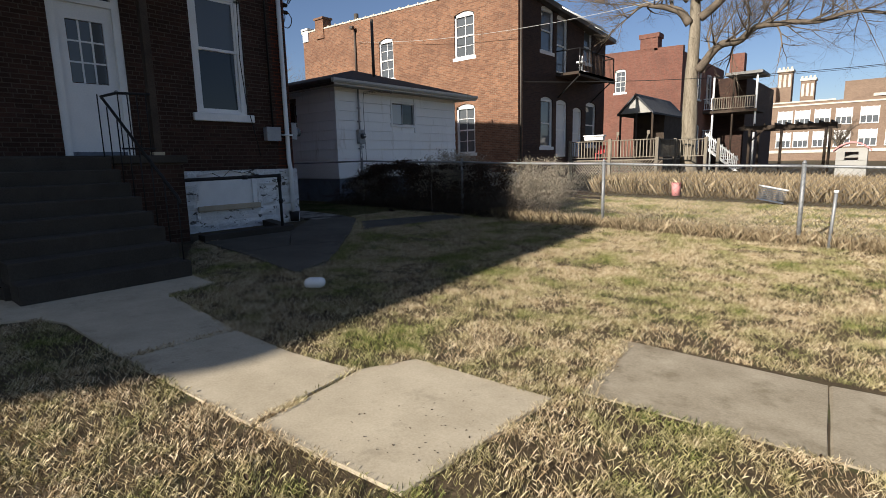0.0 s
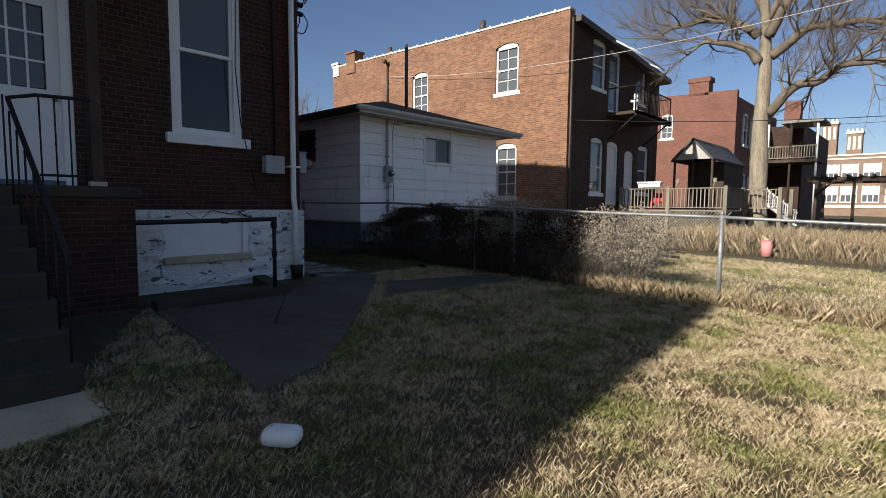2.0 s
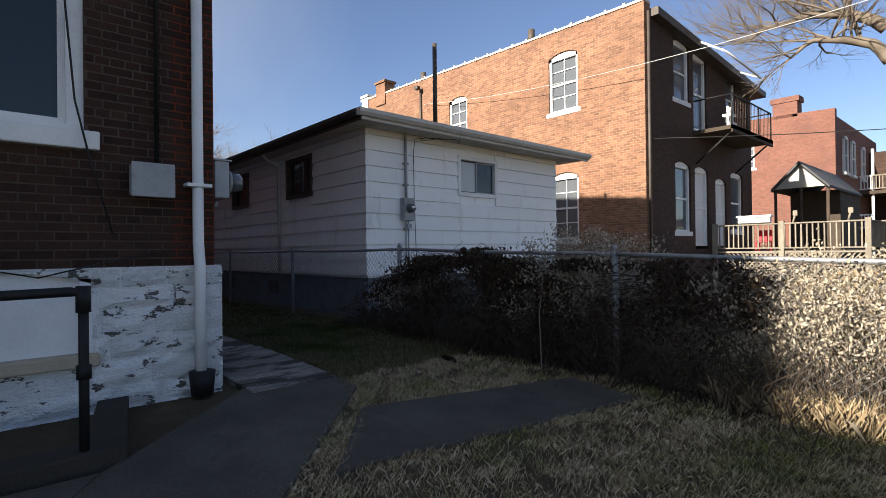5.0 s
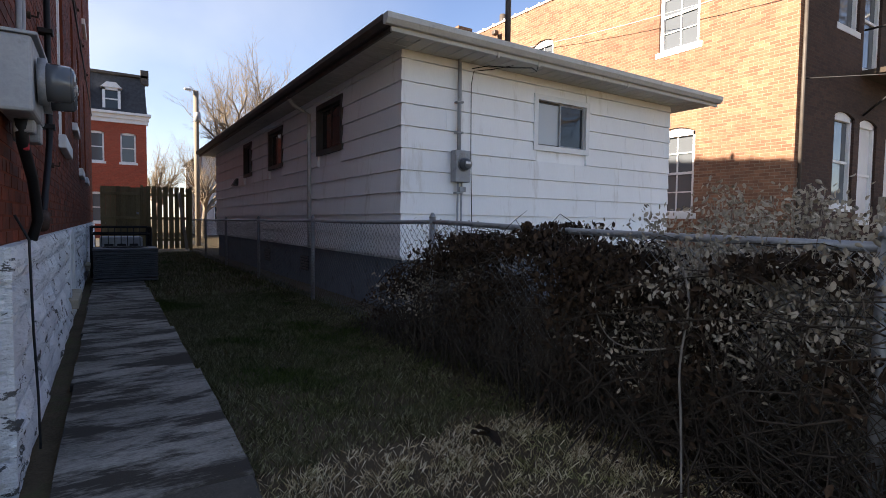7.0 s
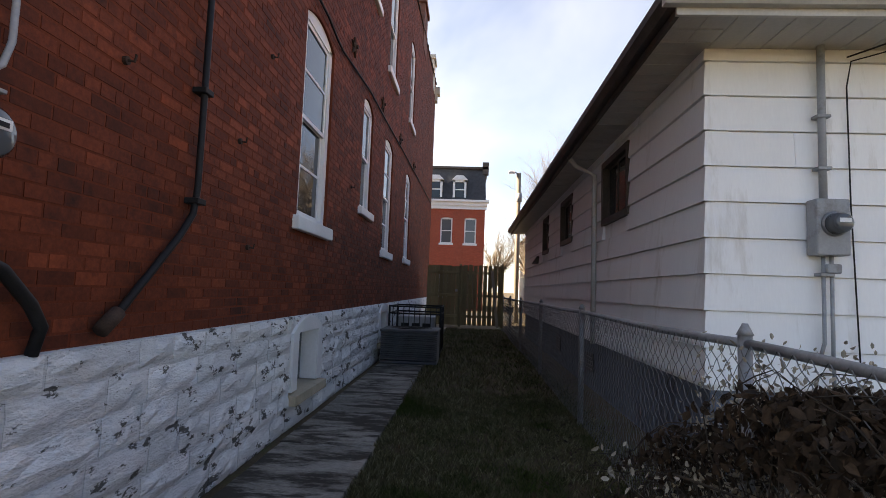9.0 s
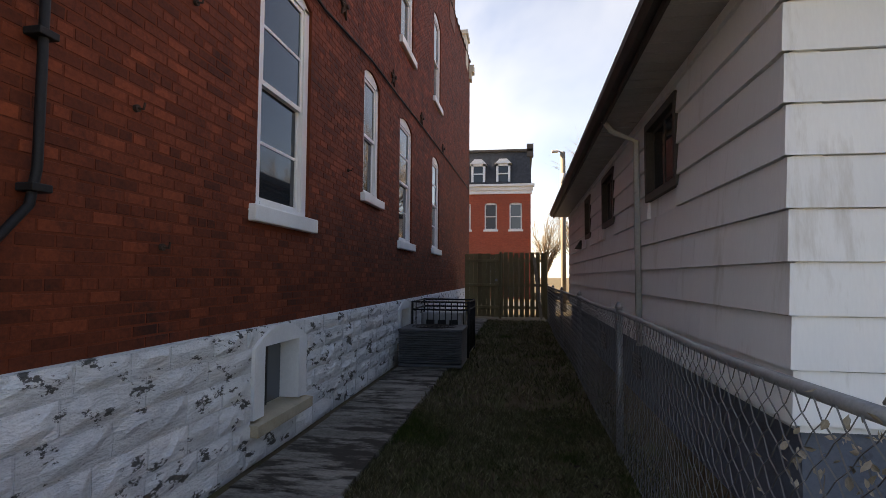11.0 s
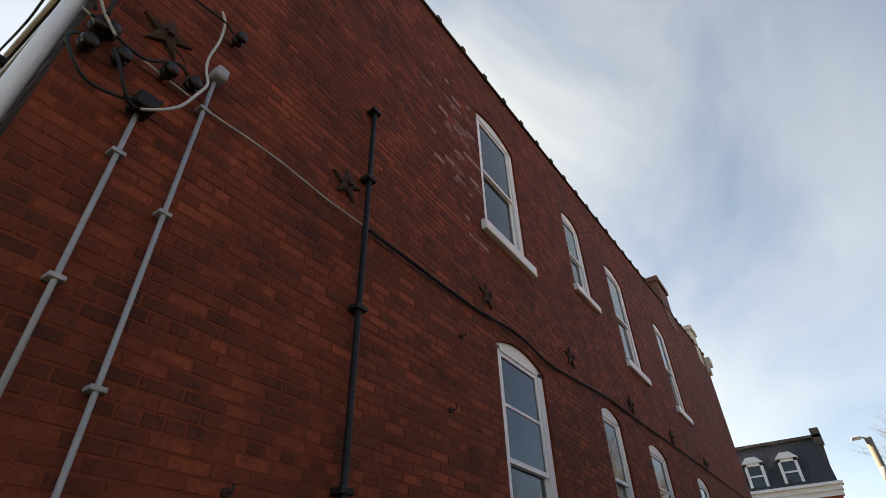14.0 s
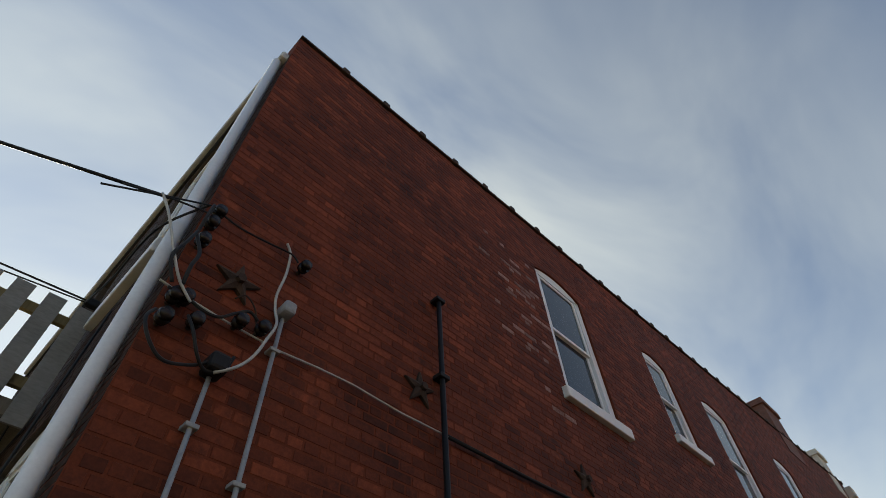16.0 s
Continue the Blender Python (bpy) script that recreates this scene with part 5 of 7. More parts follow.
redtoy = thing("red_chair", pose(-10.9, DY0 + 0.5, DZ), "small red plastic chair on the deck", "chair")
bm = bmesh.new()
soft_box(bm, -0.2, 0.2, -0.2, 0.2, 0.28, 0.33, 0.02)
part("seat", bm, "red", redtoy)
bm = bmesh.new()
soft_box(bm, -0.2, 0.2, 0.16, 0.2, 0.33, 0.68, 0.02)
part("backrest", bm, "red", redtoy)
for sx in (-0.17, 0.17):
    for sy in (-0.17, 0.17):
        bar(redtoy, "leg", [(sx, sy, 0), (sx, sy, 0.3)], 0.02, "red")

# ---- gabled porch, red house and open back porches farther on ----
cot = thing("gabled_porch", pose(0, 0, 0), "small dark porch with a slate-grey gabled roof", "porch", "", "structure")
bm = bmesh.new()
y0, y1, cx, ezz, az = 28.2, 34.0, -10.95, 3.75, 4.75
for s in (-1, 1):
    e = cx + s * 0.95
    hexa(bm, [(cx, y0, az - 0.1), (cx, y1, az - 0.1), (e, y1, ezz - 0.1), (e, y0, ezz - 0.1), (cx, y0, az), (cx, y1, az), (e, y1, ezz), (e, y0, ezz)] if s < 0 else
         [(cx, y0, az - 0.1), (e, y0, ezz - 0.1), (e, y1, ezz - 0.1), (cx, y1, az - 0.1), (cx, y0, az), (e, y0, ezz), (e, y1, ezz), (cx, y1, az)])
part("roof", bm, "slate", cot, "dark slate-grey roof")
bm = bmesh.new()
hexa(bm, [(cx - 0.9, y0 + 0.2, ezz), (cx + 0.9, y0 + 0.2, ezz), (cx + 0.9, y0 + 0.3, ezz), (cx - 0.9, y0 + 0.3, ezz), (cx - 0.05, y0 + 0.2, az - 0.15), (cx + 0.05, y0 + 0.2, az - 0.15), (cx + 0.05, y0 + 0.3, az - 0.15), (cx - 0.05, y0 + 0.3, az - 0.15)])
part("gable", bm, "plain_plaster", cot)
bm = bmesh.new()
box(bm, cx - 0.85, cx + 0.85, y0 + 2.2, y1, 0.2, ezz)
part("wall", bm, "dark_wood", cot)
for sx in (-0.85, 0, 0.85):
    bar(cot, "post", [(cx + sx, y0 + 0.25, 0.2), (cx + sx, y0 + 0.25, ezz)], 0.06, "dark_wood", 6)

red = thing("red_brick_house", pose(0, 0, 0), "old red brick house with a broad chimney", "house", "", "structure")
bm = wall_mesh(12.1, 25.0, 0.0, lambda x: 9.1 + (x - 12.1) * 0.03, 0.4, [(16.1, 16.95, 6.2, 8.0, 0.12)])
placed(part("wall_side", bm, "red_brick", red), pose(0, 40.0, 0, 0, 0, 180))
bm = bmesh.new()
box(bm, -25, -12.1, 40.4, 52.0, 0.0, 8.7)
part("body", bm, "red_brick", red)
bm = bmesh.new()
box(bm, -15.1, -13.85, 40.0, 40.9, 9.0, 10.0)
box(bm, -15.2, -13.75, 39.95, 40.95, 9.9, 10.2)
part("chimney", bm, "red_brick", red)
simple_window("window", red, pose(0, 40.0, 0, 0, 0, 180) @ pose(16.5, -0.06, 6.2), 0.85, 1.8, 0.12)
for y, z in ((42, 5.6), (44, 5.6), (47, 5.6), (42, 1.6), (44, 1.6)):
    simple_window("window", red, pose(-12.1, 0, 0, 0, 0, -90) @ pose(-y, 0.13, z), 0.95, 2.2, 0.1, "pane", "white_far", True, False)

porches = thing("back_porches", pose(0, 0, 0), "open two-storey wooden back porches with white stairs", "porch", "", "structure")
bm = bmesh.new()
box(bm, -12.0, -8.5, 49.2, 62.0, 0.0, 7.7)
part("house_body", bm, "bh_rear", porches, "dark brick house body")
bm = bmesh.new()
box(bm, -9.9, -8.85, 49.5, 50.4, 7.6, 9.6)
part("chimney", bm, "red_brick", porches)
for x in (-11.8, -10.2, -8.8, -7.25):
    bar(porches, "post", [(x, 46.2, 0.2), (x, 46.2, 7.5)], 0.08, "white_far" if x in (-10.2, -7.25) else "dark_wood", 6)
for z, x0, x1 in ((2.3, -12.0, -9.8), (4.7, -12.0, -7.1), (7.45, -9.4, -6.9)):
    bm = bmesh.new()
    box(bm, x0, x1, 45.9, 49.2, z, z + 0.2)
    part("floor", bm, "grey_wood" if z > 7 else "dark_wood", porches)
for x0, x1, z, mt in ((-11.9, -10.2, 4.9, "white_far"), (-11.9, -10.2, 2.5, "white_far"), (-10.2, -7.25, 4.9, "deck_wood")):
    bm = bmesh.new()
    box(bm, x0, x1, 45.98, 46.04, z + 0.9, z + 0.98)
    box(bm, x0, x1, 45.98, 46.04, z + 0.1, z + 0.16)
    x = x0
    while x < x1:
        box(bm, x, x + 0.05, 45.99, 46.03, z + 0.1, z + 0.95)
        x += 0.16
    part("railing", bm, mt, porches)
bm = bmesh.new()
for k in range(9):
    box(bm, -10.2 + k * 0.26, -9.9 + k * 0.26, 44.8, 45.9, 2.2 - k * 0.22, 2.25 - k * 0.22)
    box(bm, -10.1 + k * 0.26, -10.04 + k * 0.26, 44.78, 44.84, 2.2 - k * 0.22, 3.15 - k * 0.22)
    box(bm, -10.22 + k * 0.26, -10.16 + k * 0.26, 44.78, 44.84, 2.2 - k * 0.22, 3.15 - k * 0.22)
hexa(bm, [(-10.3, 44.76, 3.1), (-7.9, 44.76, 1.05), (-7.9, 44.86, 1.05), (-10.3, 44.86, 3.1), (-10.3, 44.76, 3.22), (-7.9, 44.76, 1.17), (-7.9, 44.86, 1.17), (-10.3, 44.86, 3.22)])
hexa(bm, [(-10.3, 44.76, 2.0), (-7.9, 44.76, 0.05), (-7.9, 44.86, 0.05), (-10.3, 44.86, 2.0), (-10.3, 44.76, 2.25), (-7.9, 44.76, 0.30), (-7.9, 44.86, 0.30), (-10.3, 44.86, 2.25)])
part("stairs", bm, "white_far", porches, "white painted wooden stairs")
porches.matrix_world = pose(-1.25, 0, 0)
pergola = thing("pergola", pose(0, 0, 0), "dark timber carport frame", "pergola")
for x, y in ((-7.3, 38.0), (-5.6, 38.0), (-3.4, 38.0), (-7.3, 41.0), (-3.4, 41.0)):
    bar(pergola, "post", [(x, y, 0.2), (x, y, 3.05)], 0.10, "dark_wood", 4)
for y in (38.0, 41.0):
    bm = bmesh.new()
    box(bm, -7.9, -2.9, y - 0.08, y + 0.08, 2.95, 3.2)
    part("beam", bm, "dark_wood", pergola)
for k in range(9):
    bm = bmesh.new()
    box(bm, -7.6 + k * 0.55, -7.52 + k * 0.55, 37.6, 41.4, 3.2, 3.32)
    part("rafter", bm, "dark_wood", pergola)
bar(pergola, "brace", [(-7.3, 38, 2.2), (-6.5, 38, 3.0)], 0.07, "dark_wood", 4)

# ---- the school on the skyline ----
school = thing("school", pose(0, 0, 0), "long tan brick school with tall windows and two towers", "school", "", "structure")
SY = 110.0
bm = bmesh.new()
box(bm, -17.5, 1.7, SY, SY + 40, 0.0, 10.1)
box(bm, -7.0, 1.7, SY + 0.3, SY + 40, 10.1, 13.0)
box(bm, 1.7, 6.0, SY + 9, SY + 40, 0.0, 10.6)
part("wall", bm, "tan_brick", school)
bm = bmesh.new()
box(bm, -17.6, 1.8, SY - 0.12, SY + 0.4, 9.5, 9.75)
box(bm, -17.6, -8.0, SY - 0.1, SY + 0.4, 10.1, 10.35)
box(bm, -3.2, 0.3, SY + 0.1, SY + 0.3, 10.3, 10.75)
box(bm, -17.6, 1.8, SY - 0.12, SY + 0.2, 1.6, 2.1)
part("stone_bands", bm, "limestone", school)
for x in (-14.9, -12.4, -9.6, -6.7, -3.4, 0.0):
    for z in (2.6, 6.2):
        w = 2.1 if x < -5 else 2.3
        e = new("window")
        e.parent = school
        e.matrix_basis = pose(x, SY - 0.02, z)
        bm = bmesh.new()
        box(bm, -w / 2, w / 2, -0.06, 0.05, 1.15, 2.5)
        for k in range(4):
            xx = -w / 2 + k * w / 3
            box(bm, xx - 0.06, xx + 0.06, -0.1, 0.05, 0.0, 2.6)
        box(bm, -w / 2 - 0.1, w / 2 + 0.1, -0.12, 0.05, -0.12, 0.02)
        box(bm, -w / 2, w / 2, -0.1, 0.05, 1.1, 1.2)
        part("window_frame", bm, "white_far", e)
        bm = bmesh.new()
        box(bm, -w / 2, w / 2, -0.03, 0.03, 0.0, 1.15)
        part("pane", bm, "pane_light", e)
for x0, x1, zt in ((-17.3, -15.1, 16.7), (-13.7, -11.6, 14.8)):
    bm = bmesh.new()
    box(bm, x0, x1, SY + 6, SY + 8.2, 9.0, zt - 0.5)
    part("tower", bm, "tan_brick", school)
    bm = bmesh.new()
    box(bm, x0 - 0.15, x1 + 0.15, SY + 5.85, SY + 8.35, zt - 0.5, zt - 0.1)
    for k in range(4):
        xx = x0 + (x1 - x0 - 0.3) * k / 3
        box(bm, xx, xx + 0.3, SY + 5.85, SY + 6.2, zt - 0.1, zt + 0.3)
    for k in range(3):
        xx = x0 + (x1 - x0) * (k + 0.5) / 3
        box(bm, xx - 0.2, xx + 0.2, SY + 5.93, SY + 6.05, zt - 3.2, zt - 1.0)
    part("tower_trim", bm, "limestone", school)
bm = bmesh.new()
box(bm, -19.5, -17.0, SY + 3, SY + 12, 8.0, 13.3)
part("tower_base", bm, "tan_brick", school)

# ---- yard things beyond the fence ----
def bucket(x, y, mat, r, h, label, cat):
    e = thing(cat.replace(" ", "_"), pose(x, y, ground_z(x, y)), label, cat)
    b = bmesh.new()
    tube(b, [(0, 0, 0), (0, 0, h)], r * 0.85, 18, r)
    part("body", b, mat, e, "", True)
    b = bmesh.new()
    tube(b, [(0, 0, h - 0.03), (0, 0, h)], r * 1.06, 18)
    part("rim", b, mat, e, "", True)
    bar(e, "handle", [(-r, 0, h), (-r * 0.6, -0.05, h - 0.12), (r * 0.6, -0.05, h - 0.12), (r, 0, h)], 0.008, "metal", 5)
    return e


bucket(-5.55, 17.4, "pink", 0.14, 0.42, "faded pink plastic bucket in the dry grass", "bucket")
bucket(0.2, 17.0, "blue", 0.13, 0.34, "blue plastic bucket in the dry grass", "bucket")
crate = thing("laundry_basket", pose(-2.85, 16.4, ground_z(-2.85, 16.4)), "tilted pale blue plastic basket in the weeds", "basket")
bm = bmesh.new()
for k in range(7):
    z = 0.03 + k * 0.05
    for a, b in (((-0.28, -0.18), (0.28, -0.18)), ((0.28, -0.18), (0.28, 0.18)), ((0.28, 0.18), (-0.28, 0.18)), ((-0.28, 0.18), (-0.28, -0.18))):
        tube(bm, [(*a, z), (*b, z)], 0.012, 4)
part("slats", bm, "blue_block", crate)
bm = bmesh.new()
box(bm, -0.29, 0.29, -0.19, 0.19, 0.0, 0.02)
part("base", bm, "blue_block", crate)
bm = bmesh.new()
for a, b in (((-0.3, -0.2), (0.3, -0.2)), ((0.3, -0.2), (0.3, 0.2)), ((0.3, 0.2), (-0.3, 0.2)), ((-0.3, 0.2), (-0.3, -0.2))):
    tube(bm, [(*a, 0.37), (*b, 0.37)], 0.02, 6)
part("rim", bm, "white_far", crate)
crate.matrix_world = pose(-2.85, 16.4, ground_z(-2.85, 16.4) + 0.05, 0, 12, 20)
play = thing("playhouse", pose(-1.55, 25.0, ground_z(-1.55, 25.0)), "tan plastic playhouse with a red-edged curved roof", "playhouse")
bm = bmesh.new()
w = 0.46
box(bm, -w, w, -0.4, -0.36, 0, 1.05)
for s in (-1, 1):
    box(bm, s * w, s * 0.2, -0.42, -0.36, 1.05, 1.5)
    box(bm, s * w, s * (w - 0.05), -0.36, 0.4, 0, 1.5)
box(bm, -0.2, 0.2, -0.42, -0.36, 1.36, 1.5)
box(bm, -w, w, 0.36, 0.4, 0, 1.5)
part("wall", bm, "plain_plaster", play)
bm = bmesh.new()
n = 10
for i in range(n):
    a, b = -0.56 + 1.12 * i / n, -0.56 + 1.12 * (i + 1) / n
    za, zb = 1.74 - 0.3 * (a / 0.56) ** 2, 1.74 - 0.3 * (b / 0.56) ** 2
    hexa(bm, [(a, -0.5, za - 0.06), (b, -0.5, zb - 0.06), (b, 0.5, zb - 0.06), (a, 0.5, za - 0.06), (a, -0.5, za), (b, -0.5, zb), (b, 0.5, zb), (a, 0.5, za)])
part("roof", bm, "pink", play, "weathered red roof")
mach = thing("wood_pile", pose(-9.0, 13.5, ground_z(-9, 13.5)), "dark heap of boards and brush behind the fence", "wood pile")
rnd = random.Random(8)
for k in range(26):
    a = (rnd.uniform(-1.5, 1.5), rnd.uniform(-0.6, 0.6), rnd.uniform(0.03, 0.45))
    ang = rnd.uniform(-0.5, 0.5)
    ln = rnd.uniform(0.6, 1.6)
    bar(mach, "board", [a, (a[0] + ln * math.cos(ang), a[1] + ln * math.sin(ang), max(0.03, a[2] + rnd.uniform(-0.3, 0.2)))], 0.035, "dark_wood", 4)

# ---- the street at the alley's west end ----
street = bmesh.new()
box(street, -42.0, -34.0, -120, 160, 0.20, 0.30)
solid("road", street, "asphalt", "grey asphalt street at the end of the alley", "road")
man = thing("mansard_house", pose(0, 0, 0), "red brick house with a slate mansard and white cornice", "house", "", "structure")
MX = -46.0
MM = pose(MX, 0, 0, 0, 0, -90)
mw = [(8.13, 4.95, 0.85, 1.95), (6.42, 4.95, 0.85, 1.95), (4.6, 4.95, 0.85, 1.95), (6.42, 1.2, 0.85, 1.95), (4.6, 1.2, 0.85, 1.95), (8.1, 0.4, 1.25, 2.85)]
bm = wall_mesh(-9.15, 1.0, 0.0, lambda x: 7.5, 0.4, [(-y - w / 2, -y + w / 2, z, z + h, 0.06 if i < 5 else 0.4) for i, (y, z, w, h) in enumerate(mw)])
placed(part("wall_front", bm, "far_red", man), MM)
bm = bmesh.new()
box(bm, MX - 14, MX - 0.4, -1.0, 9.15, 0, 7.5)
part("body", bm, "far_red", man)
bm = bmesh.new()
box(bm, MX - 0.3, MX + 0.12, -1.1, 9.25, 7.5, 7.75)
box(bm, MX - 0.3, MX + 0.22, -1.1, 9.3, 7.75, 8.0)
box(bm, MX - 0.3, MX + 0.40, -1.1, 9.4, 8.0, 8.15)
part("cornice", bm, "white_far", man, "white bracketed cornice")
bm = bmesh.new()
hexa(bm, [(MX - 14, -1, 8.1), (MX + 0.1, -1, 8.1), (MX + 0.1, 9.2, 8.1), (MX - 14, 9.2, 8.1), (MX - 14, -1, 10.6), (MX - 0.7, -1, 10.6), (MX - 0.7, 9.1, 10.6), (MX - 14, 9.1, 10.6)])
part("mansard", bm, "slate", man, "dark slate mansard")
bm = bmesh.new()
box(bm, MX - 14, MX - 0.5, -1.1, 9.3, 10.6, 10.75)
box(bm, MX - 1.0, MX - 0.5, 8.9, 9.35, 10.2, 11.1)
part("ridge", bm, "frame_dark", man)
for y in (7.28, 5.55, 3.8):
    e = new("dormer")
    e.parent = man
    e.matrix_basis = MM @ pose(-y, 0.1, 8.35)
    bm = bmesh.new()
    box(bm, -0.48, -0.33, -0.9, 0.06, 0, 1.25)
    box(bm, 0.33, 0.48, -0.9, 0.06, 0, 1.25)
    box(bm, -0.48, 0.48, -0.9, 0.06, 1.1, 1.25)
    hexa(bm, [(-0.58, -0.9, 1.25), (0.58, -0.9, 1.25), (0.58, 0.14, 1.25), (-0.58, 0.14, 1.25), (-0.25, -0.9, 1.58), (0.25, -0.9, 1.58), (0.25, 0.14, 1.58), (-0.25, 0.14, 1.58)])
    box(bm, -0.33, 0.33, -0.05, 0.03, 0.52, 0.6)
    part("surround", bm, "white_far", e)
    bm = bmesh.new()
    box(bm, -0.33, 0.33, -0.1, -0.06, 0, 1.1)
    part("pane", bm, "pane", e)
for i, (y, z, w, h) in enumerate(mw[:5]):
    simple_window("window", man, MM @ pose(-y, -0.06, z), w, h, 0.06, "pane_light", "white_far", True, False)
bm = bmesh.new()
box(bm, -8.7, -7.5, -0.35, -0.25, 0.4, 3.1)
placed(part("entrance", bm, "dark_wood", man), MM)

for nm, x0, x1, y0, y1, zt, mt, lab in (("row_house", -60, -50, 13.0, 20.0, 6.3, "white_far", "white clapboard house across the street"), ("row_house", -58, -49, 21.5, 29, 8.6, "far_red", "red brick house across the street"),
                                    ("row_house", -58, -48, -12, -2.5, 9.0, "red_brick", "red brick house across the street"), ("row_house", -60, -50, 31, 42, 8.0, "tan_brick", "tan brick house across the street")):
    e = thing(nm, pose(0, 0, 0), lab, "house", "houses across the street", "structure")
    bm = bmesh.new()
    box(bm, x0, x1, y0, y1, 0, zt)
    part("wall", bm, mt, e)
    bm = bmesh.new()
    hexa(bm, [(x0 - 0.3, y0 - 0.3, zt), (x1 + 0.3, y0 - 0.3, zt), (x1 + 0.3, y1 + 0.3, zt), (x0 - 0.3, y1 + 0.3, zt), (x0 - 0.3, (y0 + y1) / 2 - 0.1, zt + 1.6), (x1 + 0.3, (y0 + y1) / 2 - 0.1, zt + 1.6), (x1 + 0.3, (y0 + y1) / 2 + 0.1, zt + 1.6), (x0 - 0.3, (y0 + y1) / 2 + 0.1, zt + 1.6)])
    part("roof", bm, "slate", e)
    for z in (1.2, 4.2):
        y = y0 + 1.2
        while y < y1 - 0.8:
            simple_window("window", e, pose(x1, 0, 0, 0, 0, -90) @ pose(-y, 0.14, z), 0.9, 1.6, 0.04, "pane", "white_far", True, False)
            y += 1.9
pole = thing("utility_pole", pose(-33.0, 10.35, 0.25), "pale wooden utility pole with a street lamp", "utility pole")
bar(pole, "shaft", [(0, 0, 0), (-0.04, -0.02, 7.0)], 0.11, "deck_wood", 10)
bar(pole, "lamp_arm", [(-0.04, -0.02, 6.85), (0.0, -0.12, 7.0), (0.05, -0.25, 7.02)], 0.03, "metal", 6)
bm = bmesh.new()
soft_box(bm, -0.05, 0.15, -0.5, -0.2, 6.96, 7.06, 0.03)
part("lamp_head", bm, "white_far", pole)
bm = bmesh.new()
tube(bm, [(0.16, 0, 5.6), (0.16, 0, 6.0)], 0.14, 12)
part("transformer", bm, "grey_box", pole, "", True)

# ---- overhead wires ----
def overhead(name, a, b, sag, r, label, mat="cable"):
    pts = []
    for k in range(17):
        u = k / 16
        p = Vector(a).lerp(Vector(b), u)
        p.z -= sag * 4 * u * (1 - u)
        pts.append(p)
    e = thing(name, pose(*a), label, "cable")
    b_ = bmesh.new()
    tube(b_, [p - Vector(a) for p in pts], r, 5)
    return part("wire", b_, mat, e, "", True)


# ---- fittings on the alley wall ----
def wall_pose(x, z, out=0.012):
    return pose(x, HY + out, z)


def star_anchor(x, z, r=0.15):
    e = thing("star_anchor", wall_pose(x, z), "rusty iron star anchor plate on the brick wall", "anchor plate", "star anchors on the wall")
    b = bmesh.new()
    c = b.verts.new((0, 0.045, 0))
    rim = [b.verts.new(((r if k % 2 == 0 else r * 0.36) * math.sin(math.pi * k / 5), 0.012 if k % 2 == 0 else 0.02, (r if k % 2 == 0 else r * 0.36) * math.cos(math.pi * k / 5))) for k in range(10)]
    low = [b.verts.new((v.co.x, -0.008, v.co.z)) for v in rim]
    for k in range(10):
        j = (k + 1) % 10
        b.faces.new((c, rim[j], rim[k]))
        b.faces.new((rim[k], rim[j], low[j], low[k]))
    bmesh.ops.recalc_face_normals(b, faces=b.faces)
    part("star", b, "rust", e)
    b = bmesh.new()
    disc(b, (0, 0.03, 0), (0, 1, 0), 0.03, 0.035, 6)
    part("nut", b, "rust", e)
    return e


for x, z in ((-10.33, 4.95), (-11.78, 4.93), (-13.82, 4.96), (-15.95, 5.06), (-18.4, 5.12), (-20.9, 5.18), (-23.9, 5.25)):
    star_anchor(x, z)

stack = thing("vent_pipe", wall_pose(-11.97, 0), "black iron pipe clipped up the brick wall", "pipe")
bar(stack, "pipe", [(0.72, 0.05, 1.45), (0.60, 0.05, 1.54), (0.16, 0.05, 1.93), (0.03, 0.05, 2.08), (0, 0.05, 2.25), (0, 0.05, 5.93)], 0.021, "black", 8)
for z in (2.16, 2.85, 3.95, 5.1, 5.9):
    b = bmesh.new()
    soft_box(b, -0.05, 0.05, -0.005, 0.085, z - 0.018, z + 0.018, 0.005)
    part("clip", b, "black", stack)
b = bmesh.new()
tube(b, [(0.64, 0.05, 1.51), (0.75, 0.05, 1.43)], 0.038, 10)
part("coupling", b, "rust", stack, "worn steel coupling", True)

cond = thing("service_conduit", wall_pose(-10.64, 0), "grey steel service conduit with a weatherhead", "conduit")
bar(cond, "pipe", [(0.15, 0.05, 2.22), (0.14, 0.05, 2.33), (0.03, 0.04, 2.42), (0, 0.04, 2.52), (0, 0.04, 4.86)], 0.0125, "grey_box", 8)
for z in (3.0, 3.85, 4.6):
    b = bmesh.new()
    soft_box(b, -0.032, 0.032, -0.005, 0.06, z - 0.011, z + 0.011, 0.004)
    part("clip", b, "grey_box", cond)
b = bmesh.new()
soft_box(b, -0.04, 0.04, 0.005, 0.12, 4.84, 4.93, 0.02)
part("weatherhead", b, "grey_box", cond)
cond2 = thing("service_conduit", wall_pose(-10.36, 0), "grey steel service conduit with a weatherhead", "conduit")
bar(cond2, "pipe", [(0, 0.04, 2.55), (0, 0.04, 4.30)], 0.0125, "grey_box", 8)
for z in (3.35, 4.02):
    b = bmesh.new()
    soft_box(b, -0.032, 0.032, -0.005, 0.06, z - 0.011, z + 0.011, 0.004)
    part("clip", b, "grey_box", cond2)
b = bmesh.new()
soft_box(b, -0.05, 0.05, 0.005, 0.13, 4.28, 4.38, 0.02)
part("weatherhead", b, "black", cond2)


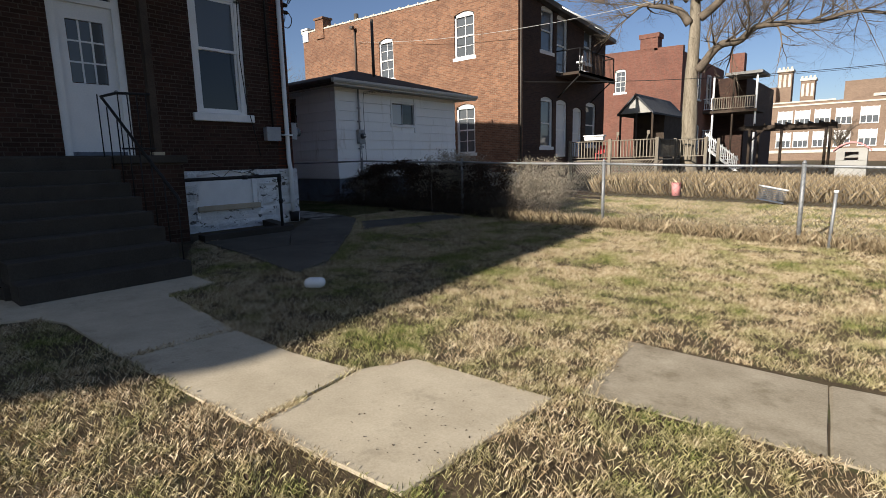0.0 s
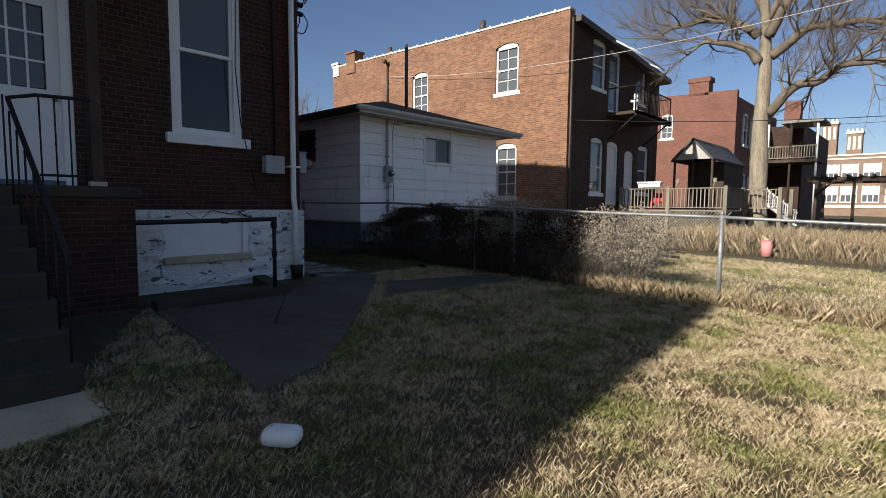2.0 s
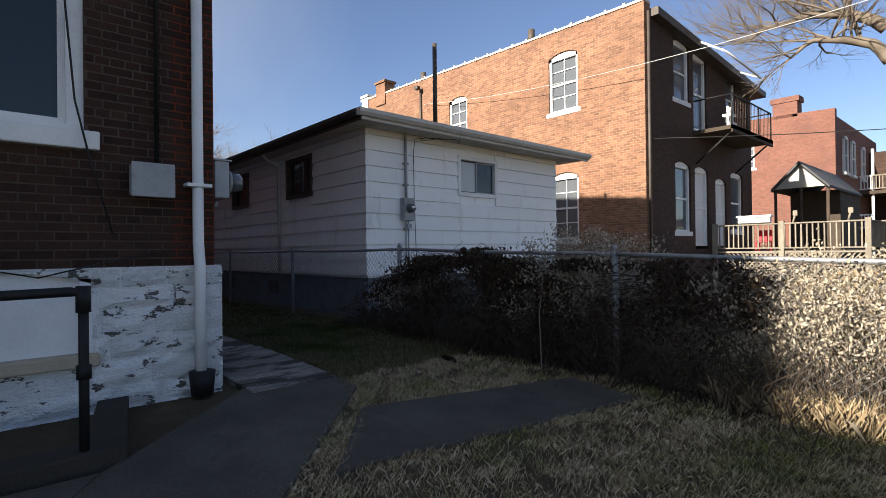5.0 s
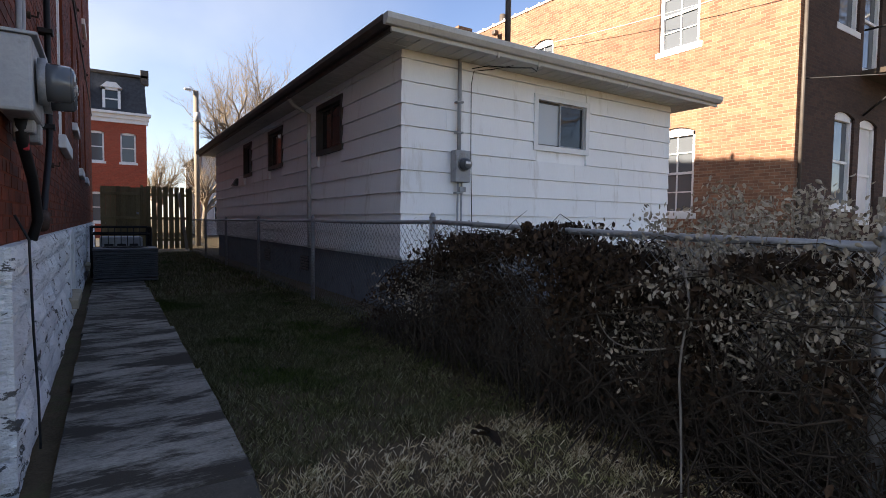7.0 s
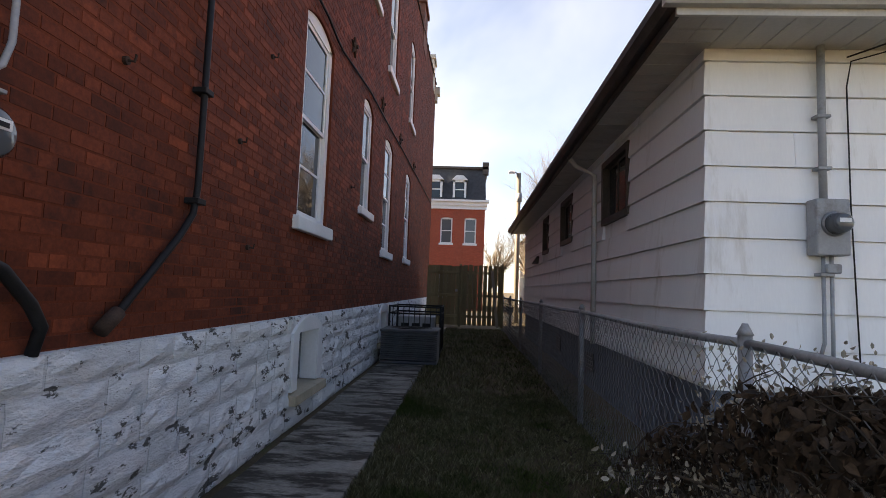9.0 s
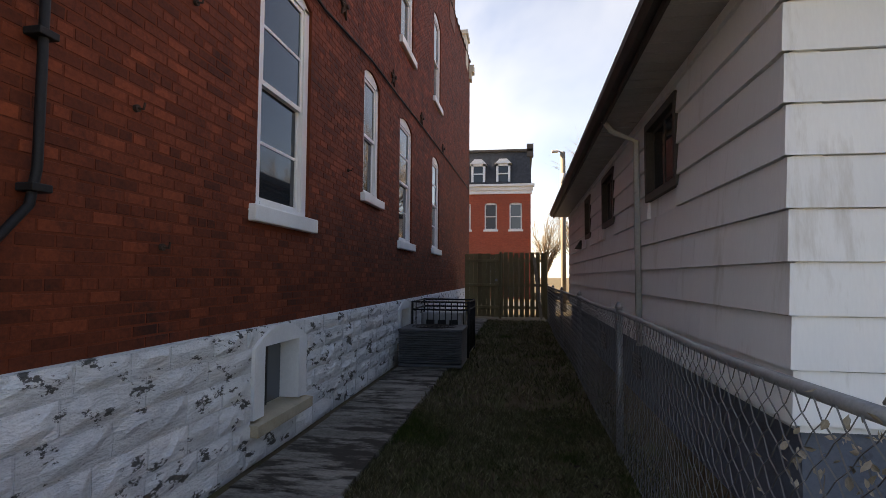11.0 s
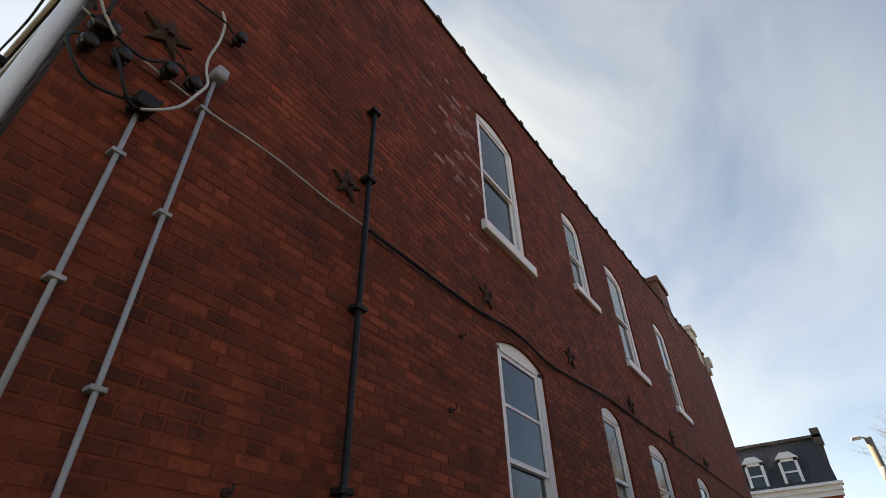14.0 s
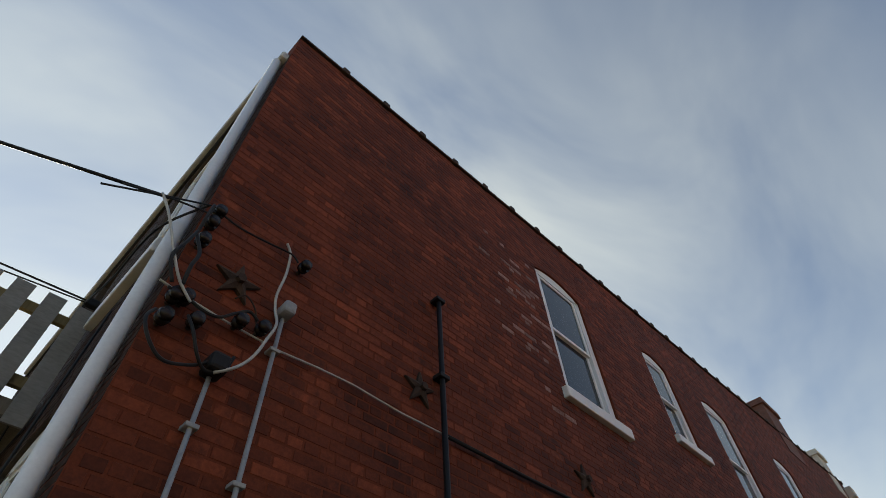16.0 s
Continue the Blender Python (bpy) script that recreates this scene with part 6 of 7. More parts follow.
def insulator(x, z):
    e = thing("insulator", wall_pose(x, z), "dark porcelain insulator screwed to the brick", "insulator", "insulators on the wall")
    b = bmesh.new()
    disc(b, (0, -0.01, 0), (0, 1, 0), 0.014, 0.05, 8)
    part("screw", b, "rust", e)
    b = bmesh.new()
    disc(b, (0, 0.035, 0), (0, 1, 0), 0.036, 0.030, 14, 0.04)
    disc(b, (0, 0.064, 0), (0, 1, 0), 0.026, 0.022, 14)
    disc(b, (0, 0.086, 0), (0, 1, 0), 0.040, 0.024, 14, 0.032)
    part("spool", b, "porcelain", e, "", True)
    return e


INS = [(-10.06, 5.32), (-10.05, 5.20), (-10.05, 5.04), (-10.05, 4.60), (-10.05, 4.46), (-10.10, 4.62), (-10.19, 4.52), (-10.40, 4.65), (-10.53, 4.68), (-10.68, 5.31)]
for x, z in INS:
    insulator(x, z)
drop = thing("service_wires", wall_pose(0.05, 0), "tangle of black and white service wires on the wall", "cable")
def hang(pts, r=0.008, mat="cable"):
    """A slack wire through the points, smoothed."""
    p = [Vector(q) for q in pts]
    out = []
    for i in range(len(p) - 1):
        a, b, c, d = p[max(i - 1, 0)], p[i], p[i + 1], p[min(i + 2, len(p) - 1)]
        for k in range(6):
            t = k / 6
            out.append(0.5 * ((2 * b) + (c - a) * t + (2 * a - 5 * b + 4 * c - d) * t * t + (3 * b - a - 3 * c + d) * t ** 3))
    out.append(p[-1])
    return bar(drop, "wire", out, r, mat, 5)


hang([(-10.05, 0.10, 4.45), (-10.02, 0.15, 4.34), (-10.08, 0.16, 4.23), (-10.17, 0.14, 4.19), (-10.30, 0.10, 4.26), (-10.37, 0.08, 4.33)], 0.009)
hang([(-10.19, 0.10, 4.50), (-10.23, 0.14, 4.40), (-10.29, 0.13, 4.30), (-10.36, 0.09, 4.27), (-10.44, 0.10, 4.30), (-10.47, 0.10, 4.40)], 0.009)
hang([(-10.05, 0.10, 4.60), (-10.14, 0.09, 4.61), (-10.24, 0.10, 4.57), (-10.33, 0.10, 4.58), (-10.40, 0.10, 4.65), (-10.47, 0.10, 4.71), (-10.53, 0.10, 4.68)], 0.009)
hang([(-10.05, 0.10, 5.02), (-10.10, 0.14, 4.86), (-10.09, 0.15, 4.74), (-10.10, 0.12, 4.64)], 0.011)
hang([(-10.05, 0.10, 5.05), (-10.02, 0.15, 4.88), (-9.99, 0.15, 4.74), (-10.05, 0.12, 4.62)], 0.010)
hang([(-10.06, 0.11, 5.30), (-10.05, 0.13, 5.16), (-10.05, 0.10, 5.04)], 0.010)
hang([(-10.06, 0.08, 5.32), (-10.25, 0.06, 5.31), (-10.44, 0.06, 5.33), (-10.62, 0.06, 5.36), (-10.68, 0.07, 5.31)], 0.007)
hang([(-9.80, 0.10, 5.16), (-9.86, 0.13, 5.04), (-9.92, 0.14, 4.92), (-10.00, 0.14, 4.76), (-10.08, 0.12, 4.65), (-10.17, 0.11, 4.57)], 0.008, "pale_cable")
hang([(-10.40, 0.10, 4.27), (-10.48, 0.14, 4.32), (-10.55, 0.13, 4.43), (-10.60, 0.11, 4.58), (-10.64, 0.09, 4.73), (-10.62, 0.06, 4.86), (-10.61, 0.05, 4.98), (-10.63, 0.05, 5.18), (-10.62, 0.05, 5.36), (-10.58, 0.05, 5.44)], 0.009, "pale_cable")
hang([(-10.39, 0.04, 4.80), (-10.44, 0.06, 4.84), (-10.52, 0.05, 4.78), (-10.56, 0.04, 4.64)], 0.005, "rust")
hang([(-10.06, 0.10, 5.30), (-9.80, 0.10, 5.14), (-9.55, 0.10, 4.98)], 0.006)
hang([(-10.05, 0.10, 5.22), (-9.85, 0.10, 5.16), (-9.62, 0.10, 5.06)], 0.006)
hang([(-9.9, 4.22 - HY - 0.012, 6.10), (-9.91, -1.2, 5.62), (-9.90, -0.3, 5.30), (-10.04, 0.09, 5.30)], 0.008)
hang([(-9.9, 4.22 - HY - 0.012, 6.12), (-9.93, -2.25, 5.4), (-9.95, -2.15, 4.7)], 0.008)
hang([(-10.01, 0.04, 4.67), (-10.14, 0.03, 4.66), (-10.36, 0.03, 4.64), (-10.62, 0.03, 4.63)], 0.007, "pale_cable")
wall_cable = thing("wall_cable", wall_pose(0, 0), "thin cable stapled along the brick wall", "cable")
bar(wall_cable, "run", [(-10.62, 0.02, 4.63), (-10.95, 0.02, 4.66), (-11.2, 0.02, 4.67), (-11.6, 0.02, 4.65), (-12.02, 0.03, 4.65)], 0.007, "pale_cable", 5)
bar(wall_cable, "run", [(-12.02, 0.03, 4.65), (-12.9, 0.025, 4.66), (-13.5, 0.02, 4.68), (-13.9, 0.02, 4.72), (-14.2, 0.03, 4.75), (-14.56, 0.03, 4.75), (-15.0, 0.03, 4.69), (-15.3, 0.02, 4.70), (-17.1, 0.02, 4.88), (-18.6, 0.02, 4.92), (-21, 0.02, 5.02), (-25, 0.02, 5.15), (-30.8, 0.02, 5.3)], 0.016, "black", 5)

# the pair of electric meters at the corner, with their black pipe
meters = thing("electric_meters", wall_pose(-10.25, 2.11), "grey twin electric meters with glass domes on red brick", "electric meter")
b = bmesh.new()
soft_box(b, -0.26, 0.24, 0.0, 0.13, -0.16, 0.17, 0.015)
soft_box(b, -0.27, -0.14, 0.01, 0.12, -0.25, -0.15, 0.01)
soft_box(b, -0.28, 0.25, -0.004, 0.15, 0.17, 0.185, 0.004)
part("box", b, "grey_box", meters)
for sx in (-0.13, 0.11):
    b = bmesh.new()
    disc(b, (sx, 0.14, 0.0), (0, 1, 0), 0.105, 0.03, 24)
    part("ring", b, "metal", meters, "", True)
    b = bmesh.new()
    disc(b, (sx, 0.17, 0.0), (0, 1, 0), 0.088, 0.09, 24, 0.083)
    disc(b, (sx, 0.26, 0.0), (0, 1, 0), 0.083, 0.014, 24, 0.068)
    d = part("dome", b, "pane_light", meters, "clouded glass dome", True)
    b = bmesh.new()
    box(b, sx - 0.045, sx + 0.045, 0.262, 0.279, 0.01, 0.045)
    part("dial_plate", b, "white", d)
    b = bmesh.new()
    box(b, sx - 0.03, sx + 0.03, 0.28, 0.283, 0.018, 0.034)
    part("digits", b, "black", d)
b = bmesh.new()
soft_box(b, -0.10, 0.0, 0.03, 0.11, -0.22, -0.155, 0.01)
part("fitting", b, "grey_box", meters)
b = bmesh.new()
soft_box(b, -0.062, -0.04, 0.06, 0.085, -0.30, -0.215, 0.006)
part("seal_tag", b, "red", meters, "red plastic seal tag")
bar(meters, "conduit", [(-0.11, 0.05, 0.17), (-0.11, 0.052, 0.45)], 0.0125, "grey_box", 8)
bar(meters, "pipe", [(0.0, 0.06, -0.16), (-0.05, 0.06, -0.27), (-0.20, 0.06, -0.33), (-0.42, 0.06, -0.42), (-0.56, 0.06, -0.55), (-0.62, 0.06, -0.64), (-0.62, 0.03, -0.75)], 0.026, "black", 8)
ground_wire = thing("ground_wire", wall_pose(-10.3, 0), "thin black earth wire down the whitewashed stone", "cable")
bar(ground_wire, "wire", [(0, 0.02, 1.5), (0.02, 0.075, 1.38), (0.0, 0.08, 0.95), (-0.03, 0.09, 0.6), (0.05, 0.1, 0.36)], 0.006, "cable", 5)
for x, z in ((-12.6, 2.72), (-11.3, 2.75), (-13.1, 3.6), (-12.85, 1.95), (-13.3, 4.3), (-16.2, 3.1)):
    b_ = thing("wall_hook", wall_pose(x, z), "small rusty iron hook in the brick", "hook", "hooks in the wall")
    b = bmesh.new()
    disc(b, (0, -0.005, 0), (0, 1, 0), 0.022, 0.02, 10)
    tube(b, [(0, 0.01, 0.0), (0, 0.05, -0.005), (0, 0.055, 0.03)], 0.007, 5)
    part("hook", b, "rust", b_)

# ---- air conditioner, its cage and window wells ----
ac = thing("air_conditioner", pose(-18.62, 7.14, ground_z(-18, 7) + 0.03) @ Matrix.Diagonal((1, 1.02, 0.84, 1)), "charcoal louvred air-conditioning condenser on the walk", "air conditioner")
b = bmesh.new()
soft_box(b, -0.42, 0.42, -0.50, 0.50, 0.0, 0.06, 0.015)
part("base", b, "ac_dark", ac)
b = bmesh.new()
soft_box(b, -0.40, 0.40, -0.48, 0.48, 0.06, 0.66, 0.12)
part("core", b, "black", ac)
for k in range(14):
    b = bmesh.new()
    z = 0.08 + k * 0.042
    soft_box(b, -0.42, 0.42, -0.50, 0.50, z, z + (0.030 if k % 4 else 0.036), 0.012)
    part("louvre", b, "ac_dark", ac)
b = bmesh.new()
soft_box(b, -0.43, 0.43, -0.51, 0.51, 0.66, 0.72, 0.02)
part("lid", b, "ac_dark", ac)
b = bmesh.new()
for k in range(6):
    r = 0.06 + k * 0.06
    tube(b, [(r * math.cos(a * math.pi / 10), r * math.sin(a * math.pi / 10), 0.73) for a in range(21)], 0.006, 4)
part("grille", b, "black", ac)
cage = thing("security_cage", pose(-20.1, 7.10, ground_z(-20, 7)), "black iron bar cage round a second condenser", "cage")
for x in (-0.6, 0.6):
    for y in (-0.52, 0.52):
        bar(cage, "post", [(x, y, 0), (x, y, 1.02)], 0.025, "black", 4)
for z in (0.06, 0.86, 1.0):
    bar(cage, "rail", [(-0.6, -0.52, z), (0.6, -0.52, z), (0.6, 0.52, z), (-0.6, 0.52, z), (-0.6, -0.52, z)], 0.018, "black", 4)
for k in range(9):
    y = -0.45 + k * 0.11
    bar(cage, "bar", [(0.6, y, 0.06), (0.6, y, 1.0)], 0.011, "black", 4)
    bar(cage, "bar", [(-0.5 + k * 0.125, 0.52, 0.06), (-0.5 + k * 0.125, 0.52, 1.0)], 0.011, "black", 4)
ac2 = thing("air_conditioner", pose(-20.1, 7.10, ground_z(-20, 7)), "pale grey condenser inside the iron cage", "air conditioner")
b = bmesh.new()
soft_box(b, -0.38, 0.38, -0.38, 0.38, 0.02, 0.8, 0.03)
part("body", b, "grey_box", ac2)
for k in range(3):
    b = bmesh.new()
    soft_box(b, 0.375, 0.39, -0.3 + k * 0.22, -0.14 + k * 0.22, 0.12, 0.66, 0.01)
    part("grille", b, "black", ac2)
vent = thing("dryer_vent", pose(-22.6, GY - 0.015, 2.45), "dark dryer vent hood on the white siding", "vent")
b = bmesh.new()
hexa(b, [(-0.1, -0.16, 0), (0.1, -0.16, 0), (0.1, 0, 0), (-0.1, 0, 0), (-0.1, -0.04, 0.2), (0.1, -0.04, 0.2), (0.1, 0, 0.2), (-0.1, 0, 0.2)])
part("hood", b, "frame_dark", vent)
for x in (-16.9, -19.6):
    cw = thing("crawl_vent", pose(x, GY + 0.045, 0.55), "dark crawl-space vent in the block foundation", "vent", "crawl-space vents")
    b = bmesh.new()
    box(b, -0.22, 0.22, -0.012, 0.0, 0, 0.28)
    part("backing", b, "black", cw)
    for k in range(5):
        b = bmesh.new()
        box(b, -0.22, 0.22, -0.03, -0.012, 0.02 + k * 0.055, 0.05 + k * 0.055)
        part("slat", b, "frame_dark", cw)

# ---- roof furniture over the alley wall ----
for x, h, lab in ((-19.5, 0.42, "pale metal"), (-20.3, 0.36, "dark")):
    v = thing("roof_vent", pose(x, HY - 0.25, alley_top(x) + 0.02), "short %s roof vent behind the parapet" % lab, "roof vent")
    bar(v, "pipe", [(0, 0, -0.6), (0, 0, h)], 0.09, "fascia" if h > 0.4 else "frame_dark", 10)
    b = bmesh.new()
    disc(b, (0, 0, h), (0, 0, 1), 0.14, 0.07, 12, 0.06)
    part("cap", b, "fascia" if h > 0.4 else "frame_dark", v, "", True)

# ---- upper back porch: grey pickets against the sky ----
porch = thing("upper_porch", pose(0, 0, 0), "upper wooden back porch with grey weathered pickets", "porch", "", "structure")
b = bmesh.new()
box(b, -9.98, -8.2, 0.6, 4.33, 4.90, 5.02)
part("floor", b, "deck_wood", porch)
for y in (4.22, 0.75):
    b = bmesh.new()
    soft_box(b, -8.34, -8.22, y - 0.06, y + 0.06, 4.9, 6.0, 0.01)
    part("post", b, "grey_wood", porch)
for z in (5.12, 5.72):
    b = bmesh.new()
    soft_box(b, -9.95, -8.25, 4.28, 4.33, z, z + 0.09, 0.006)
    part("rail", b, "fence_wood", porch)
    b = bmesh.new()
    soft_box(b, -8.29, -8.25, 0.7, 4.2, z, z + 0.09, 0.006)
    part("rail", b, "fence_wood", porch)
for k in range(7):
    b = bmesh.new()
    x = -9.97 + k * 0.24
    prism(b, [(x, 4.335), (x + 0.145, 4.335), (x + 0.145, 4.36), (x, 4.36)], 4.84, 5.93)
    part("picket", b, "grey_wood", porch)
for k in range(19):
    b = bmesh.new()
    y = 0.75 + k * 0.185
    prism(b, [(-8.25, y), (-8.225, y), (-8.225, y + 0.135), (-8.25, y + 0.135)], 4.84, 5.93)
    part("picket", b, "grey_wood", porch)
overhead("service_drop", (-9.79, HY + 0.10, 5.17), (11.0, -5.0, 11.0), 0.3, 0.011, "twisted black service cable from the house corner")
overhead("phone_line", (-9.9, 4.22, 6.12), (10.0, 0.5, 8.5), 0.15, 0.009, "black telephone line from the house corner")
overhead("phone_line", (-9.9, 4.22, 6.10), (10.0, 0.7, 7.3), 0.15, 0.007, "black telephone line from the house corner")
overhead("service_drop", (-21.9, 18.84, 7.6), (9.0, 17.5, 8.2), 1.5, 0.008, "pale service cable across the yards", "pale_cable")
overhead("phone_line", (-12.3, 19.2, 4.6), (12.0, 33.0, 6.5), 0.9, 0.012, "black telephone line over the far yards")
overhead("phone_line", (-8.5, 46.2, 7.2), (22.0, 48.0, 9.5), 0.9, 0.014, "black line over the far yards")
clamp = thing("cable_clamp", pose(-9.95, 4.22, 6.11), "black wedge clamp holding the telephone lines at the porch", "cable clamp")
b = bmesh.new()
soft_box(b, -0.02, 0.10, -0.035, 0.035, -0.04, 0.04, 0.015)
part("body", b, "black", clamp)
bar(clamp, "bracket", [(-0.05, 0, 0.0), (0.0, 0, 0.0)], 0.012, "rust", 6)
mast = thing("service_mast", pose(-22.2, 18.75, 0), "dark service mast on the orange brick wall", "mast")
bar(mast, "pipe", [(0, 0.15, 5.6), (0, 0.15, 8.3)], 0.05, "frame_dark", 8)
b = bmesh.new()
soft_box(b, -0.1, 0.1, -0.12, 0.08, 8.25, 8.42, 0.04)
part("weatherhead", b, "frame_dark", mast)


# ---- bare trees ----
def grow(v, f, rnd, start, way, length, radius, depth, rise=0.0, sides=None, spread=0.75, kids=(3, 5), keep=0.62):
    """A branch of tapering rings with side branches; appends to v and f."""
    n = max(3, min(7, int(length / 0.35)))
    sides = sides or (8 if radius > 0.12 else 4 if radius > 0.03 else 3)
    p, d = Vector(start), Vector(way).normalized()
    ring0, spots = None, []
    a = d.orthogonal().normalized()
    for k in range(n + 1):
        r = radius * (1 - 0.72 * k / n)
        a = (a - d * a.dot(d)).normalized()
        c = d.cross(a)
        i = len(v)
        for s in range(sides):
            t = 2 * math.pi * s / sides
            v.append(tuple(p + a * (r * math.cos(t)) + c * (r * math.sin(t))))
        if ring0 is not None:
            for s in range(sides):
                f.append((ring0 + s, ring0 + (s + 1) % sides, i + (s + 1) % sides, i + s))
        ring0 = i
        spots.append((p.copy(), d.copy(), r))
        d = (d + Vector((rnd.gauss(0, 0.13), rnd.gauss(0, 0.13), rnd.gauss(0, 0.10) + rise))).normalized()
        p = p + d * (length / n)
    if depth > 0:
        for k in range(rnd.randint(*kids)):
            q, qd, qr = spots[min(n, 1 + int((k + rnd.random()) * n / kids[1]))]
            side = Vector((rnd.gauss(0, 1), rnd.gauss(0, 1), rnd.gauss(0.1, 0.7)))
            side = (side - qd * side.dot(qd)).normalized()
            grow(v, f, rnd, q, qd + side * rnd.uniform(spread * 0.6, spread * 1.3), length * rnd.uniform(keep * 0.75, keep * 1.1), min(qr * 0.75, radius * 0.55), depth - 1, rise, None, spread, kids, keep)
        q, qd, qr = spots[-1]
        grow(v, f, rnd, q, qd, length * keep, max(qr, radius * 0.28), depth - 1, rise, None, spread, kids, keep)


def limb(v, f, pts, r0, r1, sides=9):
    b = bmesh.new()
    tube(b, pts, r0, sides, r1)
    i = len(v)
    b.verts.index_update()
    v.extend(tuple(q.co) for q in b.verts)
    f.extend(tuple(i + q.index for q in face.verts) for face in b.faces)
    b.free()


def mesh_part(name, v, f, mat, parent, kind="", smooth=True):
    me = bpy.data.meshes.new(name)
    me.from_pydata(v, [], f)
    me.materials.append(M[mat])
    if smooth:
        me.polygons.foreach_set("use_smooth", [True] * len(me.polygons))
    o = new(name, me)
    o.parent = parent
    if kind:
        o["kind"] = kind
    return o


def curve_pts(pts, n=5):
    p, out = [Vector(q) for q in pts], []
    for i in range(len(p) - 1):
        a, b, c, d = p[max(i - 1, 0)], p[i], p[i + 1], p[min(i + 2, len(p) - 1)]
        for k in range(n):
            t = k / n
            out.append(0.5 * ((2 * b) + (c - a) * t + (2 * a - 5 * b + 4 * c - d) * t * t + (3 * b - a - 3 * c + d) * t ** 3))
    return out + [p[-1]]


rnd = random.Random(41)
TX, TY = -7.87, 27.0
maple = thing("bare_maple_tree", pose(TX, TY, ground_z(TX, TY)), "huge bare tree with pale ridged bark and drooping limbs", "tree")
v, f = [], []
trunk = curve_pts([(0.0, 0, -0.2), (0.02, 0, 0.5), (0.0, 0, 2.0), (-0.05, 0, 4.5), (0.0, 0, 6.2), (-0.05, 0.1, 8.2), (-0.25, 0.1, 10.5), (-0.5, 0.3, 13.5), (-0.4, 0.4, 17)], 5)
b = bmesh.new()
tube(b, trunk, 0.43, 18, 0.07)
for q in b.verts:
    hgt = q.co.z
    ang = math.atan2(q.co.y, q.co.x)
    k = 1 + 0.14 * noise.noise((math.cos(ang) * 2, math.sin(ang) * 2, hgt * 0.8)) + (0.35 * max(0, 0.6 - hgt) if hgt < 0.6 else 0)
    q.co.x, q.co.y = q.co.x * k, q.co.y * k
part("trunk", b, "bark", maple, "", True)
MAPLE = [
    [(0.25, 0, 5.1), (0.9, -0.2, 5.75), (1.8, -0.4, 6.1), (2.95, -0.7, 6.5), (4.4, -1.0, 6.25), (6.2, -1.2, 6.4), (8.2, -1.3, 5.9)],
    [(0.2, 0, 7.4), (1.0, 0.1, 8.0), (2.2, 0.2, 8.35), (3.6, 0.1, 8.0), (5.2, 0, 7.3), (6.5, -0.1, 7.2)],
    [(0.1, -0.1, 8.2), (0.9, -0.6, 9.4), (2.2, -1.0, 10.6), (3.8, -1.5, 11.4), (5.6, -2, 11.6)],
    [(0.0, 0.2, 9.0), (0.6, 0.8, 10.8), (1.3, 1.4, 13.0), (2.2, 1.8, 15.5)],
    [(-0.3, 0, 8.3), (-1.0, -0.2, 8.9), (-2.2, -0.4, 9.4), (-3.5, -0.6, 9.1), (-4.6, -0.9, 8.9)],
    [(-0.2, -0.1, 7.2), (-0.8, -0.5, 7.9), (-1.9, -0.9, 8.2), (-2.7, -1.2, 7.7)],
    [(-0.2, 0.1, 9.3), (-1.1, 0.3, 11.2), (-2.4, 0.5, 12.6), (-3.6, 0.6, 14.0)],
    [(-0.1, 0, 9.9), (0.3, -0.9, 11.9), (1.6, -1.6, 13.6), (3.4, -2.0, 14.6)],
]
for pts in MAPLE:
    pts = curve_pts(pts, 4)
    r0 = 0.21 if pts[0].z < 9 else 0.15
    pts = [q + Vector((noise.noise((q.z * 1.3, q.x, 1)), noise.noise((q.x * 1.3, q.z, 5)), noise.noise((q.x * 1.1, q.y, 9)))) * 0.22 * min(1, k / 4) for k, q in enumerate(pts)]
    limb(v, f, pts, r0, 0.035)
    for k in range(4, len(pts)):
        q = pts[k]
        d = (q - pts[k - 1]).normalized()
        for s in range(rnd.choice((1, 2, 2)) if k < len(pts) - 1 else 3):
            side = Vector((rnd.gauss(0, 1), rnd.gauss(0, 0.8), rnd.gauss(0.45, 0.8)))
            grow(v, f, rnd, q, d * 0.6 + side * 0.7, rnd.uniform(0.9, 2.7), 0.045 * (1.25 - k / len(pts)) + 0.014, 3, 0.05, None, 0.85, (3, 5), 0.68)
mesh_part("crown", v, f, "twig", maple)

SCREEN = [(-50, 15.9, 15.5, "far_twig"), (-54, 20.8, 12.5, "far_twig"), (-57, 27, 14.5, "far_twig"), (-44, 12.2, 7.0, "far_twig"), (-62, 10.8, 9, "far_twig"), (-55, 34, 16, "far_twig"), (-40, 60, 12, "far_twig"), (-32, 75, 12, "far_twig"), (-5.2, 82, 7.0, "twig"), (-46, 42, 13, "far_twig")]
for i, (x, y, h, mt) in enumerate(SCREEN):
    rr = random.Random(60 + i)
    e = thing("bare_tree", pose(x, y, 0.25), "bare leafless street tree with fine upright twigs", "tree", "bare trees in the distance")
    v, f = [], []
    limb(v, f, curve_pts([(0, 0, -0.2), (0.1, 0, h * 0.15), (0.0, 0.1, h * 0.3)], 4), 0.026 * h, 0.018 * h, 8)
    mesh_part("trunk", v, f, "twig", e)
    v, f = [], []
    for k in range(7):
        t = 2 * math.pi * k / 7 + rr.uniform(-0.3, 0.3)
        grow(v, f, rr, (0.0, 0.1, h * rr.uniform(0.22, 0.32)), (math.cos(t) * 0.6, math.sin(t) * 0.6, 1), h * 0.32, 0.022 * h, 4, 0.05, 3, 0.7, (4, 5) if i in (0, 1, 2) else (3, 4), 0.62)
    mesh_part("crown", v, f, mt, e)

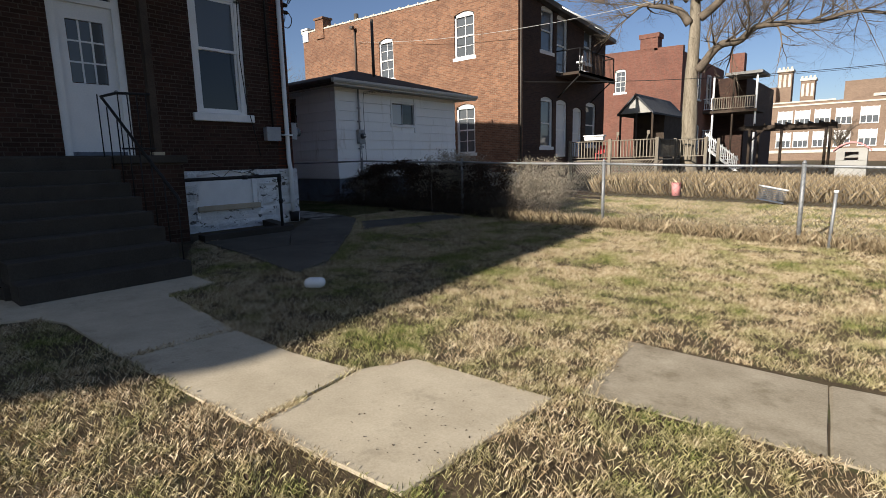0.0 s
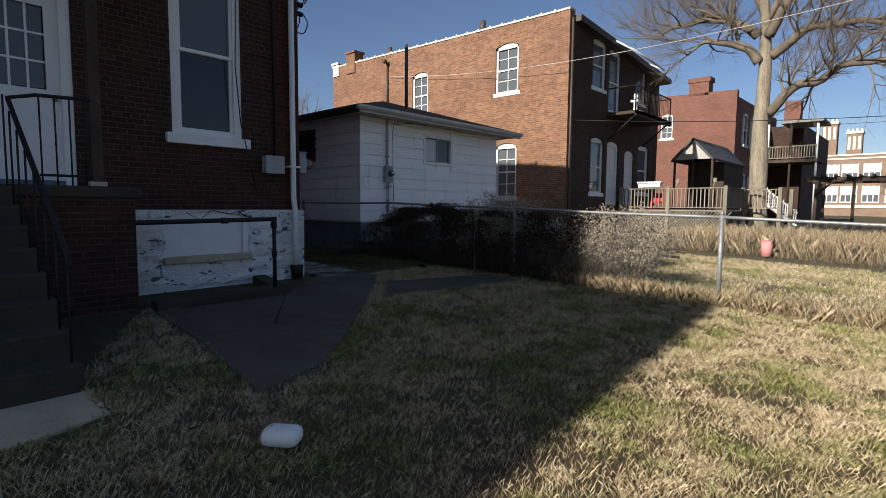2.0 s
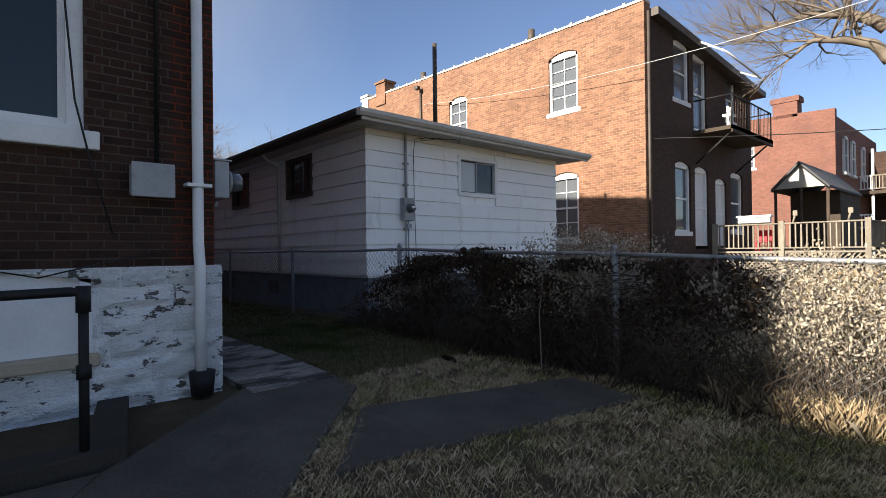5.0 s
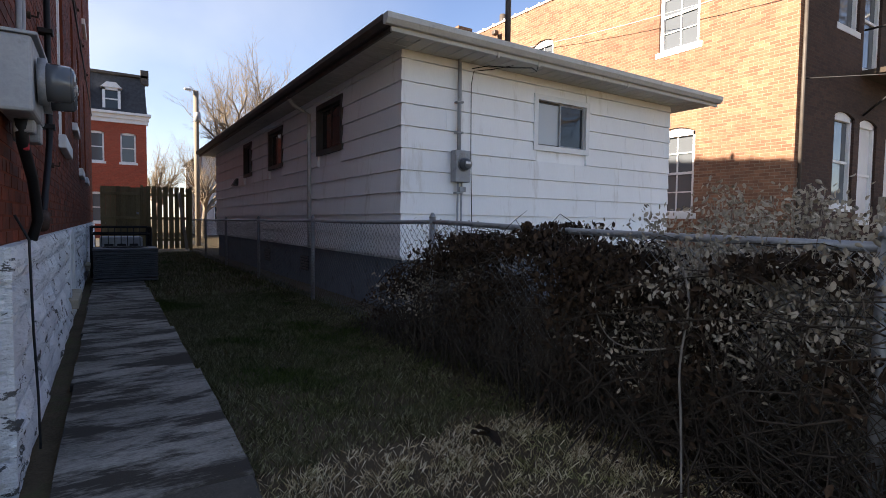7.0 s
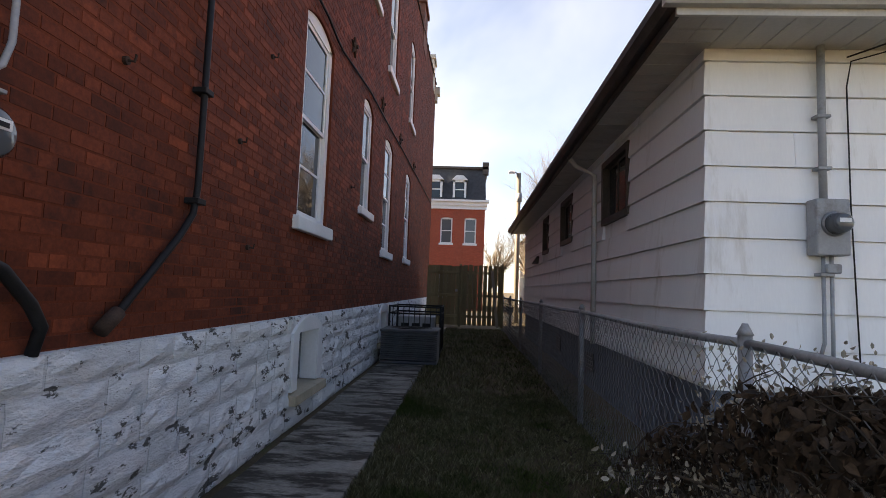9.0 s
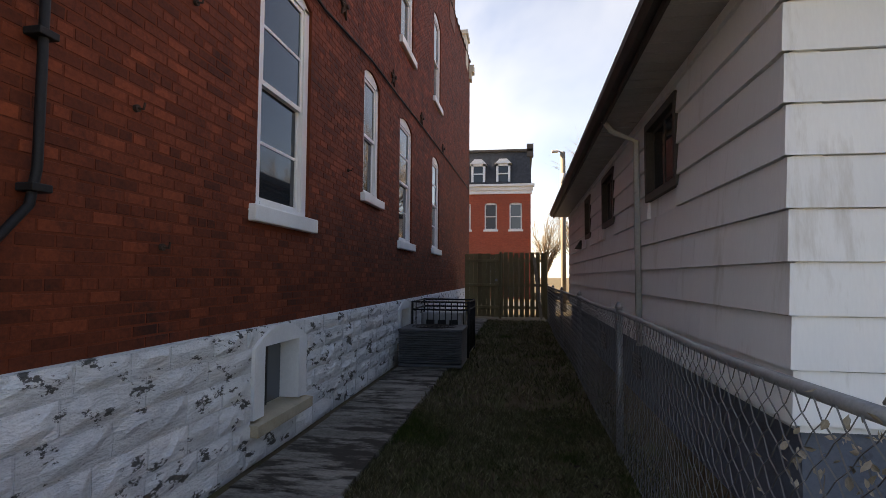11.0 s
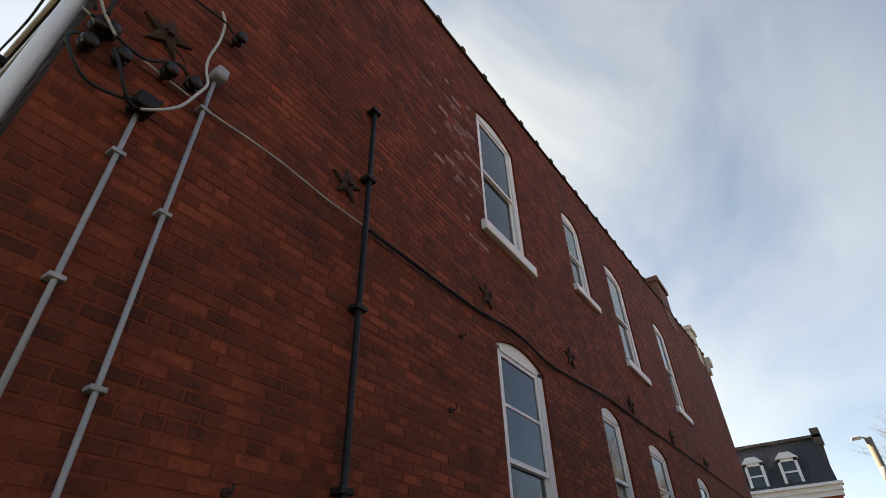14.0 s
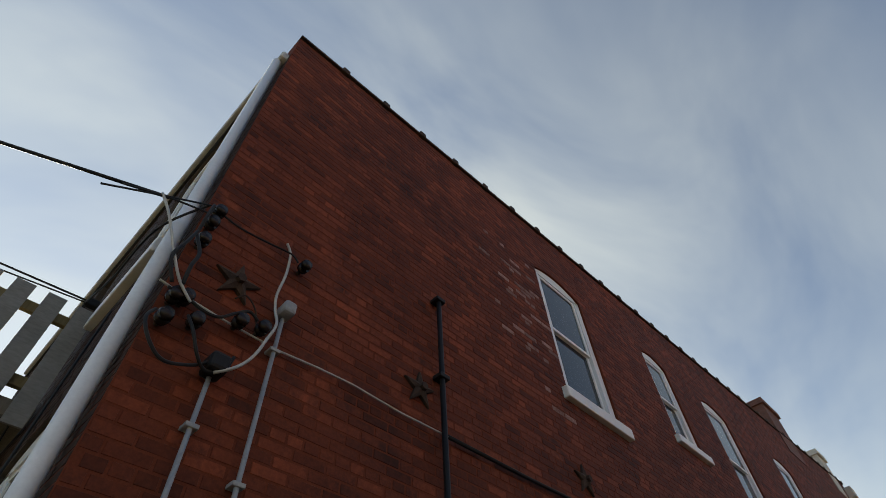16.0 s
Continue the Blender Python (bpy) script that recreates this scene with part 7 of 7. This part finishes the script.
# ---- grass ----
def grass_material(name, straw, green, patch):
    m, n, l, b = material(name, 0.95)
    b.inputs["Specular IOR Level"].default_value = 0.1
    geo = n.new("ShaderNodeNewGeometry")
    col = ramp_node(n, l, geo.outputs["Random Per Island"], straw)
    gcol = ramp_node(n, l, geo.outputs["Random Per Island"], green)
    s = noise_node(n, l, 1.3, 6, 0.68, "World")
    fac = ramp_node(n, l, s, [(patch[0], (0, 0, 0)), (patch[1], (1, 1, 1))])
    l.new(mix_node(n, l, fac, col, gcol), b.inputs["Base Color"])
    return m


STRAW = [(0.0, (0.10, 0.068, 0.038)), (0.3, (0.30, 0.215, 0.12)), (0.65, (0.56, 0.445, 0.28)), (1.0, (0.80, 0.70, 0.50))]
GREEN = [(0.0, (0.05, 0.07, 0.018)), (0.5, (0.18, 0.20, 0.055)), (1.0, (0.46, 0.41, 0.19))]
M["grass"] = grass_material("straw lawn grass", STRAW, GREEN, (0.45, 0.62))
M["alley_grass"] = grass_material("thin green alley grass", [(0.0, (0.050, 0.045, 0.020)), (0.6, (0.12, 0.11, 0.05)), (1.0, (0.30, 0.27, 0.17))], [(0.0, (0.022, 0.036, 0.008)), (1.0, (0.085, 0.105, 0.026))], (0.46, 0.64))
M["weeds"] = grass_material("tall dry weeds", [(0.0, (0.12, 0.085, 0.05)), (0.5, (0.26, 0.195, 0.115)), (1.0, (0.42, 0.34, 0.22))], STRAW, (0.55, 0.75))

PAVED = [[(-1.95, 1.39), (-1.88, 2.58), (-2.90, 2.50), (-3.07, 2.14), (-2.94, 1.30)], [(-2.97, 1.29), (-3.10, 2.12), (-3.70, 2.02), (-4.45, 2.02), (-4.50, 1.20), (-3.45, 1.25)],
         [(-4.515, 1.20), (-4.465, 2.02), (-5.98, 2.14), (-6.16, 2.70), (-7.10, 2.72), (-7.10, 0.2), (-6.5, 0.3), (-6.1, 1.05)], [(-1.95, 3.80), (-1.80, 2.77), (3.3, 3.13), (3.2, 4.3)],
         [(-5.80, 3.50), (-6.02, 4.15), (-7.05, 5.25), (-7.75, 6.0), (-9.22, 7.38), (-9.85, 7.42), (-9.80, 6.60), (-8.72, 3.80), (-7.45, 3.72)], [(-7.85, 6.36), (-7.40, 8.95), (-8.15, 9.10), (-8.72, 7.10)], [(-28.2, 6.3), (-9.8, 6.3), (-9.8, 7.42), (-28.2, 7.42)], [(-10.2, -2), (-6.65, -2), (-6.65, 2.55), (-9.0, 3.8), (-9.0, 6.5), (-10.2, 6.5)]]


def covered(x, y, margin=0.0):
    """True for the points that lie on a slab or under the house."""
    out = np.zeros(len(x), bool)
    for poly in PAVED:
        ins = np.zeros(len(x), bool)
        cx, cy = sum(p[0] for p in poly) / len(poly), sum(p[1] for p in poly) / len(poly)
        q = [(cx + (px - cx) * (1 - margin), cy + (py - cy) * (1 - margin)) for px, py in poly]
        for (ax, ay), (bx, by) in zip(q, q[1:] + q[:1]):
            if ay != by:
                cross = ((ay > y) != (by > y)) & (x < (bx - ax) * (y - ay) / (by - ay) + ax)
                ins ^= cross
        out |= ins
    return out


gz = np.vectorize(ground_z)


def blades(name, mat, x, y, length, width, lean, rng, label, two=False):
    n = len(x)
    z = gz(x, y) - 0.03
    ang, ln = rng.uniform(0, 2 * np.pi, n), length * rng.uniform(0.55, 1.25, n)
    tilt = rng.uniform(lean[0], lean[1], n)
    w = width * rng.uniform(0.6, 1.3, n)
    face = ang + rng.uniform(-0.9, 0.9, n) + np.pi / 2
    base = np.stack([x, y, z], 1)
    side = np.stack([np.cos(face) * w / 2, np.sin(face) * w / 2, np.zeros(n)], 1)
    tip = base + np.stack([np.cos(ang) * np.sin(tilt) * ln, np.sin(ang) * np.sin(tilt) * ln, np.cos(tilt) * ln + 0.02], 1)
    mid = base + (tip - base) * 0.55 + np.stack([np.zeros(n), np.zeros(n), 0.16 * ln], 1)
    co = np.stack([base - side, base + side, mid + side * 0.7, tip], 1).reshape(-1, 3)
    me = bpy.data.meshes.new(name)
    me.vertices.add(4 * n)
    me.vertices.foreach_set("co", co.astype(np.float32).ravel())
    me.loops.add(4 * n)
    me.loops.foreach_set("vertex_index", np.arange(4 * n, dtype=np.int32))
    me.polygons.add(n)
    me.polygons.foreach_set("loop_start", np.arange(0, 4 * n, 4, dtype=np.int32))
    me.update(calc_edges=True)
    me.materials.append(M[mat])
    return tagged(new(name, me), label, "grass", "", "stuff")


rng = np.random.default_rng(5)


def scatter(x0, x1, y0, y1, per_m2, clump=0.55):
    n = int((x1 - x0) * (y1 - y0) * per_m2)
    x, y = rng.uniform(x0, x1, n), rng.uniform(y0, y1, n)
    # matted tufts: blades draw together round random centres
    k = max(1, int((x1 - x0) * (y1 - y0) * 45))
    cxy = np.stack([rng.uniform(x0, x1, k), rng.uniform(y0, y1, k)], 1)
    pick = rng.integers(0, k, n)
    near_ = rng.uniform(0, 1, n) < clump
    x = np.where(near_, cxy[pick, 0] + rng.normal(0, 0.045, n), x)
    y = np.where(near_, cxy[pick, 1] + rng.normal(0, 0.045, n), y)
    ok = ~covered(x, y, 0.035)
    # thin and bare patches
    thin = np.sin(x * 2.1 + 1.3 * np.sin(y * 1.7)) + np.sin(y * 2.7 + 1.1 * np.sin(x * 3.1)) + 0.8 * np.sin(x * 6.3 + y * 5.1)
    ok &= rng.uniform(-2.2, 1.0, n) < thin * 0.55 + 0.55
    return x[ok], y[ok]


x, y = scatter(-6.0, 2.6, -0.9, 5.5, 8200, 0.7)
blades("lawn_grass", "grass", x, y, 0.034, 0.0032, (0.7, 1.56), rng, "matted straw-coloured winter lawn")
x, y = scatter(-9.6, 5.0, 5.5, 9.35, 6500, 0.7)
blades("lawn_grass", "grass", x, y, 0.042, 0.0034, (0.6, 1.5), rng, "matted straw-coloured winter lawn")
x, y = scatter(-9.0, -6.0, 1.5, 5.5, 6000, 0.7)
blades("lawn_grass", "grass", x, y, 0.038, 0.0034, (0.6, 1.5), rng, "matted straw-coloured winter lawn")
x, y = scatter(2.6, 9.0, 0.6, 9.35, 500)
blades("lawn_grass", "grass", x, y, 0.09, 0.012, (0.3, 1.2), rng, "matted straw-coloured winter lawn")
x, y = scatter(-8.0, 9.0, 9.5, 16.0, 1800)
blades("lawn_grass", "grass", x, y, 0.06, 0.008, (0.3, 1.2), rng, "straw-coloured lawn beyond the fence")
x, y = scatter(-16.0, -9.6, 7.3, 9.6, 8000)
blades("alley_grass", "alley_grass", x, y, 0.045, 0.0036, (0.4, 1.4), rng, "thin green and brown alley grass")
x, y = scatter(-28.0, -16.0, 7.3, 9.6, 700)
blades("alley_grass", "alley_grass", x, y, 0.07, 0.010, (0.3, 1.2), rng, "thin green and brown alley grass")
for x0, x1, y0, y1 in ((-6.0, 9.0, -9.0, -0.9), (2.6, 9.0, -0.9, 0.6)):
    x, y = scatter(x0, x1, y0, y1, 420)
    blades("lawn_grass", "grass", x, y, 0.09, 0.012, (0.4, 1.4), rng, "matted straw-coloured winter lawn")
x = rng.uniform(-7.0, 9.0, 15000)
y = 9.42 + rng.normal(0, 0.12, 15000)
blades("fence_grass", "weeds", x, y, 0.22, 0.004, (0.1, 0.9), rng, "long dry grass along the fence foot")
x, y = rng.uniform(-8.5, 9.0, 48000), 17.5 + np.abs(rng.normal(0, 3.2, 48000))
blades("dry_weeds", "weeds", x, y, 0.58, 0.008, (0.05, 0.7), rng, "bank of tall dry weeds in the far yard")

# ---- withered leaves: on the ground, in the hedge ----
def leaves(name, mat, pos, size, parent, rng, flat=False):
    """Curled leaves: each a folded six-sided blade of four triangles."""
    v, f = [], []
    for p in pos:
        s = size * rng.uniform(0.6, 1.3)
        e = Euler((rng.uniform(-0.5, 0.5) if flat else rng.uniform(0, 6.3), rng.uniform(-0.5, 0.5) if flat else rng.uniform(0, 6.3), rng.uniform(0, 6.3))).to_matrix()
        i = len(v)
        curl = rng.uniform(0.1, 0.45)
        for q in ((-1, 0, 0), (-0.2, 0.5, curl), (0.55, 0.42, curl * 0.8), (1, 0, curl * 0.5), (0.55, -0.42, curl * 0.8), (-0.2, -0.5, curl)):
            v.append(tuple(Vector(p) + e @ Vector(q) * s))
        f += [(i, i + 3, i + 2, i + 1), (i, i + 5, i + 4, i + 3)]
    return mesh_part(name, v, f, mat, parent, "stuff", False)


rl = random.Random(12)
litter = []
for k in range(900):
    x, y = rl.uniform(-26, -8), 9.25 - abs(rl.gauss(0, 0.30))
    litter.append((x, y, ground_z(x, y) + 0.02))
for k in range(700):
    x, y = rl.uniform(-9, 3), rl.uniform(0.3, 9.2)
    if not covered(np.array([x]), np.array([y]))[0]:
        litter.append((x, y, ground_z(x, y) + 0.012))
o = leaves("leaf_litter", "leaf", litter, 0.017, None, rl, True)
tagged(o, "brown fallen leaves scattered on the ground", "leaves", "", "stuff")
crumbs = []
for k in range(150):
    x, y = -2.05 + rl.gauss(0, 0.32), 1.85 + rl.gauss(0, 0.28)
    if k % 3 == 0:
        x, y = rl.uniform(-5.2, -1.4), rl.uniform(1.2, 2.5)
    if covered(np.array([x]), np.array([y]), 0.05)[0]:
        crumbs.append((x, y, ground_z(x, y) - 0.012))
o = leaves("leaf_crumbs", "leaf", crumbs, 0.006, None, rl, True)
tagged(o, "crumbled brown leaf bits on the concrete walk", "leaves", "", "stuff")
big = thing("fallen_leaf", pose(-9.35, 8.55, ground_z(-9.35, 8.55)), "large curled brown sycamore leaf on the grass", "leaf")
o = leaves("blade", "leaf", [(0, 0, 0.03), (0.05, 0.02, 0.035), (-0.04, 0.04, 0.04)], 0.09, big, rl, True)
o["kind"] = "thing"

hedge = thing("vine_hedge", pose(0, 0, 0), "tangle of withered brown vines smothering the fence", "hedge")
v, f = [], []
rh = random.Random(77)


def hedge_top(x):
    """How high the tangle stands over the lawn along the fence."""
    h = 1.04 + 0.15 * noise.noise((x * 1.3, 0, 3)) + 0.13 * noise.noise((x * 4, 0, 9))
    if x < -10.7:
        h *= max(0.2, 1 - (-10.7 - x) / 2.2)
    return h


for k in range(1900):
    x, y = min(rh.uniform(-12.6, -5.9), rh.uniform(-9.6, -5.9) if k % 3 else 0.0), 9.45 + rh.gauss(0, 0.22)
    h = hedge_top(x)
    p = Vector((x, y, ground_z(x, y) - 0.03))
    pts = [p]
    d = Vector((rh.gauss(0, 0.35), rh.gauss(0, 0.22), 1))
    ln = h * rh.uniform(0.5, 1.15)
    for s in range(5):
        d = (d + Vector((rh.gauss(0, 0.4), rh.gauss(0, 0.3), rh.gauss(-0.05, 0.25)))).normalized()
        p = p + d * ln / 5
        p.y = max(p.y, 9.12)
        p.z = min(p.z, ground_z(p.x, p.y) + h * 1.08)
        pts.append(p.copy())
    limb(v, f, pts, rh.uniform(0.003, 0.007), 0.0015, 3)
for k in range(420):
    x = rh.uniform(-12.4, -6.9)
    p = Vector((x, 9.42 + rh.gauss(0, 0.2), ground_z(x, 9.4) + hedge_top(x) * rh.uniform(0.3, 1.0)))
    pts = [p]
    d = Vector((rh.choice((-1, 1)), rh.gauss(0, 0.3), rh.gauss(0, 0.3)))
    for s in range(7):
        d = (d + Vector((rh.gauss(0, 0.3), rh.gauss(0, 0.3), rh.gauss(-0.08, 0.3)))).normalized()
        p = p + d * 0.17
        p.y = max(p.y, 9.10)
        p.z = min(p.z, ground_z(p.x, p.y) + hedge_top(p.x) * 1.1)
        pts.append(p.copy())
    limb(v, f, pts, 0.005, 0.0015, 3)
mesh_part("stem_tangle", v, f, "vine", hedge, "stuff")
pos = []
for k in range(52000):
    x = rh.uniform(-12.6, -6.6)
    u = rh.random() ** 0.42
    if x > -8.2 and rh.random() > 0.3 + 0.25 * u:
        continue
    h = hedge_top(x)
    if rh.random() > 0.35 + 0.65 * min(1, (x + 12.6) / 0.8) or rh.random() > 0.55 + 0.45 * min(1.0, (-6.6 - x) / 1.2):
        continue
    if x < -10.3 and rh.random() > max(0.06, 0.95 - (-10.3 - x) * 0.45):
        continue
    clump = noise.noise((x * 2.2, u * 3.5, 1.7))
    if clump < -0.02:
        continue
    y = max(9.10, 9.42 + rh.gauss(0, 0.20))
    pos.append((x, y, ground_z(x, y) + 0.05 + u * h))
leaves("foliage", "leaf", pos, 0.023, hedge, rh)
stem = thing("sapling", pose(-8.52, 9.12, ground_z(-8.52, 9.12)) @ Matrix.Scale(0.82, 4), "pale bare sapling stem leaning on the hedge", "sapling")
bar(stem, "stem", curve_pts([(0.10, -0.15, -0.02), (0.05, -0.1, 0.4), (0.0, -0.05, 0.7), (-0.02, 0.05, 1.05), (-0.1, 0.1, 1.25)], 4), 0.007, "vine_pale", 6)
bar(stem, "stem", curve_pts([(-0.02, 0.0, 0.8), (-0.3, 0.0, 0.72), (-0.55, 0.02, 0.74), (-0.7, 0.05, 0.9), (-0.75, 0.1, 1.1)], 4), 0.005, "vine_pale", 5)


def dry_bush(name, x0, x1, y0, h, n, seed, label):
    e = thing(name, pose((x0 + x1) / 2, y0, ground_z((x0 + x1) / 2, y0)), label, "bush")
    r = random.Random(seed)
    v, f, pos = [], [], []
    for k in range(n):
        p = Vector((r.uniform(-0.5, 0.5) * (x1 - x0) * 0.6, r.gauss(0, 0.14), -0.03))
        pts, d, ln = [p], Vector((p.x * 0.7 + r.gauss(0, 0.2), r.gauss(0, 0.22), 1)), h * r.uniform(0.6, 1.05)
        for s in range(5):
            d = (d + Vector((r.gauss(0, 0.14), r.gauss(0, 0.14), 0.0))).normalized()
            p = p + d * ln / 5
            pts.append(p)
            if s > 1:
                for q in range(24):
                    pos.append(tuple(p + Vector((r.gauss(0, 0.07), r.gauss(0, 0.07), r.gauss(0.02, 0.05)))))
        limb(v, f, pts, 0.005, 0.0015, 3)
    mesh_part("stem_tangle", v, f, "twig", e, "stuff")
    leaves("seed_fluff", "seed", pos, 0.016, e, r)
    return e


dry_bush("dry_bush", -6.75, -5.5, 9.75, 1.22, 170, 5, "sunlit dry bush with pale seed heads by the fence")
dry_bush("dry_bush", -8.95, -7.95, 9.80, 1.38, 240, 6, "tall dry weeds with pale fluffy seed heads")
dry_bush("dry_bush", -11.5, -10.8, 9.65, 1.10, 50, 7, "dry weeds with pale seed heads at the hedge end")


# ---- brickwork and foundation stones ----
AP = brick_places(FRONT, HX, FOUND + 0.0, alley_top, holes_alley, seed=21)
near = lambda x, z: -12.05 < x < -10.05 and 1.40 < z < 2.55
brick_parts(AP, "brick", wall_alley, near)
pale_rnd = random.Random(3)
salt = {q for q in AP if -14.0 < q[0] < -12.9 and 5.5 < q[2] < 7.9 and pale_rnd.random() < 0.34 - 0.5 * abs(q[0] + 13.55)}
bricks_stuff([q for q in AP if q not in salt], "bricks", "brick", wall_alley, near)
bricks_stuff(list(salt), "pale_bricks", "brick_pale", wall_alley)
RP = brick_places(-HY, 0.6, FOUND + 0.0, lambda x: 8.29, holes_rear, seed=22)
nearr = lambda x, z: -6.42 < x < -4.3 and 1.40 < z < 2.25
brick_parts(RP, "brick_rear", wall_rear, nearr)
bricks_stuff(RP, "bricks", "brick_rear", wall_rear, nearr)
rubble(pose(0, HY + 0.05, 0), -24.0, HX + 0.03, [(x - w / 2, x + w / 2, z, z + h, 0.16) for x, z, w, h in CELLAR], 31)
rubble(REAR_M @ pose(0, 0.015, 0), -HY - 0.06, -3.7, [(REAR_CELLAR[0] - 0.58, REAR_CELLAR[0] + 0.58, 0.62, 1.34, 0.1)], 32)
